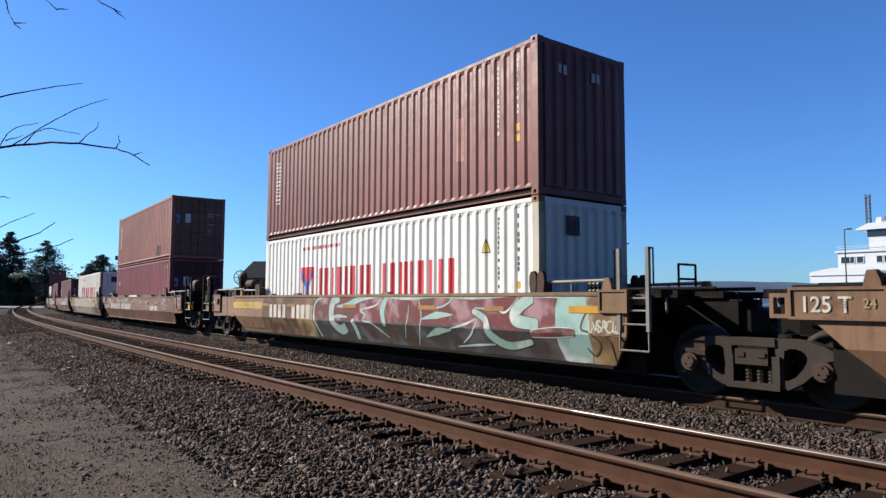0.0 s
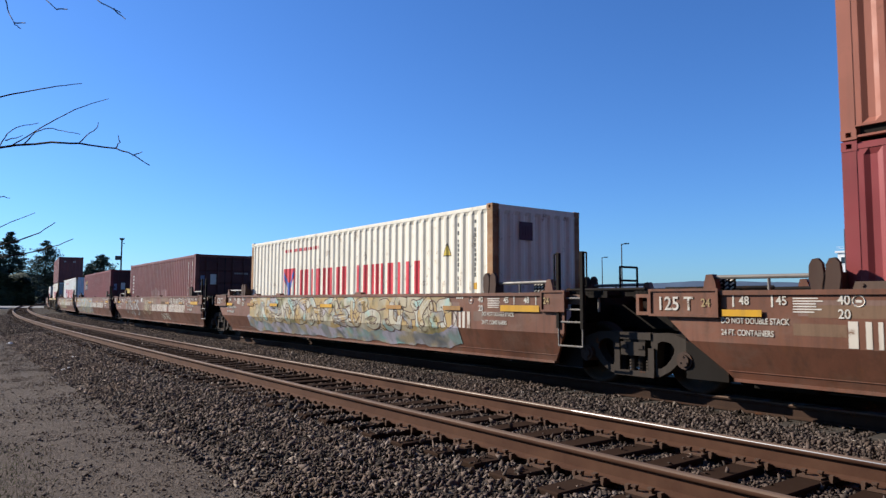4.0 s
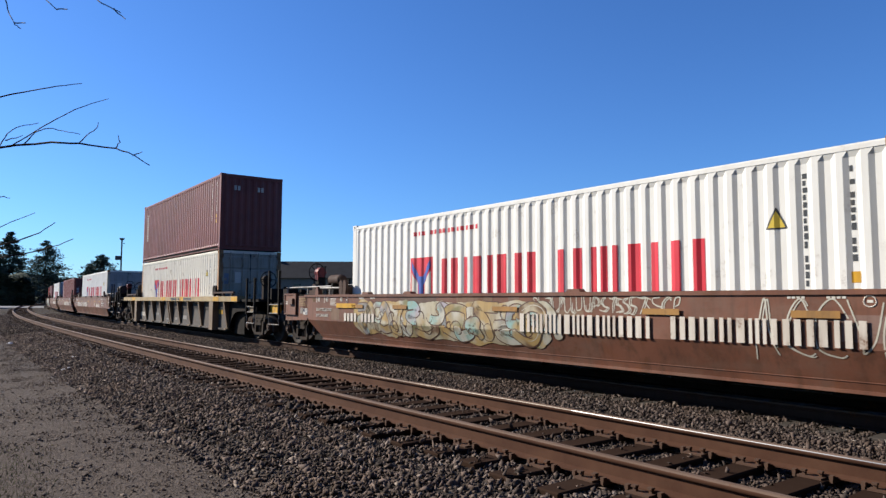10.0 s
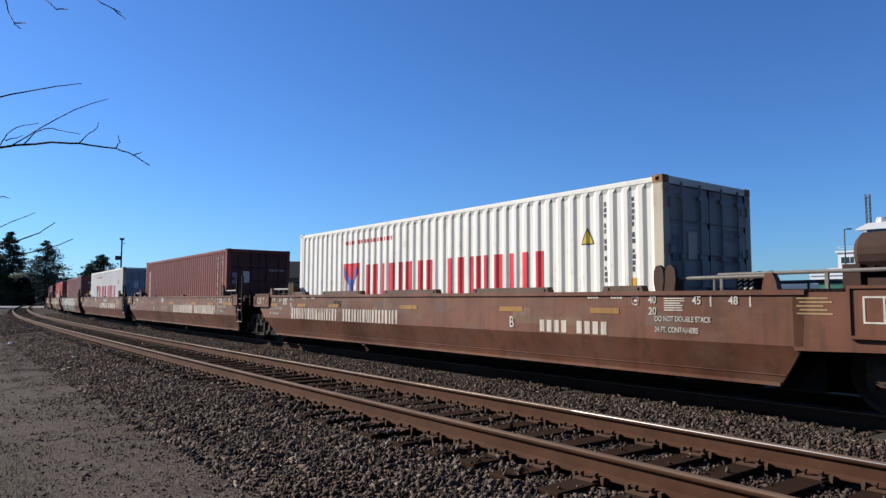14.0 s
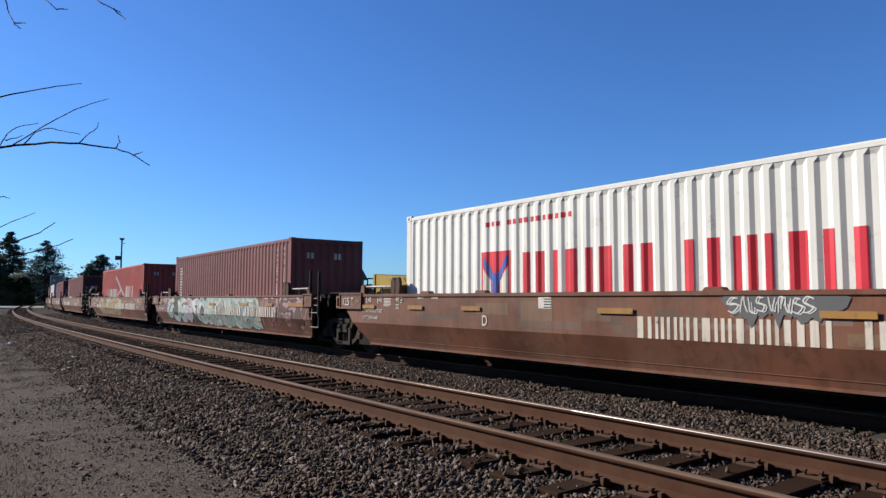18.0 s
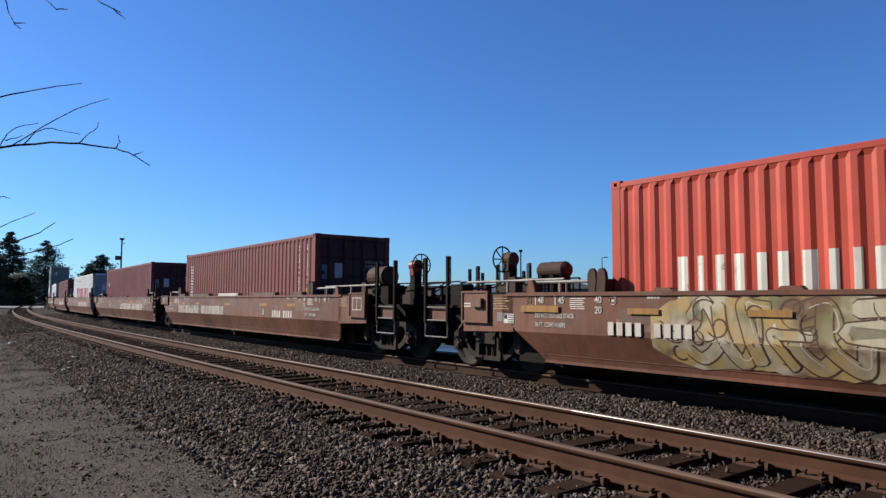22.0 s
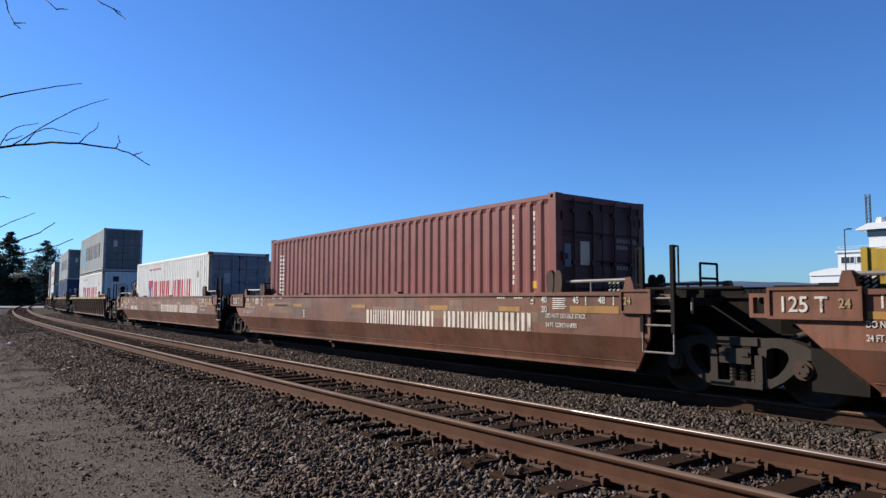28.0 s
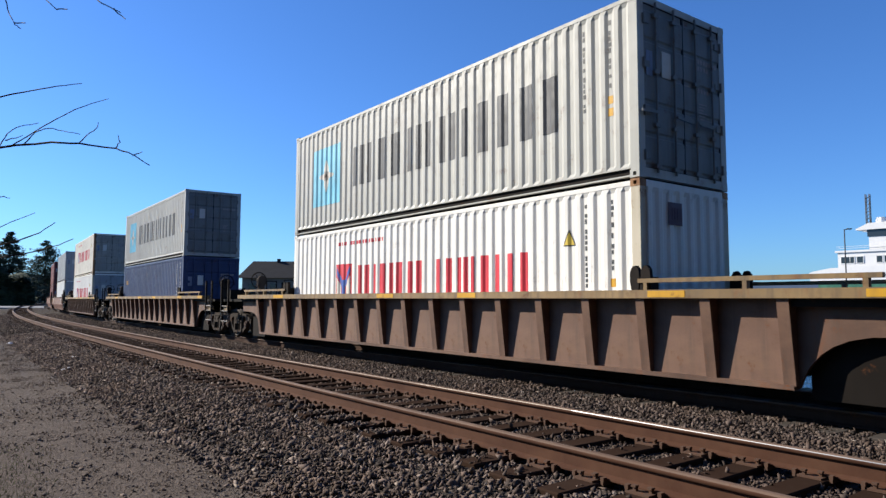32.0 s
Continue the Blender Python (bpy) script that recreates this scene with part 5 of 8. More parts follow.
                curl = [(cx + r * (1.4 - 0.06 * q) * math.cos(turn + way * q * 0.36), cz + r * (1.4 - 0.06 * q) * math.sin(turn + way * q * 0.36)) for q in range(rnd.choice((7, 12, 17)))]
                ribbon(bm, curl, rnd.choice((0.016, 0.022, 0.03)), lift + 0.0020, 1, lo - 0.03, hi + 0.02, 0.4)
            lift = coat + 0.0012 + (j % 4) * 0.0014
            x += w * rnd.uniform(0.42, 0.66)
            j += 1
    if style == "letters":
        x = x0 + 0.15
        j = 0
        while x < x1 - 0.5:
            w = rnd.uniform(0.80, 1.20)
            lean = rnd.uniform(-0.05, 0.28)
            for st in rnd.sample(STROKES, 2 if rnd.random() < 0.5 else 1):
                ink = 3 + rnd.randrange(len(inks))
                fat = rnd.uniform(0.15, 0.26)
                mir = rnd.random() < 0.4
                pts = glide([(x + w * ((1 - u if mir else u) + lean * (v - 0.5) + rnd.uniform(-0.13, 0.13)), lo + fat / 2 + (hi - lo - fat) * min(1, max(0, v + rnd.uniform(-0.12, 0.12)))) for u, v in st], 9)
                ribbon(bm, pts, fat + 0.045, lift, 1, lo - 0.03, hi + 0.02)
                ribbon(bm, pts, fat, lift + 0.0012, ink, lo - 0.03, hi + 0.02)
                if rnd.random() < 0.4:
                    ribbon(bm, [(px + fat * 0.2, pz + fat * 0.2) for px, pz in pts[2:-6]], 0.02, lift + 0.0024, 2, lo, hi, 0.6)
                lift += 0.0022
            for _ in range(2):
                dx, dz = x + w * rnd.random(), rnd.uniform(lo + 0.3, hi - 0.1)
                dl = rnd.uniform(0.15, 0.45)
                ribbon(bm, [(dx + 0.02 * k * rnd.uniform(-0.3, 0.3), dz - dl * k / 6) for k in range(7)], 0.016, lift, rnd.choice((1, 2)), lo - 0.02, hi, 0.4)
            lift = coat + 0.0012 + (j % 3) * 0.0004
            x += w * rnd.uniform(0.74, 0.95)
            j += 1
    me = part("graffiti", bm, mats, th, "sprayed graffiti in several colours")
    me["kind"] = "stuff"


def add_tag(th, mat, x0, x1, z0, z1, seed, w=0.028, high=-0.004):
    """A quick sprayed signature of hooks and bows, one after another."""
    rnd = random.Random(seed)
    bm = bmesh.new()
    x = x0
    while x < x1:
        d = (z1 - z0) * rnd.uniform(0.45, 0.8)
        st = rnd.choice(STROKES)
        pts = glide([(x + d * (u + rnd.uniform(-0.12, 0.12)), z0 + (z1 - z0) * min(1, max(0, v + rnd.uniform(-0.1, 0.1)))) for u, v in st], 7)
        ribbon(bm, pts, w, high + rnd.uniform(0, 0.002), 0, z0 - 0.05, z1 + 0.05, 0.3)
        if rnd.random() < 0.5:
            ribbon(bm, [(q + 1.6 * w, r - 0.5 * w) for q, r in pts[4:-3]], w * 0.8, high + rnd.uniform(0, 0.002), 0, z0 - 0.05, z1 + 0.05, 0.3)
        x += d * 0.9
    me = part("graffiti_tag", bm, [mat], th, "thin sprayed scribble")
    me["kind"] = "stuff"


def build_ribbed_car(label, half, mat, long_type, seed=0):
    """A well car with upright ribs on its sides and a faded yellow top chord."""
    th = thing("ribbed_well_car", label, "rail car", "well cars of the train")
    rnd = random.Random(seed)
    ch = 9.87 if long_type else 8.95
    wl_ = 8.30 if long_type else 7.45
    c0, c1 = (1.36, 1.48) if long_type else (1.26, 1.44)
    for k in (-1, 1):
        def yy(a, b):
            return min(k * a, k * b), max(k * a, k * b)
        ya = yy(1.22, 1.50)
        piece("top_chord", ("rib_chord", k, long_type), lambda bm: box(bm, -ch, ch, ya[0], ya[1], c0, c1), M_CHORD if long_type else M_CHORDPALE, th, "faded yellow top chord")
        yb = yy(1.20, 1.26) if long_type else yy(1.225, 1.265)
        nr = int(round(2 * wl_ / (1.02 if long_type else 1.49)))
        step = 2 * wl_ / nr
        for i in range(nr):
            a = -wl_ + i * step
            pn = piece("side_plate", ("side_plate", k, long_type), lambda bm: box(bm, 0, step, yb[0], yb[1], 0.30, c0), mat, th)
            pn.matrix_basis = pose(a, 0, 0)
            if not long_type:
                yl = yy(1.262, 1.295)
                lg = piece("ledge", ("ledge", k), lambda bm: (box(bm, 0.03, step - 0.03, yl[0], yl[1], 1.02, 1.045), box(bm, 0.03, step - 0.03, yl[0], yl[1], 0.965, 0.98)), mat, pn)
        for i in range(nr + 1):
            for e in ((0.0,) if long_type or i != nr // 2 else (-0.14, 0.14)):
                rb = piece("rib", ("rib", k, long_type), lambda bm: rib(bm, k) if long_type else fin(bm, k), mat if long_type else M_FIN, th)
                rb.matrix_basis = pose(-wl_ + i * step + e, 0, 0)
        for e in (-1, 1) if not long_type else ():
            ys = yy(1.24, 1.485)
            stout = piece("stout_post", ("stout_post", k), lambda bm: prism(bm, [(-0.20, 0.22), (0.20, 0.22), (0.22, 1.26), (-0.22, 1.26)], ys[0], ys[1]), M_FIN, th, "broad tan post")
            stout.matrix_basis = pose(e * 6.12, 0, 0)
        yc = yy(1.20, 1.335)
        piece("bottom_sill", ("rib_sill", k, long_type), lambda bm: box(bm, -wl_ - 0.05, wl_ + 0.05, yc[0], yc[1], 0.25, 0.31), mat, th)
        for s in (-1, 1):
            pts = [(wl_, 0.27), (wl_ + 0.08, 0.27), (wl_ + 0.13, 0.40), (wl_ + 0.22, 0.55), (wl_ + 0.34, 0.69), (wl_ + 0.48, 0.79), (wl_ + 0.66, 0.87), (wl_ + 0.90, 0.92), (ch + 0.1, 0.94), (ch + 0.1, 1.36), (wl_, 1.36)]
            pts = [(s * x, min(z, c0)) for x, z in pts]
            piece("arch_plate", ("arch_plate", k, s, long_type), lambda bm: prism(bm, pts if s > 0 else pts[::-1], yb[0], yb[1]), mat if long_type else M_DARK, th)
            yg = yy(1.38, 1.46)
            g0, g1 = sorted((s * 6.2, s * (9.4 if long_type else 8.4)))
            piece("guard_bar", ("guard_bar", k, s, long_type), lambda bm: (box(bm, g0, g1, yg[0], yg[1], c1 + 0.105, c1 + 0.165), [box(bm, x, x + 0.06, yg[0], yg[1], c1, c1 + 0.11) for x in (g0 + 0.1, (g0 + g1) / 2, g1 - 0.2)]), M_CHORD if long_type else M_BRACKET, th, "guard bar over the chord")
            gd = piece("corner_guide", ("corner_guide", k, s), lambda bm: corner_guide(bm, k, s), M_DARK, th)
            gd.matrix_basis = pose(s * 6.22, 0, 1.47)
            a, b = sorted((s * (half - 1.25), s * (half - 0.57)))
            add_ladder(th, ("rib_ladder", k, s, half), a, b, k * 1.50, 0.58, 2.02, (0.93, 1.1), "black steel end ladder")
            piece("step_panel", ("rib_step", k, s, half), lambda bm: box(bm, a + 0.03, b - 0.03, min(k * 1.40, k * 1.45), max(k * 1.40, k * 1.45), 0.95, 1.10), M_CHORD, th)
    for x0, x1 in ((-6.9, -6.2), (-1.0, -0.3), (2.0, 2.55), (6.4, 7.0), (ch - 0.62, ch - 0.02)):
        decal("reflector_stripe", th, M_YELLOW, lambda bm: flat_put(bm, x0, x1, c0 + 0.015, c1 - 0.015, -1.503))
    piece("well_floor", "well_floor", lambda bm: well_floor(bm), M_DARK, th)
    for s in (-1, 1):
        u0, u1 = sorted((s * (wl_ + 0.15), s * (wl_ + 1.15)))
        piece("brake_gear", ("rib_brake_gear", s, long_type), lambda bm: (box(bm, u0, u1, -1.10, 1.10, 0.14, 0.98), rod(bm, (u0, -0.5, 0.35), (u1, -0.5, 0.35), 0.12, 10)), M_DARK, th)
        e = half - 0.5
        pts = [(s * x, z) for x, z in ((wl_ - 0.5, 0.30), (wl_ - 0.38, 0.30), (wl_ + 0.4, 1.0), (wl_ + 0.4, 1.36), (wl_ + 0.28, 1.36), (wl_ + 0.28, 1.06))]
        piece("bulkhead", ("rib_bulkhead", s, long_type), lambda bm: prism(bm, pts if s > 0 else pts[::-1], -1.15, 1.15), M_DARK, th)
        a, b = sorted((s * (wl_ - 0.1), s * e))
        piece("end_platform", ("rib_platform", s, half), lambda bm: (box(bm, a, b, -1.40, 1.40, 1.26, 1.34), box(bm, a, b, -0.36, 0.36, 0.84, 1.26)), M_DARK, th)
        px = s * (half - 1.9)
        bg = piece("brake_housing", ("rib_brake", s, half), lambda bm: (box(bm, px - 0.08, px + 0.08, -0.72, -0.5, 1.34, 2.0), rod(bm, (px - 0.09, -0.6, 2.0), (px + 0.1, -0.6, 2.0), 0.15, 12)), M_TRUCK, th)
        wx = px + s * 0.2
        piece("brake_wheel", ("rib_wheel", s, half), lambda bm: (ring(bm, (wx, -0.60, 2.0), 0.27, 0.018), [rod(bm, (wx, -0.60, 2.0), (wx, -0.60 + 0.27 * math.cos(i * math.pi / 3), 2.0 + 0.27 * math.sin(i * math.pi / 3)), 0.012, 6) for i in range(6)], rod(bm, (wx - s * 0.12, -0.6, 2.0), (wx + 0.02, -0.6, 2.0), 0.04)), M_DARK, bg, "dark spoked hand wheel")
        piece("valve_box", ("rib_valve", s, half), lambda bm: box(bm, s * (half - 2.6) - 0.2, s * (half - 2.6) + 0.2, -0.2, 0.4, 1.34, 1.72), M_DARK, th)
        piece("brake_pipe", ("rib_pipe", s, half), lambda bm: (rod(bm, (s * (half - 3), 0.8, 1.6), (s * (half - 1), 0.8, 1.6), 0.03), rod(bm, (s * (half - 3), 0.8, 1.6), (s * (half - 3), 0.8, 1.3), 0.03)), M_DARK, th)
        piece("far_gate", ("rib_gate", s, half), lambda bm: (rod(bm, (s * (half - 0.9), 0.7, 1.3), (s * (half - 0.9), 0.7, 2.05), 0.025, 6), rod(bm, (s * (half - 0.9), 1.1, 1.3), (s * (half - 0.9), 1.1, 2.05), 0.025, 6), rod(bm, (s * (half - 0.9), 0.7, 2.05), (s * (half - 0.9), 1.1, 2.05), 0.02, 6)), M_DARK, th)
        piece("coupler", ("coupler", s, half), lambda bm: coupler_head(bm, s, half), M_DARK, th)
        piece("air_hose", ("air_hose", s, half), lambda bm: [rod(bm, p, q, 0.022, 6) for p, q in (((s * (half - 0.55), -0.45, 0.95), (s * (half - 0.4), -0.42, 0.62)), ((s * (half - 0.4), -0.42, 0.62), (s * (half - 0.2), -0.36, 0.42)), ((s * (half - 0.2), -0.36, 0.42), (s * half, -0.3, 0.50)))], M_RUBBER, th)
    if not long_type:
        decal("number_block", th, M_NAME, lambda bm: [flat_put(bm, -7.40 + i * 0.19, -7.26 + i * 0.19, 0.50, 0.68, -1.268) for i in range(4)] + [flat_put(bm, -5.88 + i * 0.2, -5.73 + i * 0.2, 0.50, 0.70, -1.268) for i in range(5)])
        decal("data_block", th, M_BRAND_GREY, lambda bm: [flat_put(bm, 0.6 + 0.14 * q, 0.69 + 0.14 * q, 1.29, 1.40, -1.503) for q in range(22) if q not in (7, 12, 13)])
        decal("paint_patch", th, M_PIPE, lambda bm: [flat_put(bm, x, x + w, z, z + h, -1.268) for x, w, z, h in ((0.55, 0.34, 0.45, 0.10), (1.75, 0.55, 0.50, 0.16), (-3.0, 0.8, 0.58, 0.12), (-0.85, 0.35, 0.42, 0.08))])
        decal("paint_patch", th, M_YELLOW, lambda bm: [flat_put(bm, x, x + 0.42, 0.80, 0.98, -1.268) for x in (-7.35, 6.4)])
    return th


def fin(bm, k):
    """A thin upright fin, deep under the chord and narrowing to the foot."""
    vs = []
    for x in (-0.055, 0.055):
        vs.append([bm.verts.new((x, k * y, z)) for y, z in ((1.26, 0.29), (1.32, 0.29), (1.47, 1.26), (1.26, 1.26))])
    a, b = vs
    bm.faces.new(a)
    bm.faces.new(b[::-1])
    for i in range(4):
        bm.faces.new((a[i], a[(i + 1) % 4], b[(i + 1) % 4], b[i]))
    box(bm, -0.09, 0.09, min(k * 1.26, k * 1.40), max(k * 1.26, k * 1.40), 0.27, 0.31)


def rib(bm, k):
    """A tapering hat-shaped rib: deep under the chord, shallow at the foot."""
    w = 0.075
    top, foot = 1.46, 1.33
    vs = []
    for z, y in ((1.36, top), (0.30, foot)):
        for x in (-w, w):
            vs.append(bm.verts.new((x, k * y, z)))
            vs.append(bm.verts.new((x, k * 1.24, z)))
    a, b, c, d, e, f, g, h = vs
    for q in ((a, c, g, e), (a, b, f, e), (c, d, h, g), (b, d, h, f), (a, b, d, c), (e, f, h, g)):
        bm.faces.new(q)

# ---- the ground: one sheet, laid along the line ----
def ballast_material():
    m, n, l, b = node_material("track_ballast")
    vec = mapped(n, l, (1, 1, 1))
    vo = n.new("ShaderNodeTexVoronoi")
    vo.inputs["Scale"].default_value = 17.0
    l.new(vec, vo.inputs["Vector"])
    big = noise_node(n, l, vec, 0.8, 4.0)
    fine = noise_node(n, l, vec, 60.0, 4.0)
    col = mix(n, l, ramp(n, l, vo.outputs["Color"], 0.2, 0.8), (0.026, 0.020, 0.016), (0.075, 0.060, 0.048))
    col = mix(n, l, ramp(n, l, big, 0.45, 0.7, 0.0, 0.6), col, (0.085, 0.062, 0.048))
    col = mix(n, l, ramp(n, l, fine, 0.4, 0.7, 0.0, 0.5), col, (0.06, 0.052, 0.048))
    based(n, l, b, col)
    b.inputs["Roughness"].default_value = 0.9
    b.inputs["Specular IOR Level"].default_value = 0.05
    bumped(n, l, b, ramp(n, l, vo.outputs["Distance"], 0.0, 0.6, 1.0, 0.0), 1.0, 0.05)
    return m


def gravel_material():
    m, n, l, b = node_material("fine_gravel")
    vec = mapped(n, l, (1, 1, 1))
    vo = n.new("ShaderNodeTexVoronoi")
    vo.inputs["Scale"].default_value = 48.0
    l.new(vec, vo.inputs["Vector"])
    big = noise_node(n, l, vec, 0.45, 5.0)
    mid = noise_node(n, l, vec, 3.0, 6.0, 0.7)
    clod = noise_node(n, l, vec, 15.0, 5.0, 0.75)
    col = mix(n, l, ramp(n, l, vo.outputs["Color"], 0.15, 0.85), (0.060, 0.047, 0.038), (0.175, 0.140, 0.115))
    col = mix(n, l, ramp(n, l, clod, 0.46, 0.62, 0.0, 0.65), col, (0.070, 0.055, 0.045))
    col = mix(n, l, ramp(n, l, clod, 0.36, 0.30, 0.0, 0.7), col, (0.230, 0.190, 0.160))
    col = mix(n, l, ramp(n, l, big, 0.4, 0.65, 0.0, 0.45), col, (0.115, 0.091, 0.075))
    col = mix(n, l, ramp(n, l, mid, 0.52, 0.75, 0.0, 0.5), col, (0.165, 0.134, 0.110))
    based(n, l, b, col)
    b.inputs["Roughness"].default_value = 0.92
    b.inputs["Specular IOR Level"].default_value = 0.05
    bumped(n, l, b, mix(n, l, 0.6, ramp(n, l, vo.outputs["Distance"], 0.0, 0.6, 1.0, 0.0), clod), 1.0, 0.022)
    return m


M_BALLAST = ballast_material()
M_GRAVEL = gravel_material()
M_EARTH = plain("dry_earth_and_grass", (0.085, 0.075, 0.04), 0.95, 0, 3.0, 0.4, 0.03)

O_AT = [-90, -30, -12, -7, -4.3, -2.6, -1.6, 1.5, 2.0, 2.8, 3.3, 5.9, 6.6, 7.3, 9.0, 14.0, 40, 400]
Z_SEA = [-6.5, -6.2, -4.6, -1.4, -0.50, -0.36, -0.34, -0.29, -0.245, -0.245, -0.243, -0.243, -0.29, -0.43, -0.44, -0.46, -0.5, -0.6]
Z_LAND = [-0.7, -0.8, -0.8, -0.75, -0.62, -0.42, -0.34, -0.29, -0.245, -0.245, -0.243, -0.243, -0.29, -0.43, -0.44, -0.46, -0.5, -0.6]


def ground_z(s, o):
    f = np.clip((np.asarray(s) + 62.0) / 25.0, 0, 1)
    return np.interp(o, O_AT, Z_LAND) * (1 - f) + np.interp(o, O_AT, Z_SEA) * f


def bumps(x, y):
    return np.array([0.035 * noise.noise((a * 0.6, b * 0.6, 0)) + 0.012 * noise.noise((a * 2.7, b * 2.7, 4)) for a, b in zip(x.tolist(), y.tolist())])


def build_ground():
    ss = np.concatenate([np.arange(250, 40, -15.0), np.arange(40, -60, -1.0), np.arange(-60, -630, -6.0)])
    oo = np.concatenate([[-90, -60, -40, -30, -20, -12, -9, -7, -5.5, -4.3, -3.4, -2.6, -2.0], np.arange(-1.6, 9.1, 0.25), np.arange(9.5, 20, 0.5), [22, 26, 32, 40, 55, 80, 130, 200, 300, 400]])
    S, O = np.meshgrid(ss, oo, indexing="ij")
    x, y, _ = on_line(S.ravel(), O.ravel())
    z = ground_z(S, O).ravel()
    rnd = np.random.RandomState(3)
    z = z + bumps(x, y)
    nu, nv = len(ss), len(oo)
    faces = []
    mats = []
    for i in range(nu - 1):
        for j in range(nv - 1):
            a = i * nv + j
            faces.append((a, a + nv, a + nv + 1, a + 1))
            o = (oo[j] + oo[j + 1]) / 2
            mats.append(0 if -3.0 < o < 7.2 else 1 if 7.2 <= o < 30 else 2)
    me = bpy.data.meshes.new("ground")
    me.from_pydata(np.stack([x, y, z], 1).tolist(), [], faces)
    for m in (M_BALLAST, M_GRAVEL, M_EARTH):
        me.materials.append(m)
    me.polygons.foreach_set("material_index", mats)
    me.polygons.foreach_set("use_smooth", [True] * len(faces))
    me.update()
    if me.polygons[0].normal.z < 0:
        me.flip_normals()
    tagged(new("ground", me), "grey gravel road and dark ballast along the line", "ground", kind="structure")


build_ground()

# water of the bay behind the line
def water_material():
    m, n, l, b = node_material("bay_water")
    vec = mapped(n, l, (1, 1, 1))
    a = noise_node(n, l, vec, 0.8, 6.0, 0.6)
    c = noise_node(n, l, vec, 0.05, 3.0)
    l.new(mix(n, l, ramp(n, l, c, 0.4, 0.6), (0.012, 0.045, 0.085), (0.02, 0.06, 0.11)), b.inputs["Base Color"])
    b.inputs["Roughness"].default_value = 0.12
    bumped(n, l, b, a, 0.6, 0.12)
    return m


M_WATER = water_material()
bm = bmesh.new()
box(bm, -200, 4500, -200, 4800, -4.2, -3.6)
tagged(new("water", mesh_of("water", bm, M_WATER)), "blue rippled water of a wide bay", "water", kind="structure")


# ---- stones, rails and sleepers ----
def stone_material(name, gain, low=0.0):
    m, n, l, b = node_material(name)
    geo = n.new("ShaderNodeNewGeometry")
    vec = mapped(n, l, (1, 1, 1))
    fine = noise_node(n, l, vec, 45.0, 4.0)
    big = noise_node(n, l, vec, 0.7, 3.0)
    cr = n.new("ShaderNodeValToRGB")
    els = cr.color_ramp.elements
    els[0].position, els[0].color = 0.0, (0.022, 0.019, 0.017, 1)
    els[1].position, els[1].color = 1.0, (0.25, 0.215, 0.185, 1)
    for at, c in ((0.22, (0.050, 0.038, 0.032, 1)), (0.5, (0.092, 0.070, 0.059, 1)), (0.75, (0.135, 0.100, 0.083, 1)), (0.92, (0.175, 0.135, 0.114, 1))):
        e = els.new(at)
        e.color = c
    for e in els:
        e.color = (low + e.color[0] * gain, low * 0.80 + e.color[1] * gain * 0.985, low * 0.68 + e.color[2] * gain * 0.97, 1)
    l.new(geo.outputs["Random Per Island"], cr.inputs["Fac"])
    col = mix(n, l, ramp(n, l, fine, 0.35, 0.7, 0.0, 0.45), cr.outputs["Color"], (0.07, 0.06, 0.055))
    col = mix(n, l, ramp(n, l, big, 0.45, 0.7, 0.0, 0.45), col, (0.115, 0.076, 0.057))
    based(n, l, b, col)
    b.inputs["Roughness"].default_value = 0.9
    b.inputs["Specular IOR Level"].default_value = 0.06
    bumped(n, l, b, fine, 0.5, 0.004)
    return m


M_STONE = stone_material("ballast_stone", 1.38)
# darker stone; between the tracks its tone stands in for the train's shade
M_DARKSTONE = stone_material("darker_ballast_stone", 0.95)
M_PEBBLE = stone_material("road_pebble", 1.0, 0.062)
TIE_STEP = 0.52


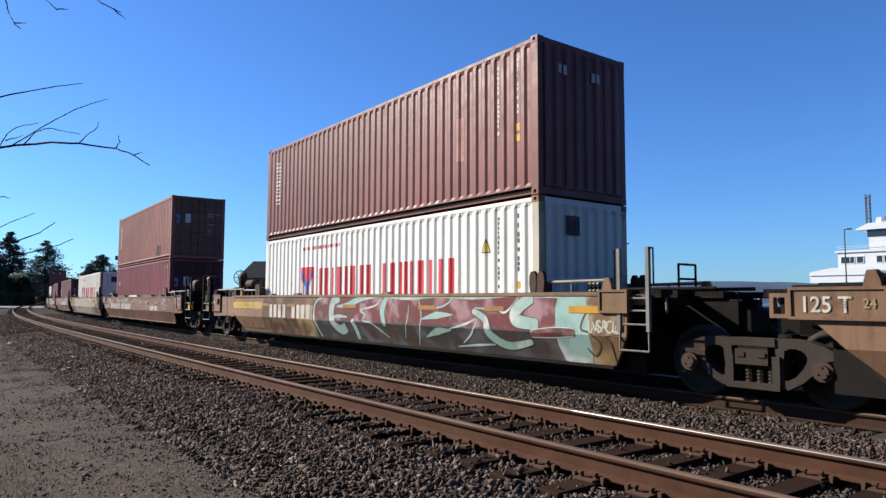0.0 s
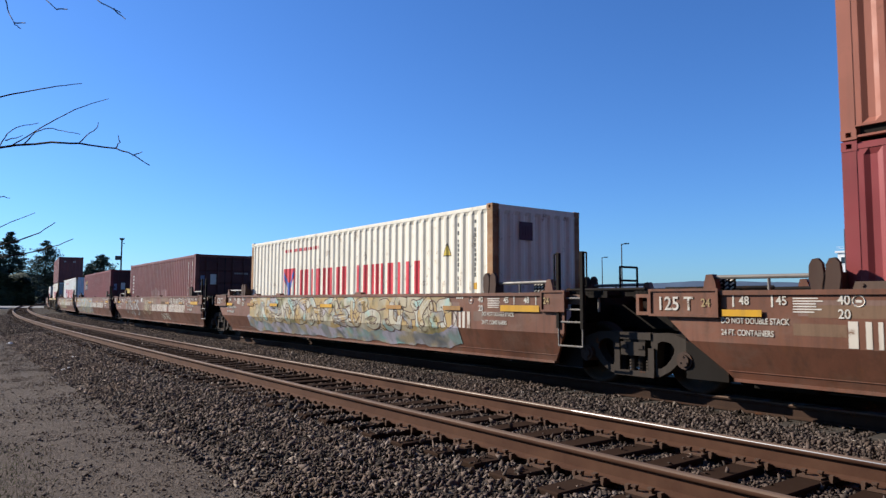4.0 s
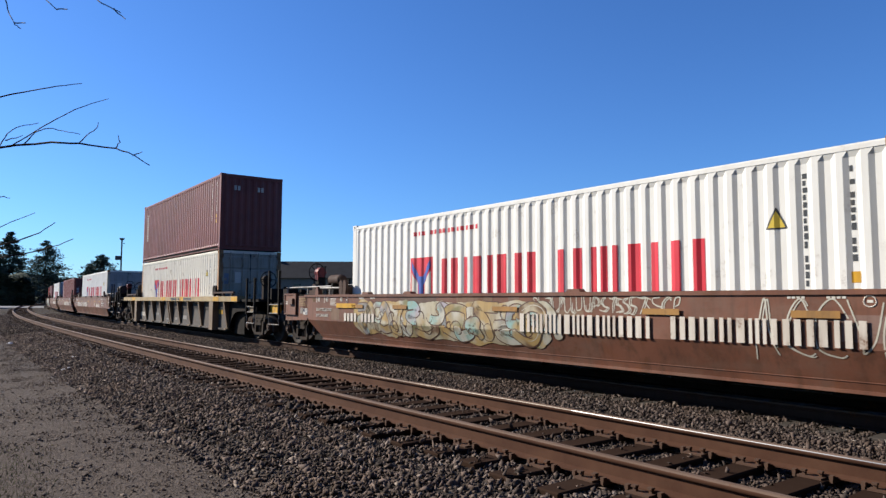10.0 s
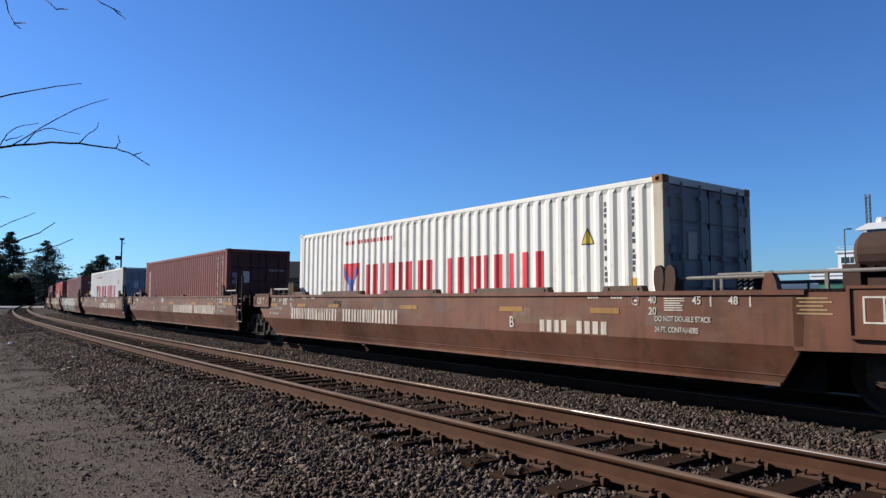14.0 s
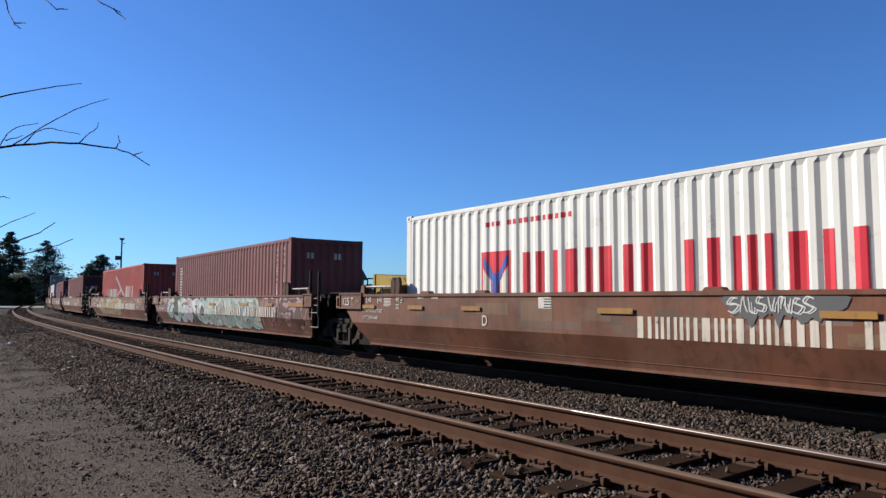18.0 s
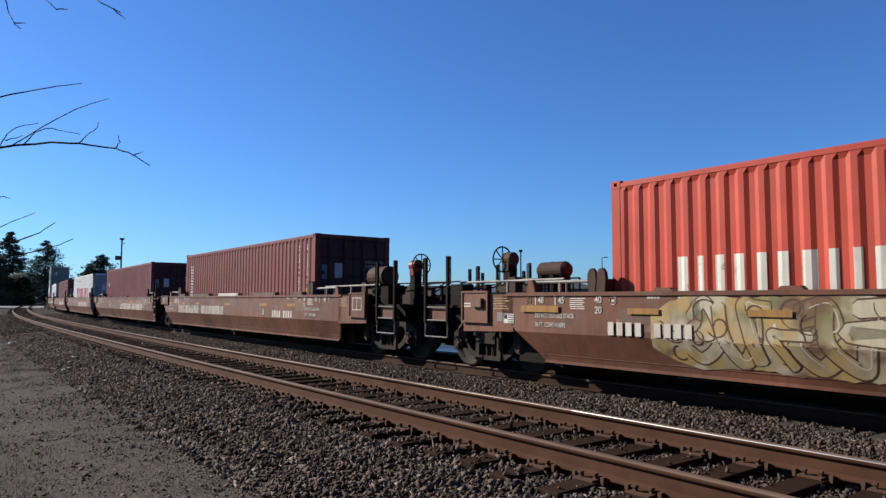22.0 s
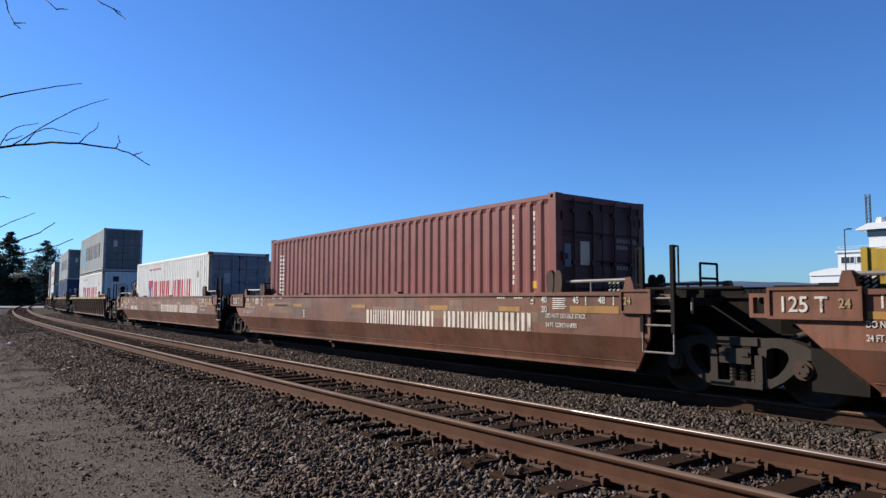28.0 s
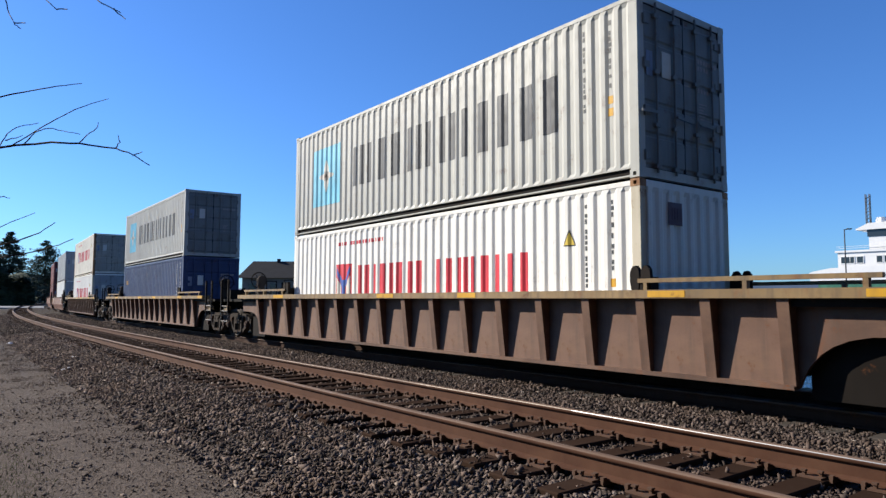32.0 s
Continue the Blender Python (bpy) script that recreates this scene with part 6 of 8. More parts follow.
def scatter(name, label, count, s_rng, o_rng, size, seed, keep=None, lift=0.25, bias=1.0, mat=None):
    """Many small angular stones in one mesh, on the ground."""
    rs = np.random.RandomState(seed)
    s = s_rng[0] + (s_rng[1] - s_rng[0]) * rs.rand(count) ** bias
    o = rs.uniform(o_rng[0], o_rng[1], count)
    if keep is not None:
        k = keep(s, o, rs)
        s, o = s[k], o[k]
    n = len(s)
    x, y, _ = on_line(s, o)
    d = rs.uniform(size[0], size[1], n) * rs.choice([0.7, 1.0, 1.0, 1.25], n)
    z = ground_z(s, o) + bumps(x, y) + d * (lift - 0.15) + rs.uniform(-0.2, 0.5, n) * d * 0.5
    tie = (np.abs((s / TIE_STEP) % 1 - 0.5) * TIE_STEP < 0.115) & (np.abs(o - GAP) < 1.30)
    z = np.where(tie, np.maximum(z, -0.196 + 0.22 * d), z)
    corner = np.array([(1, 0, 0), (0, 1, 0), (-1, 0, 0), (0, -1, 0), (0, 0, 1), (0, 0, -1)], float) * 0.66
    v = corner[None] * rs.uniform(0.6, 1.2, (n, 6, 1)) + rs.uniform(-0.30, 0.30, (n, 6, 3))
    v *= (d[:, None] * rs.uniform(0.55, 1.3, (n, 3)) * np.array([1.25, 1.0, 0.62]))[:, None, :]
    q = rs.normal(size=(n, 4))
    q /= np.linalg.norm(q, axis=1)[:, None]
    w, a, b, c = q.T
    R = np.stack([np.stack([1 - 2 * (b * b + c * c), 2 * (a * b - c * w), 2 * (a * c + b * w)], 1), np.stack([2 * (a * b + c * w), 1 - 2 * (a * a + c * c), 2 * (b * c - a * w)], 1), np.stack([2 * (a * c - b * w), 2 * (b * c + a * w), 1 - 2 * (a * a + b * b)], 1)], 1)
    v = np.einsum("nij,nkj->nki", R, v) + np.stack([x, y, z], 1)[:, None, :]
    tri = np.array([(0, 1, 4), (1, 2, 4), (2, 3, 4), (3, 0, 4), (1, 0, 5), (2, 1, 5), (3, 2, 5), (0, 3, 5)])
    f = (tri[None] + (np.arange(n) * 6)[:, None, None]).reshape(-1)
    me = bpy.data.meshes.new(name)
    me.vertices.add(n * 6)
    me.vertices.foreach_set("co", v.reshape(-1))
    me.loops.add(n * 24)
    me.loops.foreach_set("vertex_index", f)
    me.polygons.add(n * 8)
    me.polygons.foreach_set("loop_start", np.arange(0, n * 24, 3))
    me.polygons.foreach_set("loop_total", np.full(n * 8, 3))
    me.update(calc_edges=True)
    me.materials.append(mat or M_STONE)
    return tagged(new(name, me), label, "gravel", kind="stuff")


def off_sleepers(s, o, rs):
    """Leaves the sleepers' tops and the rails bare but for a few stones."""
    on_tie = (np.abs((s / TIE_STEP) % 1 - 0.5) * TIE_STEP < 0.125) & (np.abs(o - GAP) < 1.30)
    on_rail = np.abs(np.abs(o - GAP) - 0.7525) < 0.10
    outside = np.abs(o - GAP) > 0.95
    far_tie = (np.abs((s / TIE_STEP) % 1 - 0.5) * TIE_STEP < 0.12) & (np.abs(o) < 1.30)
    bare = np.where(outside, 0.62 + 0.3 * np.sin(s * 0.9), 0.975)
    return ~(on_tie & (rs.rand(len(s)) < bare)) & ~on_rail & ~(far_tie & (rs.rand(len(s)) < 0.85))


scatter("ballast", "loose grey crushed stone beside the near track", 60000, (11.5, -22), (5.30, 7.45), (0.022, 0.052), 5, off_sleepers)
scatter("ballast", "dark crushed stone between the sleepers of the near track", 52000, (11.5, -22), (3.45, 5.35), (0.020, 0.046), 10, off_sleepers, mat=M_DARKSTONE)
scatter("ballast", "crushed stone between the two tracks, darkened for the train's shade", 73000, (11.5, -22), (0.85, 3.5), (0.022, 0.050), 9, off_sleepers, mat=M_DARKSTONE)
scatter("ballast", "dark crushed stone along the farther line", 30000, (-22, -62), (0.85, 7.3), (0.04, 0.075), 6, off_sleepers, mat=M_DARKSTONE)
scatter("pebbles", "small grey pebbles strewn over the gravel road", 60000, (8, -24), (7.1, 11.5), (0.005, 0.015), 7, None, 0.12, mat=M_PEBBLE)
scatter("pebbles", "stray ballast stones at the edge of the road", 36000, (8, -30), (7.1, 9.2), (0.009, 0.032), 8, lambda s, o, rs: rs.rand(len(s)) ** 1.2 > (o - 7.1 - 0.35 * np.sin(s * 0.55)) / 2.0, 0.15, mat=M_PEBBLE)


def rail_material():
    m, n, l, b = node_material("rusty_rail")
    vec = mapped(n, l, (1, 1, 1))
    a = noise_node(n, l, vec, 2.2, 6.0, 0.65)
    f = noise_node(n, l, vec, 50.0, 4.0)
    col = mix(n, l, ramp(n, l, a, 0.35, 0.65), (0.068, 0.029, 0.018), (0.106, 0.050, 0.030))
    col = mix(n, l, ramp(n, l, f, 0.4, 0.7, 0.0, 0.5), col, (0.085, 0.046, 0.028))
    based(n, l, b, col)
    b.inputs["Roughness"].default_value = 0.85
    b.inputs["Specular IOR Level"].default_value = 0.1
    bumped(n, l, b, f, 0.3, 0.002)
    return m


M_RAIL = rail_material()
M_HEAD = paint("worn_rail_head", (0.155, 0.100, 0.072), 0.7, 0.3, 0.2, metal=0.0, spec=0.10)
# polished metal in two strengths, to lay the sun's glint on one stretch
M_SHINE = plain("polished_glint_head", (0.30, 0.29, 0.28), 0.42, 1.0, 8.0, 0.08, 0.0)
M_HALFSHINE = plain("half_polished_glint_head", (0.10, 0.086, 0.074), 0.5, 1.0, 8.0, 0.15, 0.0)
# far track's rail: brown darkened to hold the train's shade
M_SHADERAIL = paint("shade_brown_rail", (0.052, 0.030, 0.021), 0.8, 0.5, 0.2, dirt_rgb=(0.03, 0.02, 0.016), spec=0.05)
M_RUBBED = plain("rubbed_rail_edge", (0.085, 0.068, 0.056), 0.55, 0.8, 8.0, 0.2, 0.0)
M_TIE = paint("creosoted_wood", (0.036, 0.020, 0.013), 0.95, 0.5, 0.0, dirt_rgb=(0.045, 0.030, 0.022), spec=0.02)
M_OLDTIE = paint("weathered_grey_wood", (0.064, 0.055, 0.048), 0.9, 0.4, 0.0, dirt_rgb=(0.05, 0.045, 0.04), spec=0.05)
M_PLATE = paint("rusty_tie_plate", (0.085, 0.045, 0.028), 0.8, 0.5, 0.3)
M_LEAF = plain("dry_leaf", (0.055, 0.032, 0.018), 0.9, 0, 30, 0.4)

RAIL_SHAPE = [(-0.07, 0.0), (0.07, 0.0), (0.07, 0.012), (0.014, 0.032), (0.010, 0.128), (0.035, 0.140), (0.036, 0.170), (0.028, 0.178), (0.016, 0.180), (-0.016, 0.180), (-0.026, 0.1785), (-0.033, 0.174), (-0.0362, 0.166), (-0.0362, 0.140), (-0.010, 0.128), (-0.014, 0.032), (-0.07, 0.012)]


def rail_mesh(bm, off, top, s0, s1, step, polished=False):
    rows = []
    s_of = {}
    s = s0
    while s >= s1:
        row = []
        for u, h in RAIL_SHAPE:
            x, y, _ = on_line(s, off - u)
            row.append(bm.verts.new((float(x), float(y), top - 0.18 + h)))
        rows.append(row)
        s_of[id(row)] = s
        s -= step if s > -40 else step * 3
    n = len(RAIL_SHAPE)
    for a, b in zip(rows, rows[1:]):
        for i in range(n):
            f = bm.faces.new((a[i], a[(i + 1) % n], b[(i + 1) % n], b[i]))
            f.material_index = 1 if i in (6, 7, 8, 9, 10, 11) else 0
            # glint placed by hand: brighter metal on the rubbed edge between fixed s
            if polished and -6.0 < s_of[id(a)] < 16.0 and i == 11:
                f.material_index = 2 if 7.6 < s_of[id(a)] < 11.8 else 4 if 4.6 < s_of[id(a)] < 13.5 else 3
            f.smooth = i in (7, 8, 9, 10, 11, 12)
    bm.faces.new(rows[0])
    bm.faces.new(rows[-1][::-1])


def build_track(name, label, centre, top, near):
    th = thing(name, label, "railway track", kind="structure")
    for k in (-1, 1):
        bm = bmesh.new()
        rail_mesh(bm, centre + k * 0.7525, top, 40, -300, 0.5, near and k < 0)
        part("rail", bm, [M_RAIL if near else M_SHADERAIL, M_HEAD, M_SHINE, M_RUBBED, M_HALFSHINE], th, "rust brown rail with a worn head")
    def tie(bm):
        w, t = 0.115, 0.17
        for a, b in (((-w, -1.30), (w, 1.30)),):
            box(bm, a[0], b[0], a[1], b[1], -t, 0.0)
        bmesh.ops.bevel(bm, geom=bm.edges[:], offset=0.012, segments=1, affect="EDGES")
    def plate(bm):
        box(bm, -0.095, 0.095, -0.17, 0.17, 0.0, 0.016)
        for x, y in ((-0.06, 0.085), (0.06, -0.085), (0.055, 0.095), (-0.055, -0.12)):
            box(bm, x - 0.012, x + 0.012, y - 0.016, y + 0.016, 0.016, 0.052)
            box(bm, x - 0.02, x + 0.02, y - 0.03, y + 0.012, 0.045, 0.06)
    def anchor(bm):
        box(bm, -0.012, 0.012, -0.115, 0.105, -0.035, -0.004)
        box(bm, -0.016, 0.016, 0.070, 0.105, -0.004, 0.030)
        box(bm, -0.016, 0.016, -0.115, -0.072, -0.004, 0.026)
    rnd = random.Random(4)
    if near:
        k = int(12 / TIE_STEP)
        while k * TIE_STEP > -62:
            s = (k + 0.5) * TIE_STEP
            m = line_pose(s, centre, top - 0.196) @ pose(rnd.uniform(-0.02, 0.02), rnd.uniform(-0.06, 0.06), rnd.uniform(-0.008, 0.004), 0, 0, rnd.uniform(-1.2, 1.2))
            o = piece("sleeper", "sleeper", tie, M_TIE, th)
            o.matrix_basis = m
            if s > -42:
                for q in (-1, 1):
                    p = piece("tie_plate", "tie_plate", plate, M_PLATE, th)
                    p.matrix_basis = line_pose(s, centre + q * 0.7525, top - 0.196)
                    if s > -26:
                        for e in (-1, 1):
                            an = piece("rail_anchor", "rail_anchor", anchor, M_PLATE, th)
                            an.matrix_basis = line_pose(s + e * 0.145, centre + q * 0.7525, top - 0.18)
            k -= 1
    else:
        k = int(12 / TIE_STEP)
        while k * TIE_STEP > -20:
            o = piece("sleeper", "sleeper", tie, M_OLDTIE, th)
            o.matrix_basis = line_pose((k + 0.5) * TIE_STEP, centre, top - 0.196) @ pose(0, rnd.uniform(-0.06, 0.06), rnd.uniform(-0.004, 0.012), 0, 0, rnd.uniform(-1.2, 1.2))
            k -= 1
    bm = bmesh.new()
    s = (k + 0.5) * TIE_STEP
    while s > -150:
        x, y, a = on_line(s, centre)
        m = line_pose(s, centre, top - 0.196)
        c = [m @ Vector(v) for v in ((-0.11, -1.3, -0.15), (0.11, -1.3, -0.15), (0.11, 1.3, -0.15), (-0.11, 1.3, -0.15), (-0.11, -1.3, 0), (0.11, -1.3, 0), (0.11, 1.3, 0), (-0.11, 1.3, 0))]
        v = [bm.verts.new(q) for q in c]
        for f in ((3, 2, 1, 0), (4, 5, 6, 7), (0, 1, 5, 4), (1, 2, 6, 5), (2, 3, 7, 6), (3, 0, 4, 7)):
            bm.faces.new([v[i] for i in f])
        s -= TIE_STEP
    tagged(part("sleeper_row", bm, M_TIE, th), kind="stuff")
    return th


build_track("near_track", "empty track with rust brown rails on dark wooden sleepers", GAP, 0.0, True)
build_track("far_track", "track that the freight train runs on", 0.0, RAIL_FAR, False)

# ---- the train ----
def spray(name, rgb):
    m = paint("spray_" + name, rgb, 0.5, 0.30, 0.10, dirt_rgb=(0.12, 0.08, 0.06), fade=0.12)
    m["rgb"] = rgb
    return m


INK = {k: spray(k, v) for k, v in {
    "black": (0.018, 0.015, 0.014), "maroon": (0.17, 0.035, 0.035), "teal": (0.26, 0.44, 0.39), "mint": (0.36, 0.52, 0.46), "white": (0.70, 0.69, 0.66),
    "tan": (0.46, 0.31, 0.12), "gold": (0.60, 0.40, 0.09), "cream": (0.52, 0.46, 0.33), "grey": (0.24, 0.24, 0.235), "slate": (0.13, 0.135, 0.14),
    "olive": (0.20, 0.19, 0.08), "sand": (0.40, 0.33, 0.21), "lilac": (0.42, 0.39, 0.45), "green": (0.20, 0.33, 0.22), "petrol": (0.07, 0.24, 0.28),
    "pink": (0.42, 0.24, 0.26), "umber": (0.10, 0.05, 0.035), "coal": (0.060, 0.052, 0.048), "pale": (0.56, 0.53, 0.44), "ochre": (0.25, 0.150, 0.072), "rust": (0.165, 0.088, 0.048), "silver": (0.36, 0.40, 0.39)}.items()}


def mural(name, *names):
    """Sprayed colours that fade softly into one another, with grime over them."""
    m, n, l, b = node_material("mural_" + name)
    shades = {k: tuple(INK[k]["rgb"]) for k in names}
    col = shades[names[0]]
    for i, k in enumerate(names[1:]):
        q = 0.62 + 0.31 * i
        cloud = noise_node(n, l, mapped(n, l, (q, 1.0, q * 1.25)), 1.5, 2.5, 0.45)
        col = mix(n, l, ramp(n, l, cloud, 0.47, 0.60, 0.0, 0.92), col, shades[k])
    grime = noise_node(n, l, mapped(n, l, (4.0, 4.0, 0.7)), 1.7, 6.0, 0.65)
    col = mix(n, l, ramp(n, l, grime, 0.50, 0.75, 0.0, 0.45), col, (0.12, 0.085, 0.06))
    fine = noise_node(n, l, mapped(n, l, (1, 1, 1)), 26.0, 5.0, 0.7)
    col = mix(n, l, ramp(n, l, fine, 0.60, 0.72, 0.0, 0.35), col, (0.16, 0.10, 0.07))
    based(n, l, b, col)
    b.inputs["Roughness"].default_value = 0.6
    b.inputs["Specular IOR Level"].default_value = 0.2
    INK[name] = m
    return m


def tones(*names):
    return [INK[k] for k in names]


mural("mix_sand", "sand", "lilac", "teal", "tan", "grey")
mural("mix_cream", "cream", "grey", "sand", "mint", "pale")
mural("mix_dusk", "grey", "teal", "slate", "sand", "lilac")
mural("mix_lime", "sand", "pale", "olive", "cream", "tan")
mural("mix_maroon", "maroon", "umber", "maroon", "pink", "maroon")
mural("mix_mint", "mint", "teal", "white", "mint")
mural("mix_silver", "silver", "white", "lilac", "grey", "mint")
mural("mix_lilac", "lilac", "silver", "pink", "white", "lilac")
mural("mix_green", "mint", "green", "sand", "silver", "teal", "pale")
mural("mix_olive", "sand", "olive", "rust", "cream", "tan")
mural("mix_slate", "coal", "umber", "slate", "coal")
mural("mix_gold", "gold", "ochre", "tan", "gold")
mural("mix_rust", "rust", "umber", "rust", "ochre", "umber")
mural("mix_tan", "ochre", "cream", "tan", "sand", "rust")


G_MAROON = tones("mix_maroon", "umber", "white", "mix_mint")
G_GOLD = tones("mix_gold", "umber", "pale", "mix_gold")
G_RUST = tones("mix_rust", "umber", "pale", "mix_rust")
G_BUBBLE = tones("slate", "white", "white", "slate", "petrol", "slate")
G_SLATE = tones("mix_slate", "umber", "pale", "slate", "grey")
G_TAN = tones("mix_tan", "umber", "pale", "mix_tan", "cream", "mix_tan")
G_MINT = tones("mix_mint", "umber", "white", "mix_mint")
G_SAND = tones("mix_sand", "umber", "white", "mix_cream", "mix_dusk", "mix_sand")
G_DUSK = tones("mix_dusk", "umber", "pale", "mix_dusk", "mix_sand")
G_LIME = tones("mix_lime", "umber", "pale", "mix_lime", "mix_sand", "mix_cream")
G_LILAC = tones("mix_slate", "white", "white", "mix_silver", "mix_lilac", "mix_silver")
G_GREEN = tones("mix_green", "slate", "pale", "mix_green", "mix_silver", "mix_green")
G_PINK = tones("pink", "umber", "pink", "pink", "umber", "lilac")
G_OLIVE = tones("mix_olive", "umber", "pale", "mix_olive", "mix_lime", "mix_olive")
G_CAMO = tones("mix_lime", "umber", "pale", "mix_sand", "mix_olive", "mix_cream")
T_WHITE, T_TAN = INK["pale"], INK["sand"]
MOVERS = []          # (thing, s of its middle at the start, half wheelbase, pose on its car)
BOGIES = []          # (thing, s at the start)
FLOOR = 0.29
LETTER_AT = -3.50


def load(s, *boxes):
    """Containers, lowest first, on the car whose middle is at s."""
    z = FLOOR
    for b in boxes:
        MOVERS.append((b, s, 9.15, pose(0, 0, z)))
        z += BH + 0.018


def smooth(front_at, label, front, rear, joint=9.22, **kw):
    s = front_at - BL / 2
    car = build_smooth_car(label, front, rear, **kw)
    MOVERS.append((car, s, 9.15, Matrix()))
    if front == "joint":
        BOGIES.append((build_bogie(s, "shared cast steel bogie under the joint of two cars"), s + joint))
    else:
        BOGIES.append((build_bogie(s, "cast steel bogie under the end of a car"), s + 9.75))
    if rear == "coupler":
        BOGIES.append((build_bogie(s, "cast steel bogie under the end of a car"), s - 9.15 - kw.get("rear_reach", 0.0)))
    return s


def ribbed(front_at, label, half, mat, long_type, seed):
    s = front_at - BL / 2
    car = build_ribbed_car(label, half, mat, long_type, seed)
    MOVERS.append((car, s, 10.0, Matrix()))
    for e in (-1, 1):
        BOGIES.append((build_bogie(s, "cast steel bogie under the end of a ribbed car"), s + e * (half - 1.15)))
    return s


WHITE_LABEL = "white corrugated forty-foot container with red name strokes"
BROWN = "red-brown smooth-sided well car"
smooth(20.45, BROWN + ", empty end over its bogie", "joint", "joint", mat=M_OLDBROWN, seed=1)
s = smooth(1.34, "old brown well car under a long teal and maroon graffiti", "joint", "coupler", joint=9.85, mat=M_OCHRECAR, rear_reach=0.65, seed=2, signs=False, numbers_at=-5.0, number_step=0.315, name_y=-1.515, graffiti=[(G_GOLD, -8.1, -5.2, 1.04, 1.26, 43, 'ground'), (G_RUST, -5.6, -2.0, 0.24, 1.46, 44, 'ground'), (G_TAN, -3.1, -1.9, 0.20, 1.20, 47, 'ground'), (G_SLATE, -2.1, 7.3, 0.16, 0.98, 3, 'ground'), (G_TAN, 7.0, 7.85, 0.20, 0.85, 2, 'ground'), (G_TAN, 7.0, 8.12, 0.80, 1.46, 49, 'ground'), (G_MAROON, -2.08, 7.2, 0.80, 1.48, 1, 'swoops'), (G_MINT, 6.75, 7.45, 0.30, 1.46, 35, 'ground'), (INK['umber'], 7.3, 7.5, 0.42, 1.15, 36, 0.035, 0.004), (T_WHITE, 7.45, 8.0, 0.84, 1.02, 32, 0.03, 0.004), (T_TAN, -4.2, -2.0, 1.15, 1.36, 33, 0.03)])
load(s, build_container("white", WHITE_LABEL + " in the well", False, "ym", 1), build_container("maroon", "maroon corrugated container stacked on a white one", False, "tr", 2))
s = smooth(-22.17, BROWN + " with a hand brake at its end", "coupler", "joint", seed=3, name_at="rear", letter="B", numbers_at=3.85, graffiti=[(T_WHITE, -4.2, -1.2, 1.14, 1.38, 31)])
load(s, build_container("cherry", "dark red corrugated container in the well", True, "sg", 3), build_container("orange", "faded orange-brown container stacked on a red one", True, "tr", 4))
s = smooth(-40.55, BROWN + " under tan and yellowish graffiti", "joint", "joint", seed=5, name_at="mid", graffiti=[(G_DUSK, -5.6, 5.4, 0.34, 0.95, 4, 'ground'), (G_LIME, -5.4, 5.2, 0.62, 1.46, 5, 'mural')])
load(s, build_container("cream", WHITE_LABEL + ", a little rusty", False, "ym", 5))
s = smooth(-58.94, BROWN + " with scribbled tags", "joint", "joint", seed=6, name_at="mid", letter="D", letter_at=-3.15, sticker_at=-1.98, graffiti=[(INK['silver'], -5.4, -2.6, 0.52, 1.28, 6, 0.06), (T_TAN, -1.6, 0.4, 0.62, 1.30, 7, 0.04), (T_TAN, -1.2, 0.0, 0.8, 1.2, 9, 0.05), (T_WHITE, 1.9, 3.2, 0.44, 0.72, 8), (T_WHITE, 3.4, 5.6, 1.15, 1.36, 17)], yellow_box=True)
load(s, build_container("maroon", "dented maroon container with doors darkened as in shade", True, "tx", 6))
s = smooth(-77.25, BROWN + " half covered in cream and grey graffiti", "joint", "joint", seed=7, name_at="mid", graffiti=[(G_SAND, -6.4, 0.8, 0.33, 1.46, 8, 'mural'), (G_DUSK, -7.2, -5.4, 0.36, 0.95, 81, 'mural'), (T_WHITE, -7.7, -5.6, 0.45, 0.85, 35, 0.02), (T_WHITE, -7.5, -6.2, 1.22, 1.40, 39, 0.022)], name_y=-1.526)
load(s, build_container("red", "red corrugated container with a dark logo plate", True, "bc", 7))
s = smooth(-95.42, BROWN + " with graffiti under the name", "joint", "coupler", seed=8, name_at="mid", letter="A", letter_at=LETTER_AT, numbers_at=-5.95, name_y=-1.523, graffiti=[(G_CAMO, -5.5, 1.0, 0.50, 1.30, 9, 'mural'), (T_WHITE, 4.4, 6.6, 0.60, 1.36, 10, 0.022), (T_WHITE, 0.6, 3.4, 1.13, 1.38, 18, 0.02)])
load(s, build_container("white", WHITE_LABEL, False, "ym", 8))
s = ribbed(-117.75, "grimy ribbed well car with a faded yellow top chord", 11.1, M_RIBGREY, False, 9)
load(s, build_container("cream", "rust-streaked cream container with red name strokes", True, "ym", 9), build_container("brown", "brown corrugated container stacked on a cream one", False, "tr", 10))
s = smooth(-140.12, BROWN + " with a red hand brake", "coupler", "joint", seed=10, name_at="rear", letter="B", numbers_at=3.85)
load(s, build_container("white", WHITE_LABEL + " and doors greyed as in shade", True, "ym", 11))
s = smooth(-158.5, BROWN + " with white lettering", "joint", "joint", seed=11, name_at="mid", letter="C", letter_at=-3.1, sticker_at=-1.7)
load(s, build_container("oxide", "red-brown corrugated container with doors darkened as in shade", True, "tr", 12))
s = smooth(-176.6, BROWN + " with a yellow box at its end", "joint", "joint", seed=12, name_at="mid", yellow_box=True, letter="D", letter_at=-3.17, sticker_at=-1.70, graffiti=[(G_BUBBLE, 1.6, 2.85, 1.2, 1.40, 51, "blotch"), (INK["white"], 1.7, 2.75, 1.18, 1.38, 52, 0.02, 0.006)])
load(s, build_container("white", WHITE_LABEL + ", rusty at the edges", True, "ym", 13))
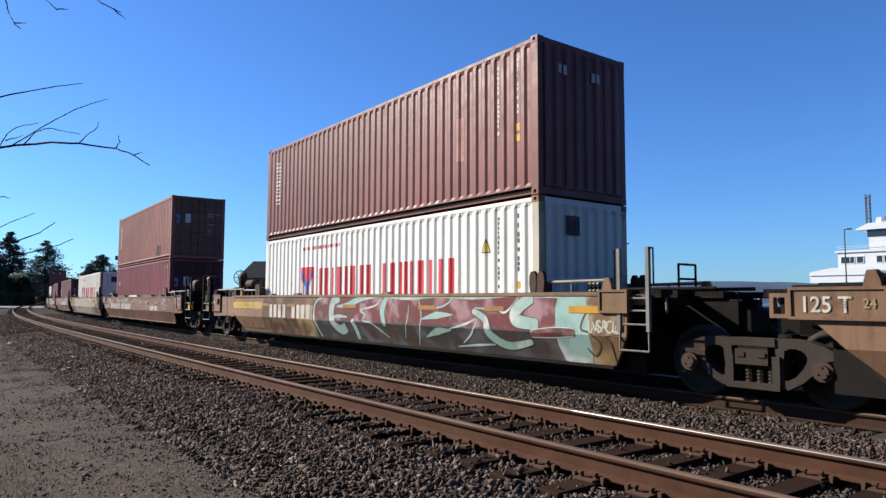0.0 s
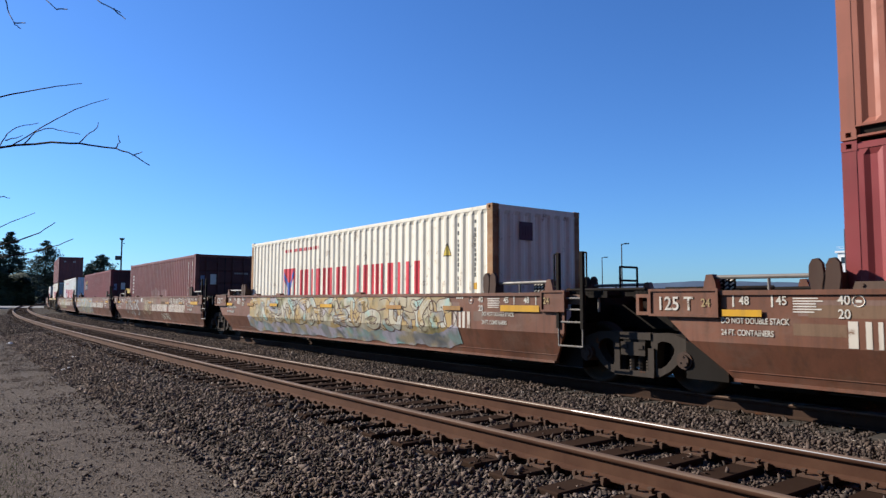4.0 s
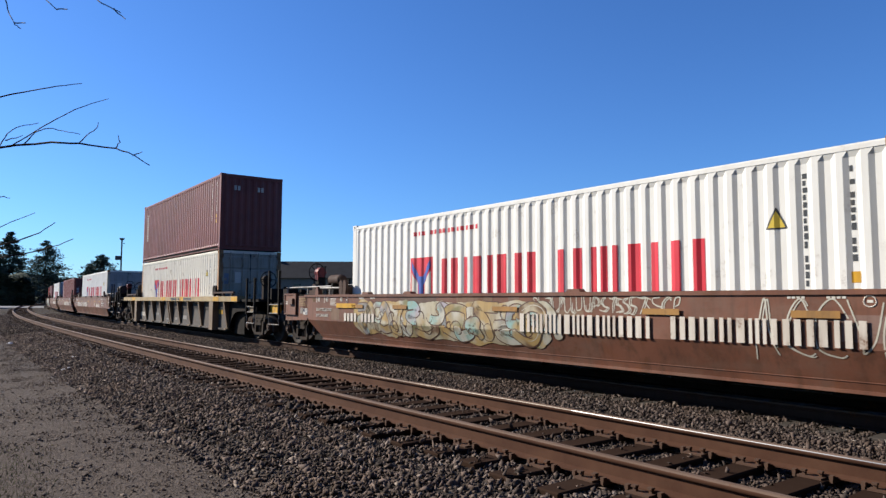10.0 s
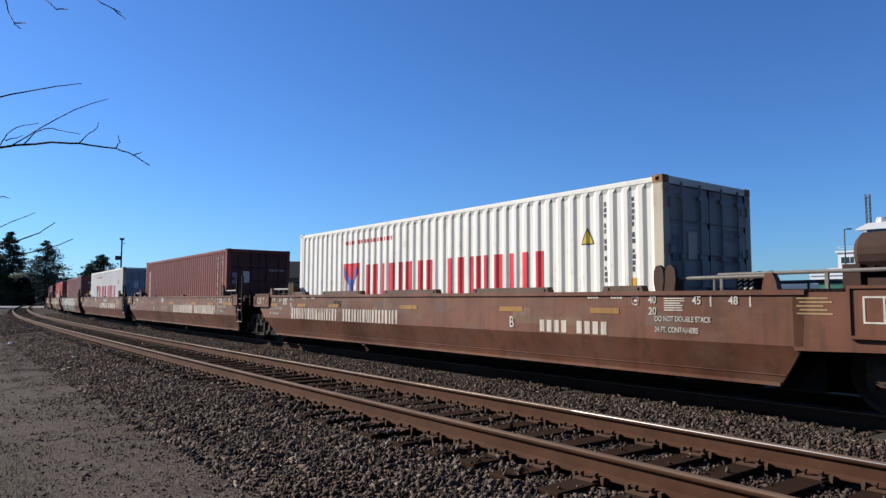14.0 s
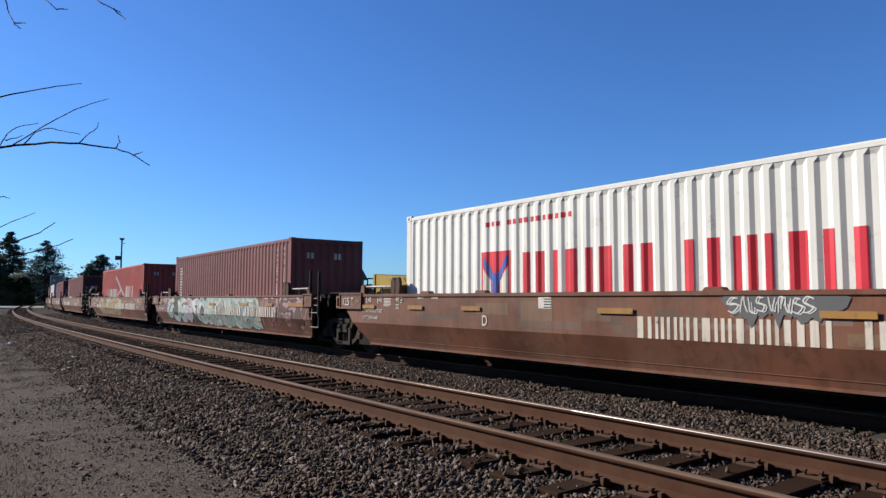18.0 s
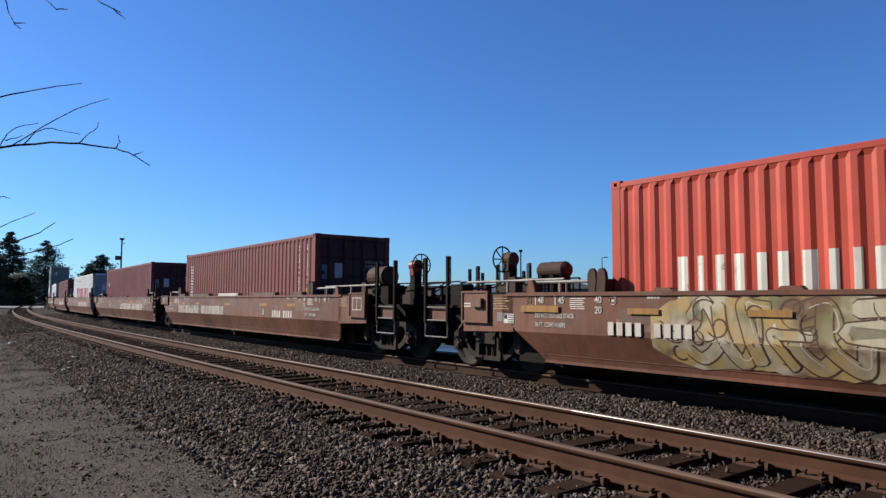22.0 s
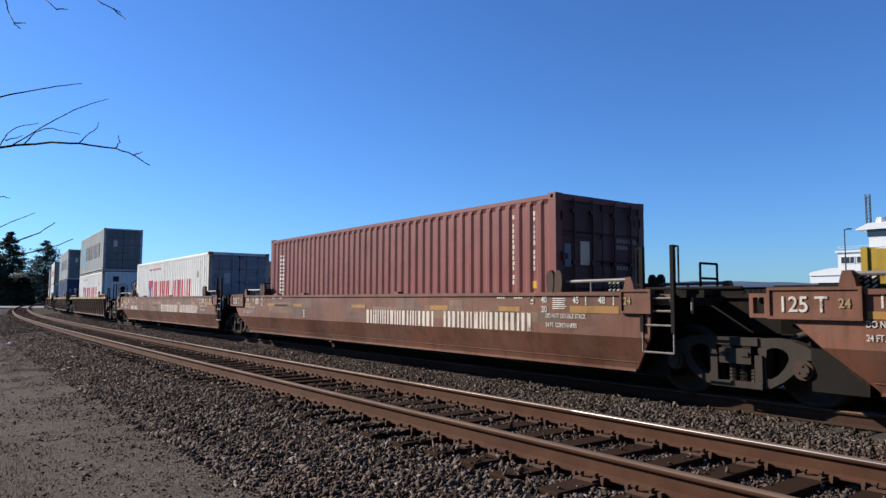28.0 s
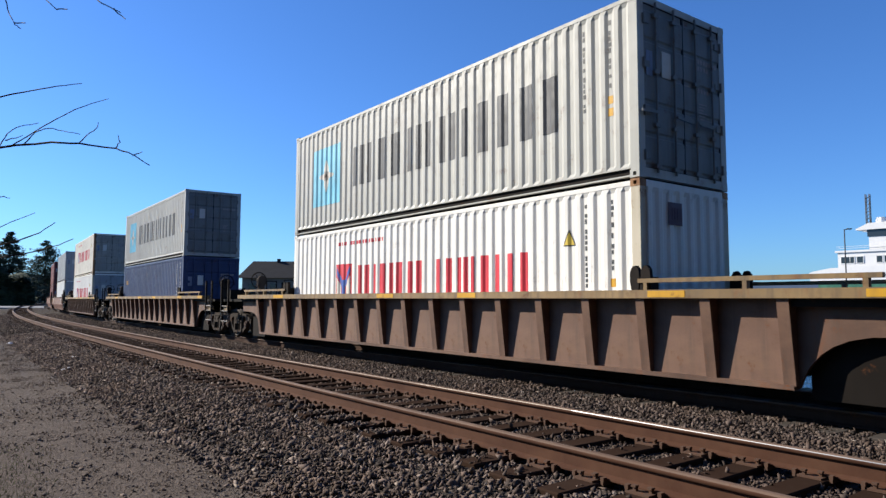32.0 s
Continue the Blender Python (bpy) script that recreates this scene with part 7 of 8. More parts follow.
s = smooth(-194.94, BROWN + " under pale lilac and green graffiti", "joint", "joint", seed=13, name_at="mid", name_y=-1.526, graffiti=[(G_LILAC, -6.3, -0.6, 0.40, 1.44, 11), (G_GREEN, -1.0, 4.4, 0.36, 1.44, 15, 'mural'), (INK['pink'], 4.6, 7.6, 0.55, 1.36, 12, 0.05), (INK['pink'], 5.2, 7.7, 0.75, 1.38, 22, 0.028, -0.001), (INK['umber'], 5.0, 7.2, 0.60, 1.25, 23, 0.03, 0.001), (G_PINK, 6.2, 7.7, 0.6, 1.38, 24, 'blotch'), (INK['pink'], -7.4, -5.8, 0.5, 1.36, 14, 0.045)])
load(s, build_container("brown", "brown corrugated container above a sprayed car", False, "tr", 14))
s = smooth(-213.25, BROWN + " with olive graffiti", "joint", "coupler", seed=14, name_at="mid", letter="A", letter_at=LETTER_AT, numbers_at=-5.95, name_y=-1.523, graffiti=[(G_OLIVE, -5.2, 1.9, 0.40, 1.40, 13, 'mural')])
load(s, build_container("coral", "bright red corrugated container with white strokes and a pennant", False, "hs", 15))
s = smooth(-235.72, BROWN + " with a hand brake and white lettering", "coupler", "joint", seed=15, name_at="rear", letter="B", numbers_at=3.85)
load(s, build_container("oxide", "red-brown corrugated container with doors darkened as in shade", True, "tr", 16))
s = smooth(-254.03, BROWN + " with white lettering", "joint", "joint", seed=16, name_at="mid", letter="C", letter_at=-3.1)
load(s, build_container("red", "dark red corrugated container", True, "sg", 17))
s = smooth(-272.45, BROWN + " with a yellow box at its end", "joint", "joint", seed=17, name_at="mid", letter="D", yellow_box=True)
load(s, build_container("white", WHITE_LABEL, True, "ym", 18))
s = smooth(-290.9, BROWN + " with white lettering", "joint", "joint", seed=18, name_at="mid", letter="E", letter_at=-3.1)
load(s, build_container("maroon", "maroon corrugated container with doors darkened as in shade", True, "tr", 19))
s = smooth(-309.21, BROWN + " with a red hand brake at its rear", "joint", "coupler", seed=19, name_at="mid", letter="A", letter_at=LETTER_AT, numbers_at=-5.90)
load(s, build_container("white", WHITE_LABEL + " and doors greyed as in shade", True, "ym", 20))
s = ribbed(-332.5, "rust brown ribbed well car with a yellow top chord", 12.0, M_RIBBED, True, 20)
load(s, build_container("white", WHITE_LABEL + " in the well", False, "ym", 21), build_container("grey", "pale grey container with dark name strokes and a blue square", True, "mk", 22))
s = ribbed(-356.0, "rust brown ribbed well car", 11.6, M_RIBBED, True, 21)
load(s, build_container("blue", "navy blue corrugated container in the well", True, "yl", 23), build_container("grey", "pale grey container with dark name strokes and a blue square", True, "mk", 24))
s = ribbed(-380.3, "rust brown ribbed well car far down the line", 11.8, M_RIBBED, True, 22)
load(s, build_container("white", WHITE_LABEL + " in the well", True, "ym", 25), build_container("cream", "cream container with red name strokes, stacked", True, "ym", 26))
s = smooth(-402.5, BROWN + " far down the line", "coupler", "coupler", seed=23)
load(s, build_container("white", "plain white container in the well", True, "", 27), build_container("silver", "silver grey container, stacked", True, "", 28))
s = smooth(-425.0, BROWN + " far down the line", "coupler", "coupler", seed=24)
load(s, build_container("maroon", "maroon container in the well", True, "", 29), build_container("brown", "brown container stacked on a maroon one", True, "", 30))


def motions():
    drift = [(0, 0.05), (1, 0.02), (2, 0.0), (3, 0.05), (6, -0.18), (7, 0.0), (8, 0.0), (9, 0.04), (10, -0.05), (11, -0.03), (12, 0.08), (13, -0.2), (14, -0.2), (17, -0.2), (18.7, -0.18), (20.4, -0.03), (21, -0.08), (22, -0.17), (23, 0.03), (24, 0.13), (25, 0.08), (28, -0.05), (29, 0.1), (30, -0.05), (31, -0.12), (32, 0.07)]
    walk(cam, [(0.0, CAM_POSE), (32.0, CAM_POSE)], [(float(t), EXPOSURE + e) for t, e in drift])
    times = [float(i) for i in range(33)]
    for ob, s, half, seat in MOVERS:
        walk(ob, [(t, car_pose(s + gone(t), half) @ seat) for t in times])
    spin = [i / 15.0 for i in range(481)]
    for ob, s in BOGIES:
        walk(ob, [(t, line_pose(s + gone(t), 0.0, RAIL_FAR)) for t in times])
        for ws in ob.children:
            if "axle_at" in ws:
                ax = ws["axle_at"]
                walk(ws, [(t, pose(ax, 0, WHEEL_R, 0, math.degrees(gone(t) / WHEEL_R), 0)) for t in spin])

# ---- far things ----
def ray_dir(px, py):
    """Way of a sight line from the camera, with y = 1."""
    f = 1199.17
    r = 0.00347
    dx, dy = px - 784, py - 441
    u = math.cos(r) * dx + math.sin(r) * dy
    v = -math.sin(r) * dx + math.cos(r) * dy
    w = Vector((u / f, math.cos(TILT) + v / f * math.sin(TILT), math.sin(TILT) - v / f * math.cos(TILT)))
    return w / w.y


def at_depth(px, py, y):
    return Vector(EYE) + ray_dir(px, py) * y


def leaf_material(name, rgb):
    m, n, l, b = node_material(name)
    geo = n.new("ShaderNodeNewGeometry")
    vec = mapped(n, l, (1, 1, 1))
    a = noise_node(n, l, vec, 0.5, 3.0)
    col = mix(n, l, ramp(n, l, geo.outputs["Random Per Island"], 0, 1), tuple(c * 0.55 for c in rgb), tuple(c * 1.5 for c in rgb))
    col = mix(n, l, ramp(n, l, a, 0.4, 0.65, 0.0, 0.6), col, tuple(c * 0.6 for c in rgb))
    based(n, l, b, col)
    b.inputs["Roughness"].default_value = 0.8
    b.inputs["Specular IOR Level"].default_value = 0.1
    return m


# needle green lightened: the haze over the far trees is in the colour
M_FIR = leaf_material("hazy_fir_needles", (0.088, 0.120, 0.092))
M_HEDGE = leaf_material("hedge_leaves", (0.072, 0.094, 0.056))
M_BARK = plain("tree_bark", (0.075, 0.055, 0.042), 0.9, 0, 14, 0.35, 0.01)
M_TWIG = plain("bare_twig", (0.050, 0.040, 0.036), 0.85, 0, 30, 0.3, 0.0)


def leaf_mesh(name, centres, sizes, droop, mat, seed):
    """Small bent leaf clumps, each of two faces, round the given points."""
    rs = np.random.RandomState(seed)
    n = len(centres)
    a = rs.uniform(0, 2 * np.pi, n)
    t = np.stack([np.cos(a), np.sin(a), rs.uniform(-droop, droop * 0.3, n)], 1)
    t /= np.linalg.norm(t, axis=1)[:, None]
    u = np.stack([-np.sin(a), np.cos(a), rs.uniform(-0.6, 0.6, n)], 1)
    L = sizes[:, None]
    v = np.stack([centres - t * L, centres - u * L * 0.38, centres + t * L, centres + u * L * 0.38], 1)
    v[:, 1] += np.array([0, 0, 1.0]) * L * 0.12
    f = np.arange(n * 4).reshape(n, 4)
    me = bpy.data.meshes.new(name)
    me.from_pydata(v.reshape(-1, 3).tolist(), [], f.tolist())
    me.materials.append(mat)
    return me


def fir_tree(base, height, width, seed, label, count=5200):
    rs = np.random.RandomState(seed)
    th = thing("fir_tree", label, "tree", "trees by the line")
    th.matrix_basis = Matrix.Translation(base)
    bm = bmesh.new()
    rod(bm, (0, 0, -0.5), (0, 0, height * 0.97), height * 0.018 + 0.08, 8, 0.03)
    part("trunk", bm, M_BARK, th)
    limbs = bmesh.new()
    pts, sizes = [], []
    z = height * 0.10
    while z < height * 0.985:
        f = 1 - z / height
        reach = width * 0.5 * (f ** 0.62) * rs.uniform(0.6, 1.12)
        a = rs.uniform(0, 2 * np.pi)
        tip = np.array([math.cos(a) * reach, math.sin(a) * reach, z - reach * rs.uniform(0.0, 0.28)])
        rod(limbs, (0, 0, z), tuple(tip), 0.05 * f + 0.02, 4, 0.012)
        k = int(20 + 110 * reach / (width * 0.5))
        q = rs.rand(k) ** 0.6
        spread = 0.05 + 0.15 * reach
        p = np.array([0, 0, z]) * (1 - q)[:, None] + tip * q[:, None] + rs.normal(0, 1, (k, 3)) * spread * np.array([1, 1, 0.55])
        pts.append(p)
        sizes.append(rs.uniform(0.18, 0.5, k) * (0.55 + 0.04 * height))
        z += height * rs.uniform(0.004, 0.012)
    part("limb", limbs, M_BARK, th)
    part("crown", leaf_mesh("crown", np.concatenate(pts), np.concatenate(sizes), 0.8, M_FIR, seed), M_FIR, th)
    return th


def bush_row(a, b, height, depth, seed, label, name="hedge", count=9000, mat=None):
    """A long row of shrubs: a dark uneven core and leaf clumps all over it."""
    rs = np.random.RandomState(seed)
    th = thing(name, label, "hedge")
    a, b = Vector(a), Vector(b)
    along = (b - a)
    length = along.length
    along.normalize()
    out = Vector((-along.y, along.x, 0))
    bm = bmesh.new()
    n = 28
    rows = []
    def top(u):
        return height * (0.82 + 0.26 * noise.noise((u * 5.3 + seed, 0.5, 0)) + 0.10 * noise.noise((u * 17, 3.1, 0)))
    for i in range(n + 1):
        u = i / n
        p = a + along * length * u
        h = top(u) * 0.86
        rows.append([bm.verts.new(p + out * depth * d + Vector((0, 0, h * k))) for d, k in ((-0.5, -0.05), (-0.48, 0.5), (-0.28, 0.88), (0, 1.0), (0.28, 0.88), (0.48, 0.5), (0.5, -0.05))])
    for r, q in zip(rows, rows[1:]):
        for i in range(6):
            bm.faces.new((r[i], r[i + 1], q[i + 1], q[i]))
    part("core", bm, mat or M_HEDGE, th)
    u = rs.rand(count)
    ang = rs.uniform(0, math.pi, count)
    pts = np.zeros((count, 3))
    hh = np.array([top(x) for x in u])
    d = np.cos(ang) * depth * 0.52
    zz = np.sin(ang) ** 0.8 * hh * rs.uniform(0.86, 1.06, count)
    for i in range(3):
        pts[:, i] = a[i] + along[i] * length * u + out[i] * d
    pts[:, 2] += zz
    part("foliage", leaf_mesh("foliage", pts, rs.uniform(0.2, 0.55, count) * height / 8, 0.5, mat or M_HEDGE, seed), mat or M_HEDGE, th)
    return th


def grounded(px, depth, z=-0.6):
    p = at_depth(px, 500, depth)
    return Vector((p.x, p.y, z))


def tall(px, py, depth, z=-0.6):
    return at_depth(px, py, depth).z - z


fir_tree(grounded(14, 175), tall(14, 409, 175), 15.0, 21, "dark tall fir tree against the sky")
fir_tree(grounded(-22, 168), tall(-22, 430, 168), 15.0, 25, "dark tall fir tree beside another")
fir_tree(grounded(79, 215), tall(79, 425, 215), 21.0, 22, "ragged dark fir tree with open branches")
fir_tree(grounded(178, 150), tall(178, 450, 150), 15.0, 23, "small dark conifer behind the railway", 2600)
fir_tree(grounded(158, 152), tall(158, 466, 152), 6.0, 24, "low dark conifer behind the railway", 2000)
bush_row(grounded(-90, 138), grounded(46, 150), 8.6, 9.0, 31, "tall dark hedge of shrubs beside the line")
bush_row(grounded(30, 300), grounded(150, 330), 14.5, 18.0, 32, "dark wood beyond the bend of the line", "far_wood")
bush_row(grounded(110, 175), grounded(235, 160), 3.4, 6.0, 33, "low dark shrubs behind the railway", "shrub_row", 3000)

# pale road that crosses the line far off
M_ROADWAY = plain("pale_asphalt", (0.30, 0.29, 0.28), 0.9, 0, 6, 0.2, 0.004)
bm = bmesh.new()
c = [grounded(-120, 112, -0.17), grounded(80, 112, -0.17), grounded(80, 140, -0.16), grounded(-120, 134, -0.16)]
lo = [bm.verts.new(v - Vector((0, 0, 0.2))) for v in c]
hi = [bm.verts.new(v) for v in c]
bm.faces.new(hi)
bm.faces.new(lo[::-1])
for i in range(4):
    bm.faces.new((lo[i], lo[(i + 1) % 4], hi[(i + 1) % 4], hi[i]))
tagged(new("road", mesh_of("road", bm, M_ROADWAY)), "pale asphalt road that crosses the tracks", "road", kind="structure")

# mast beside the line
M_POLE = plain("dull_pole_metal", (0.10, 0.10, 0.10), 0.6, 0.4, 10, 0.2, 0.0)
M_SHIP = paint("ship_white", (0.80, 0.80, 0.79), 0.4, 0.12, 0.06, dirt_rgb=(0.4, 0.36, 0.3), fade=0.03)
M_GLASS_DARK = plain("dark_window_glass", (0.03, 0.04, 0.05), 0.08, 0.0, 5, 0.1, 0.0)
M_GREEN_HULL = paint("ship_green", (0.05, 0.16, 0.11), 0.4, 0.12, 0.06)
M_TIMBER = plain("pier_timber", (0.075, 0.060, 0.050), 0.9, 0, 8, 0.35, 0.01)
M_SHINGLE = plain("grey_roof_shingle", (0.11, 0.115, 0.115), 0.85, 0, 9, 0.3, 0.01)
M_DARKROOF = plain("dark_roof_shingle", (0.035, 0.035, 0.037), 0.9, 0, 9, 0.3, 0.01)
M_SIDING = plain("grey_house_siding", (0.23, 0.21, 0.18), 0.8, 0, 4, 0.12, 0.004)


def signal_mast():
    th = thing("signal_mast", "slim dark mast with a lamp head and a small box", "mast")
    y = 118.0
    base = grounded(213, y)
    th.matrix_basis = Matrix.Translation(base)
    h = tall(213, 424, y)
    part("pole", _fresh(lambda bm: rod(bm, (0, 0, -0.2), (0, 0, h), 0.16, 10, 0.12)), M_POLE, th)
    part("lamp_head", _fresh(lambda bm: (rod(bm, (0, 0, h), (0, 0, h + 0.22), 0.42, 12), rod(bm, (0, 0, h - 0.25), (0, 0, h), 0.12, 8, 0.38))), M_POLE, th)
    part("control_box", _fresh(lambda bm: box(bm, -0.95, -0.12, -0.3, 0.3, h - 3.6, h - 2.9)), M_POLE, th)
    part("bracket", _fresh(lambda bm: box(bm, -0.12, 0.5, -0.05, 0.05, h - 0.75, h - 0.65)), M_POLE, th)


signal_mast()


def lamp_post(px, top, depth, z, name="street_lamp"):
    th = thing(name, "slim grey lamp post on the pier", "lamp post", "lamp posts by the water")
    base = grounded(px, depth, z)
    th.matrix_basis = Matrix.Translation(base)
    h = tall(px, top, depth, z)
    part("pole", _fresh(lambda bm: rod(bm, (0, 0, 0), (0, 0, h), 0.09, 8, 0.06)), M_POLE, th)
    part("arm", _fresh(lambda bm: rod(bm, (0, 0, h - 0.05), (0.55, 0, h + 0.02), 0.05, 6)), M_POLE, th)
    part("lamp_head", _fresh(lambda bm: box(bm, 0.3, 0.85, -0.14, 0.14, h - 0.03, h + 0.10)), M_POLE, th)


PIER_Y = 74.0
lamp_post(1101, 432, PIER_Y + 4, 0.55)
lamp_post(1498, 406, PIER_Y + 6, 0.55)
lamp_post(1066, 456, PIER_Y + 30, 0.55)


def pier():
    """A timber pier on piles, with a pale rail along its edge."""
    th = thing("pier", "dark timber pier on piles with a pale railing", "pier", kind="structure")
    x0, x1 = at_depth(850, 500, PIER_Y).x, at_depth(1720, 500, PIER_Y).x
    part("deck", _fresh(lambda bm: box(bm, x0, x1, PIER_Y, PIER_Y + 60, 0.25, 0.55)), M_TIMBER, th)
    part("edge_beam", _fresh(lambda bm: box(bm, x0, x1, PIER_Y - 0.2, PIER_Y, -0.1, 0.62)), M_TIMBER, th)
    x = x0 + 0.4
    i = 0
    while x < x1:
        for dy in (0.6, 5.0, 10.0):
            o = piece("pile", "pile", lambda bm: rod(bm, (0, 0, -6.0), (0, 0, 0.25), 0.24, 8), M_TIMBER, th)
            o.matrix_basis = Matrix.Translation((x + 0.35 * (dy > 1), PIER_Y + dy, 0))
        x += 1.9
        i += 1
    part("brace", _fresh(lambda bm: box(bm, x0, x1, PIER_Y + 0.9, PIER_Y + 1.1, -1.6, -1.25)), M_TIMBER, th)
    part("fender_wall", _fresh(lambda bm: box(bm, x0, x1, PIER_Y + 12.0, PIER_Y + 12.3, -4.5, 0.25)), M_TIMBER, th)
    for z in (0.95, 1.30, 1.62):
        part("rail_bar", _fresh(lambda bm: box(bm, x0 + 16, x1, PIER_Y + 0.05, PIER_Y + 0.12, z, z + 0.07)), M_SHIP, th)
    x = x0 + 16
    while x < x1:
        o = piece("rail_post", "rail_post", lambda bm: box(bm, -0.05, 0.05, 0, 0.1, 0.55, 1.7), M_SHIP, th)
        o.matrix_basis = Matrix.Translation((x, PIER_Y + 0.03, 0))
        x += 2.4


pier()


def cupola_building():
    th = thing("terminal_building", "low grey-roofed building with a small white cupola", "building")
    y = 92.0
    xl, xr = at_depth(925, 500, y).x, at_depth(1062, 500, y).x
    ze, zr = at_depth(980, 511, y).z, at_depth(980, 489, y).z
    w = xr - xl
    part("wall", _fresh(lambda bm: box(bm, xl + 0.5, xr - 0.5, y, y + 9, 0.55, ze)), M_SIDING, th)
    def hip(bm):
        v = [bm.verts.new(c) for c in ((xl, y - 0.6, ze), (xr, y - 0.6, ze), (xr, y + 9.6, ze), (xl, y + 9.6, ze), (xl + w * 0.35, y + 4.5, zr), (xr - w * 0.45, y + 4.5, zr))]
        for f in ((0, 1, 5, 4), (1, 2, 5), (2, 3, 4, 5), (3, 0, 4), (3, 2, 1, 0)):
            bm.faces.new([v[i] for i in f])
    part("roof", _fresh(hip), M_SHINGLE, th)
    c0, c1 = at_depth(969, 500, y).x, at_depth(992, 500, y).x
    zc = at_depth(980, 478, y).z
    cu = part("cupola", _fresh(lambda bm: box(bm, c0, c1, y + 3.6, y + 5.4, zr - 0.6, zc)), M_SHIP, th, "white cupola")
    def cap(bm):
        v = [bm.verts.new(c) for c in ((c0 - 0.25, y + 3.3, zc), (c1 + 0.25, y + 3.3, zc), (c1 + 0.25, y + 5.7, zc), (c0 - 0.25, y + 5.7, zc), ((c0 + c1) / 2, y + 4.5, zc + 0.85))]
        for f in ((0, 1, 4), (1, 2, 4), (2, 3, 4), (3, 0, 4), (3, 2, 1, 0)):
            bm.faces.new([v[i] for i in f])
    part("cupola_roof", _fresh(cap), M_SHINGLE, cu)
    for i in range(4):
        a = xl + 1.2 + i * (w - 2.4) / 4
        part("window", _fresh(lambda bm: box(bm, a, a + 1.1, y - 0.05, y + 0.05, ze - 1.6, ze - 0.5)), M_GLASS_DARK, th)


cupola_building()


def ferry():
    """The upper works and hull of a white ferry; its side is turned towards the sun."""
    th = thing("ferry", "large white ferry berthed at the pier", "ship")
    y = 190.0
    pivot = at_depth(1500, 450, y)
    th.matrix_basis = pose(pivot.x, pivot.y, 0, 0, 0, -50)
    def X(px):
        rx = ray_dir(px, 450).x
        dx, dy = math.cos(radians(-50)), math.sin(radians(-50))
        return (rx * pivot.y - pivot.x) / (dx - rx * dy)
    def Z(py):
        return at_depth(1500, py, y).z
    r = X(1640)
    part("hull", _fresh(lambda bm: box(bm, X(1445), r, 0.5, 9, -4.0, Z(500))), M_GREEN_HULL, th, "green lower hull")
    part("car_deck", _fresh(lambda bm: box(bm, X(1432), r, 0, 10, Z(500), Z(486))), M_SHIP, th)
    part("bulwark", _fresh(lambda bm: prism(bm, [(X(1432), Z(487)), (r, Z(487)), (r, Z(470)), (X(1470), Z(474)), (X(1440), Z(479)), (X(1431), Z(482))], -0.3, 0.0)), M_SHIP, th)
    cb = part("cabin", _fresh(lambda bm: box(bm, X(1481), r, 0.6, 9, Z(487), Z(447))), M_SHIP, th)
    part("cabin_roof", _fresh(lambda bm: box(bm, X(1477), r, 0.2, 9.4, Z(447), Z(443.5))), M_SHIP, th)
    for a, b in ((1487, 1494), (1495, 1502), (1503, 1510), (1515, 1526), (1550, 1560), (1564, 1575)):
        wd = part("window", _fresh(lambda bm: box(bm, X(a), X(b), 0.5, 0.62, Z(466), Z(455))), M_GLASS_DARK, cb)
        part("window_frame", _fresh(lambda bm: rim(bm, X(a) - 0.15, X(b) + 0.15, Z(466) - 0.15, Z(455) + 0.15, 0.15, 0.45, 0.6)), M_SHIP, wd)
    wh = part("wheelhouse", _fresh(lambda bm: box(bm, X(1537), r, 0.8, 8, Z(444), Z(411))), M_SHIP, th)
    part("window_band", _fresh(lambda bm: box(bm, X(1535), r, 0.6, 8.2, Z(421), Z(409))), M_GLASS_DARK, wh)
    part("brim", _fresh(lambda bm: prism(bm, [(X(1516), Z(409)), (r, Z(409)), (r, Z(396)), (X(1538), Z(398)), (X(1516), Z(407))], 0.0, 9)), M_SHIP, th)
    part("radar_house", _fresh(lambda bm: rod(bm, (X(1556), 3, Z(398)), (X(1556), 3, Z(388)), 1.6, 12, 1.2)), M_SHIP, th)
    m0, m1 = X(1533), X(1540)
    part("mast", _fresh(lambda bm: [rod(bm, (x, 1 + d, Z(398)), (x, 1 + d, Z(347)), 0.13, 6) for x in (m0, m1) for d in (0, 0.9)] + [rod(bm, (m0, 1, Z(398 - i * 6)), (m1, 1.9, Z(392 - i * 6)), 0.09, 5) for i in range(8)]), M_POLE, th, "dark lattice mast")
    part("deck_rail", _fresh(lambda bm: [box(bm, X(1480), r, 0.2, 0.3, Z(443) + h, Z(443) + h + 0.08) for h in (0.5, 1.0)]), M_SHIP, th)


ferry()


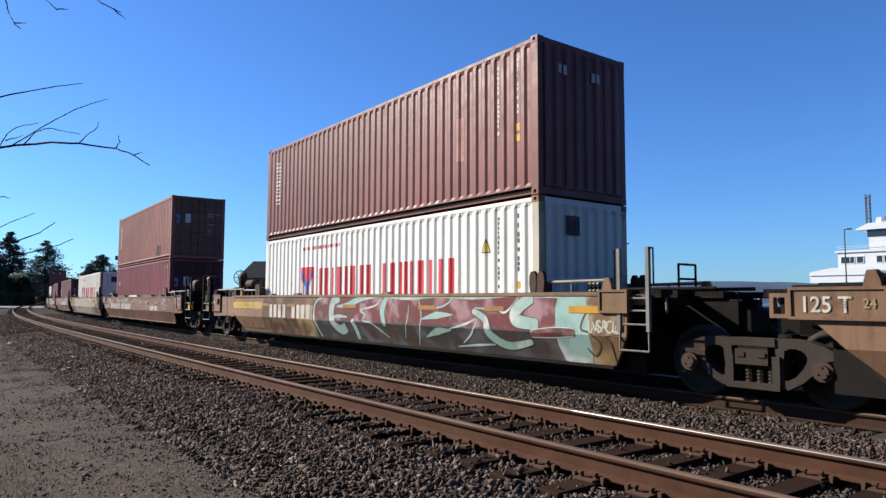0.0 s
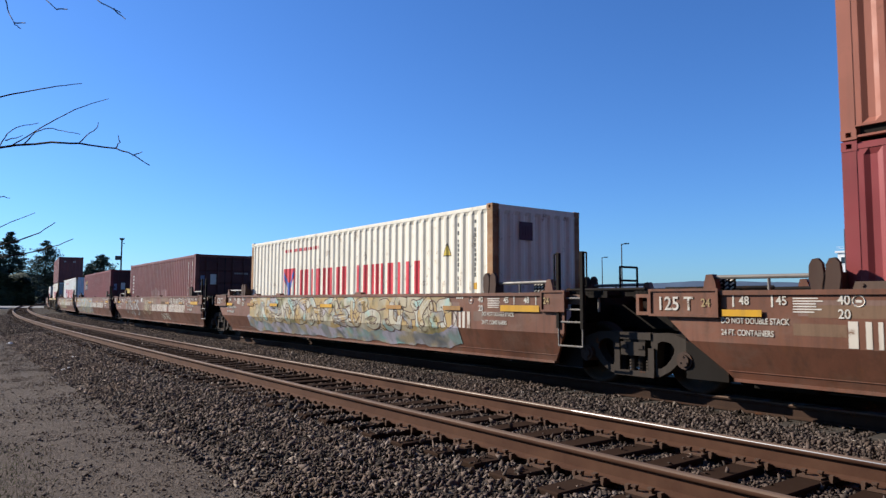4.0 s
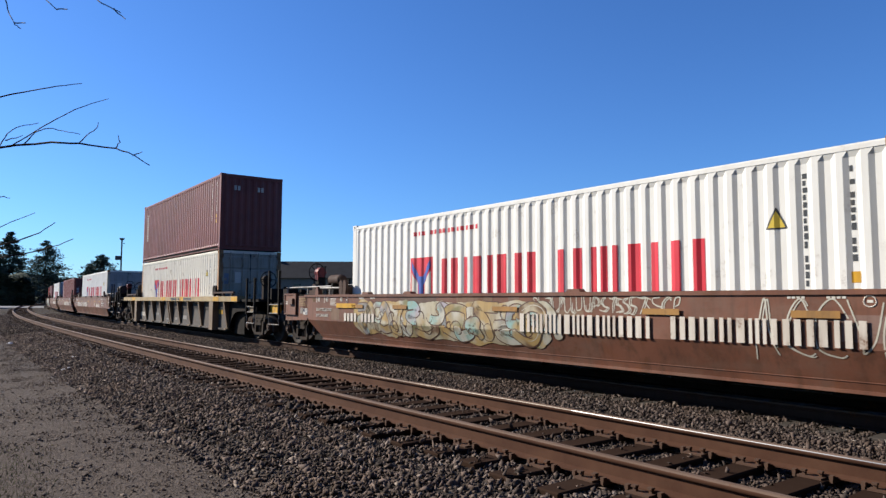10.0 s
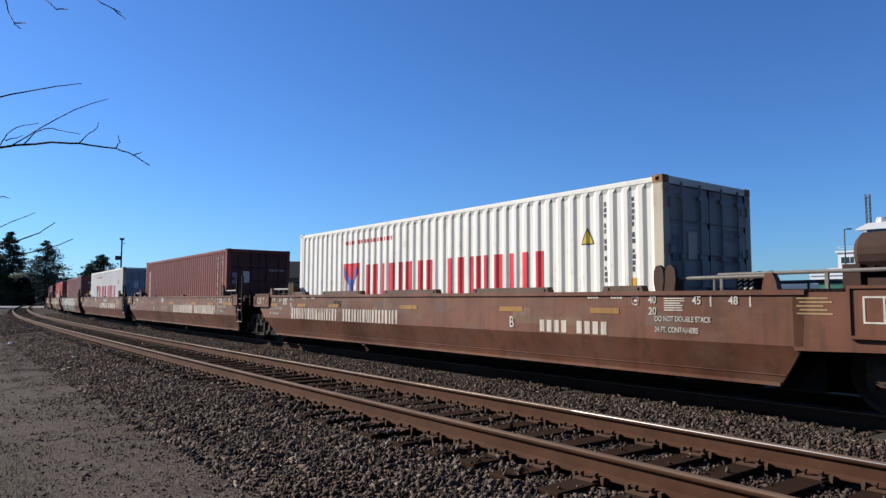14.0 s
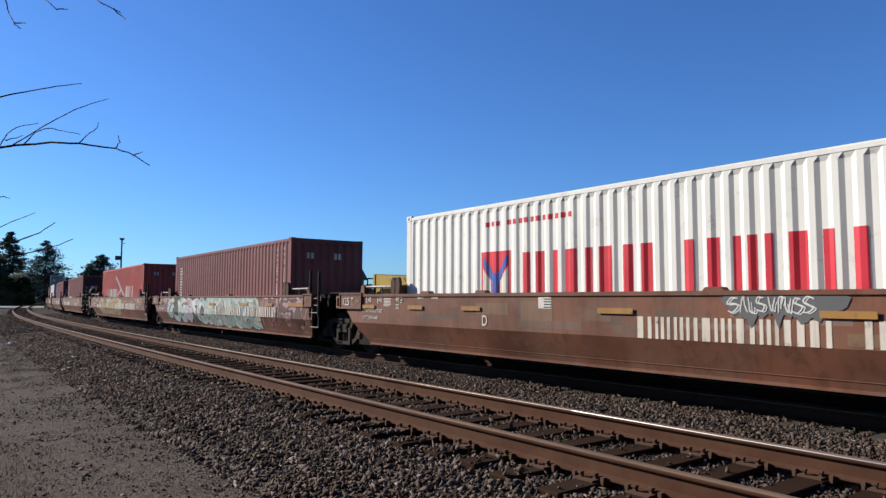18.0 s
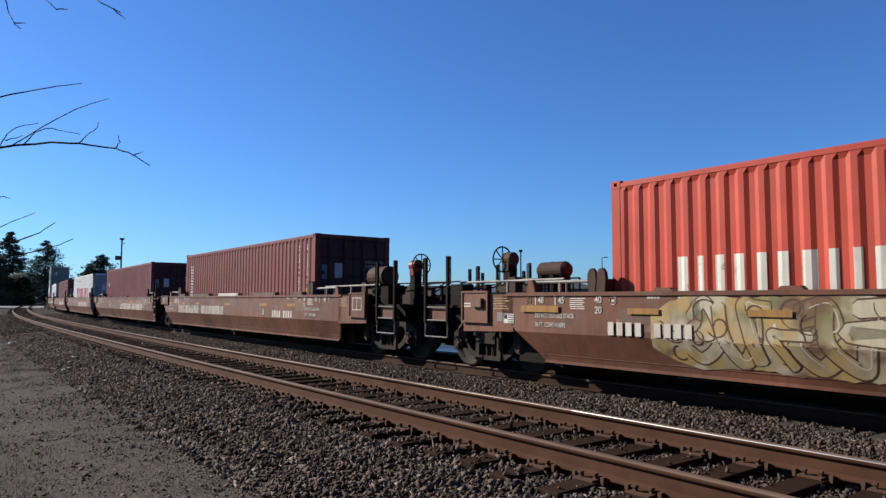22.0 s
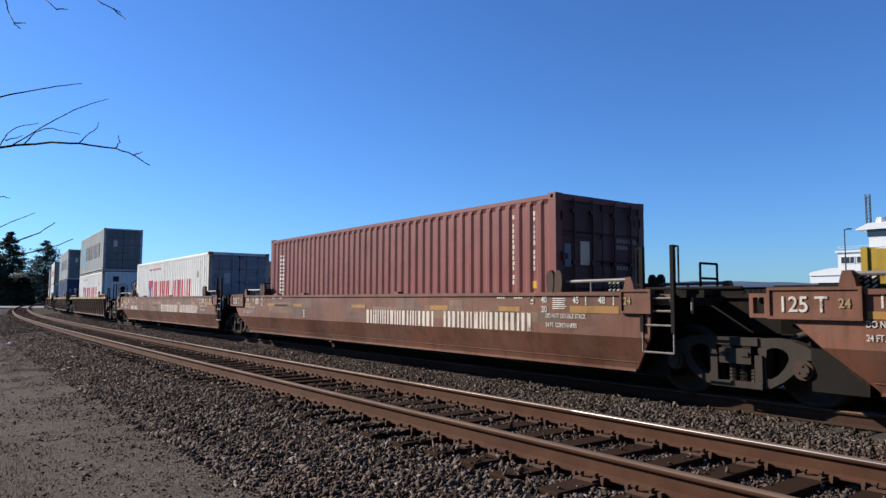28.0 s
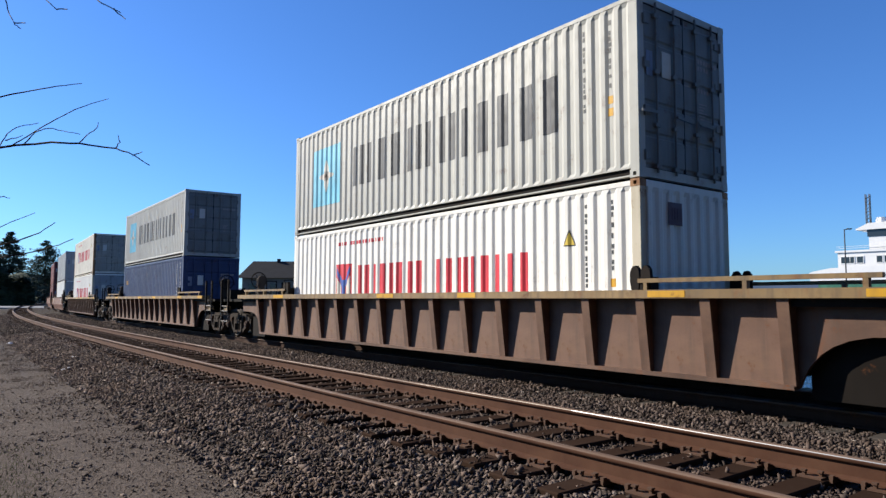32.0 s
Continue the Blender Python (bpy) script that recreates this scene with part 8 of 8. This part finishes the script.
def house():
    th = thing("house", "grey house with a dark gabled roof", "house")
    y = 96.0
    xl, xr = at_depth(421, 500, y).x, at_depth(640, 500, y).x
    ze, zr = at_depth(470, 491, y).z, at_depth(470, 460, y).z
    part("wall", _fresh(lambda bm: box(bm, xl + 0.6, xr - 0.6, y, y + 8, -0.9, ze)), M_SIDING, th)
    def gable(bm):
        e = 0.35
        v = [bm.verts.new(c) for c in ((xl, y - 0.6, ze - 0.1), (xr, y - 0.6, ze - 0.1), (xr, y + 8.6, ze - 0.1), (xl, y + 8.6, ze - 0.1), (xl + 1.0, y + 4, zr), (xr - 1.0, y + 4, zr))]
        for f in ((0, 1, 5, 4), (1, 2, 5), (2, 3, 4, 5), (3, 0, 4), (3, 2, 1, 0)):
            bm.faces.new([v[i] for i in f])
    rf = part("roof", _fresh(gable), M_DARKROOF, th, "dark shingle roof")
    cx = at_depth(482, 460, y).x
    part("vent", _fresh(lambda bm: box(bm, cx - 0.2, cx + 0.2, y + 3.6, y + 4.2, zr - 0.3, zr + 0.35)), M_DARKROOF, rf)
    for px in (440, 478, 520, 560):
        x = at_depth(px, 500, y).x
        part("window", _fresh(lambda bm: box(bm, x, x + 1.0, y - 0.06, y + 0.04, 0.6, ze - 0.9)), M_GLASS_DARK, th)


house()

# hills across the bay; the blue of distant haze is in their colour
def hills():
    m, n, l, b = node_material("haze_blue_hill")
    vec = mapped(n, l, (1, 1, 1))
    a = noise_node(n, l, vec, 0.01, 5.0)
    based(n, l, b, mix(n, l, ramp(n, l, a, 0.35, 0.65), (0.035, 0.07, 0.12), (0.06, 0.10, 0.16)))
    b.inputs["Roughness"].default_value = 1.0
    y = 3600.0
    bm = bmesh.new()
    rows = []
    for i in range(90):
        px = 150 + i * 22
        h = 512 - 14 * math.exp(-((px - 1240) / 150) ** 2) - 8 * math.exp(-((px - 1420) / 90) ** 2) - 6 * math.exp(-((px - 760) / 220) ** 2) + 2.0 * noise.noise((i * 0.35, 0, 0))
        p = at_depth(px, h, y)
        q = at_depth(px, h + 12, y)
        rows.append((bm.verts.new((p.x, y - 500, -5)), bm.verts.new((p.x, y - 150, q.z)), bm.verts.new((p.x, y, p.z)), bm.verts.new((p.x, y + 500, -5))))
    for r, q in zip(rows, rows[1:]):
        for i in range(3):
            bm.faces.new((r[i], q[i], q[i + 1], r[i + 1]))
    tagged(new("backdrop_hills", mesh_of("hills", bm, m, True)), "wooded hills across the bay, coloured with blue haze", "hills", kind="structure")


hills()

# unseen bank behind the camera, added to cut sky light on shaded faces
bush_row((80, -17, -0.6), (-24, -15, -0.6), 26.0, 12.0, 41, "unseen leafy bank behind the gravel road, added to block sky light", "wooded_bank", 5000)


# ---- the bare tree whose twigs hang into view ----
def bare_tree():
    th = thing("bare_tree", "leafless tree with thin dark drooping twigs", "tree")
    y = 4.6
    def P(px, py, dy=0.0):
        return at_depth(px, py, y + dy)
    foot = P(-190, 441)
    part("trunk", _fresh(lambda bm: (rod(bm, (foot.x - 0.1, y, -0.6), (foot.x, y, 2.2), 0.13, 10, 0.10), rod(bm, (foot.x, y, 2.2), (foot.x + 0.1, y, 4.6), 0.10, 10, 0.05))), M_BARK, th)
    def branch(pts, r0, r1, parent=th, name="branch"):
        bm = bmesh.new()
        fine = []
        for (ax, ay), (bx, by) in zip(pts, pts[1:]):
            for i in range(3):
                t = i / 3
                fine.append((ax + (bx - ax) * t + random.uniform(-1, 1), ay + (by - ay) * t + random.uniform(-1.2, 1.2)))
        fine.append(pts[-1])
        n = len(fine)
        for i in range(n - 1):
            a = r0 + (r1 - r0) * i / n
            b = r0 + (r1 - r0) * (i + 1) / n
            rod(bm, P(*fine[i], 0.05 * math.sin(i)), P(*fine[i + 1], 0.05 * math.sin(i + 1)), a, 6, b)
        return part(name, bm, M_TWIG, parent)
    main = branch([(-190, 300), (-60, 272), (0, 261), (90, 251), (140, 255), (205, 262), (238, 276), (265, 293)], 0.010, 0.0026)
    for pts in ([(22, 257), (100, 210), (150, 187), (192, 175)], [(42, 255), (62, 235), (85, 227), (110, 231), (142, 238)], [(140, 253), (152, 240), (172, 226), (174, 217)], [(0, 259), (12, 238), (28, 226), (68, 218)], [(205, 262), (212, 253), (209, 240)], [(236, 276), (252, 269)], [(10, 250), (40, 240)]):
        branch(pts, 0.0042, 0.0018, main, "twig")
    branch([(-190, 220), (-60, 188), (0, 172), (60, 160), (100, 154), (145, 148)], 0.007, 0.0022)
    branch([(-190, 480), (-40, 441), (30, 428), (70, 412), (98, 394)], 0.007, 0.0022)
    branch([(-190, 500), (-30, 462), (36, 450), (90, 438), (130, 423)], 0.0065, 0.002)
    branch([(-190, 440), (-40, 410), (0, 402), (62, 377)], 0.005, 0.0016)
    branch([(-190, 380), (-50, 352), (0, 348), (18, 351)], 0.005, 0.0018)
    over = branch([(-190, -220), (-60, -110), (60, -80), (140, -70), (230, -60)], 0.012, 0.005)
    for pts in ([(-20, -95), (4, -30), (10, 0), (16, 25), (27, 45), (37, 51)], [(25, 41), (45, 41)], [(50, -82), (83, 0), (101, 18)], [(101, 17), (119, 17)], [(120, -72), (170, 0), (195, 14), (214, 23)], [(201, 16), (222, 34)]):
        branch(pts, 0.0048, 0.0026, over, "twig")


bare_tree()

# ---- small things on the ground ----
M_LITTER = plain("white_litter", (0.62, 0.60, 0.57), 0.7, 0, 12, 0.1, 0.002)


def on_ground(px, py, z):
    d = ray_dir(px, py)
    k = (z - EYE[2]) / d.z
    return Vector(EYE) + d * k


def ground_met(px, py):
    """Where a sight line meets the ground beside the line."""
    d = ray_dir(px, py)
    k = 5.0
    while k < 60:
        p = Vector(EYE) + d * k
        i = int(np.argmin((X_ALL - p.x) ** 2 + (Y_ALL - p.y) ** 2))
        o = (p.x - X_ALL[i]) * math.sin(TH_ALL[i]) - (p.y - Y_ALL[i]) * math.cos(TH_ALL[i])
        if p.z < float(ground_z(S_ALL[i], o)) + 0.015:
            break
        k += 0.03
    return p


for px, py, sz in ((130, 632, 0.10), (112, 655, 0.13), (122, 652, 0.09), (18, 609, 0.22), (135, 671, 0.06)):
    p = ground_met(px, py)
    bm = bmesh.new()
    bmesh.ops.create_icosphere(bm, subdivisions=1, radius=sz * 0.6)
    for v in bm.verts:
        v.co = Vector((v.co.x * random.uniform(0.7, 1.3), v.co.y * random.uniform(0.6, 1.0), v.co.z * random.uniform(0.35, 0.6)))
    ob = tagged(new("pale_stone", mesh_of("pale_stone", bm, M_LITTER)), "pale whitish stone lying on the gravel", "stone")
    ob.matrix_basis = Matrix.Translation(p)

M_GRASS = leaf_material("dry_green_grass", (0.10, 0.12, 0.035))
rs = np.random.RandomState(12)
g = []
for _ in range(1500):
    px, py = rs.uniform(-60, 120) - 20, rs.uniform(790, 900)
    if rs.rand() < (px + 60) / 200:
        continue
    p = on_ground(px, py, -0.44)
    g.append((p.x, p.y, -0.43))
g = np.array(g)
hgt = rs.uniform(0.02, 0.06, len(g))
lean = rs.normal(0, 0.02, (len(g), 2))
wid = 0.003
vv = []
for (x, y, z), h, (lx, ly) in zip(g, hgt, lean):
    vv += [(x - wid, y, z), (x + wid, y, z), (x + lx, y + ly, z + h)]
me = bpy.data.meshes.new("grass")
me.from_pydata(vv, [], [(i, i + 1, i + 2) for i in range(0, len(vv), 3)])
me.materials.append(M_GRASS)
tagged(new("grass", me), "sparse short green grass at the road's edge", "grass", kind="stuff")

motions()
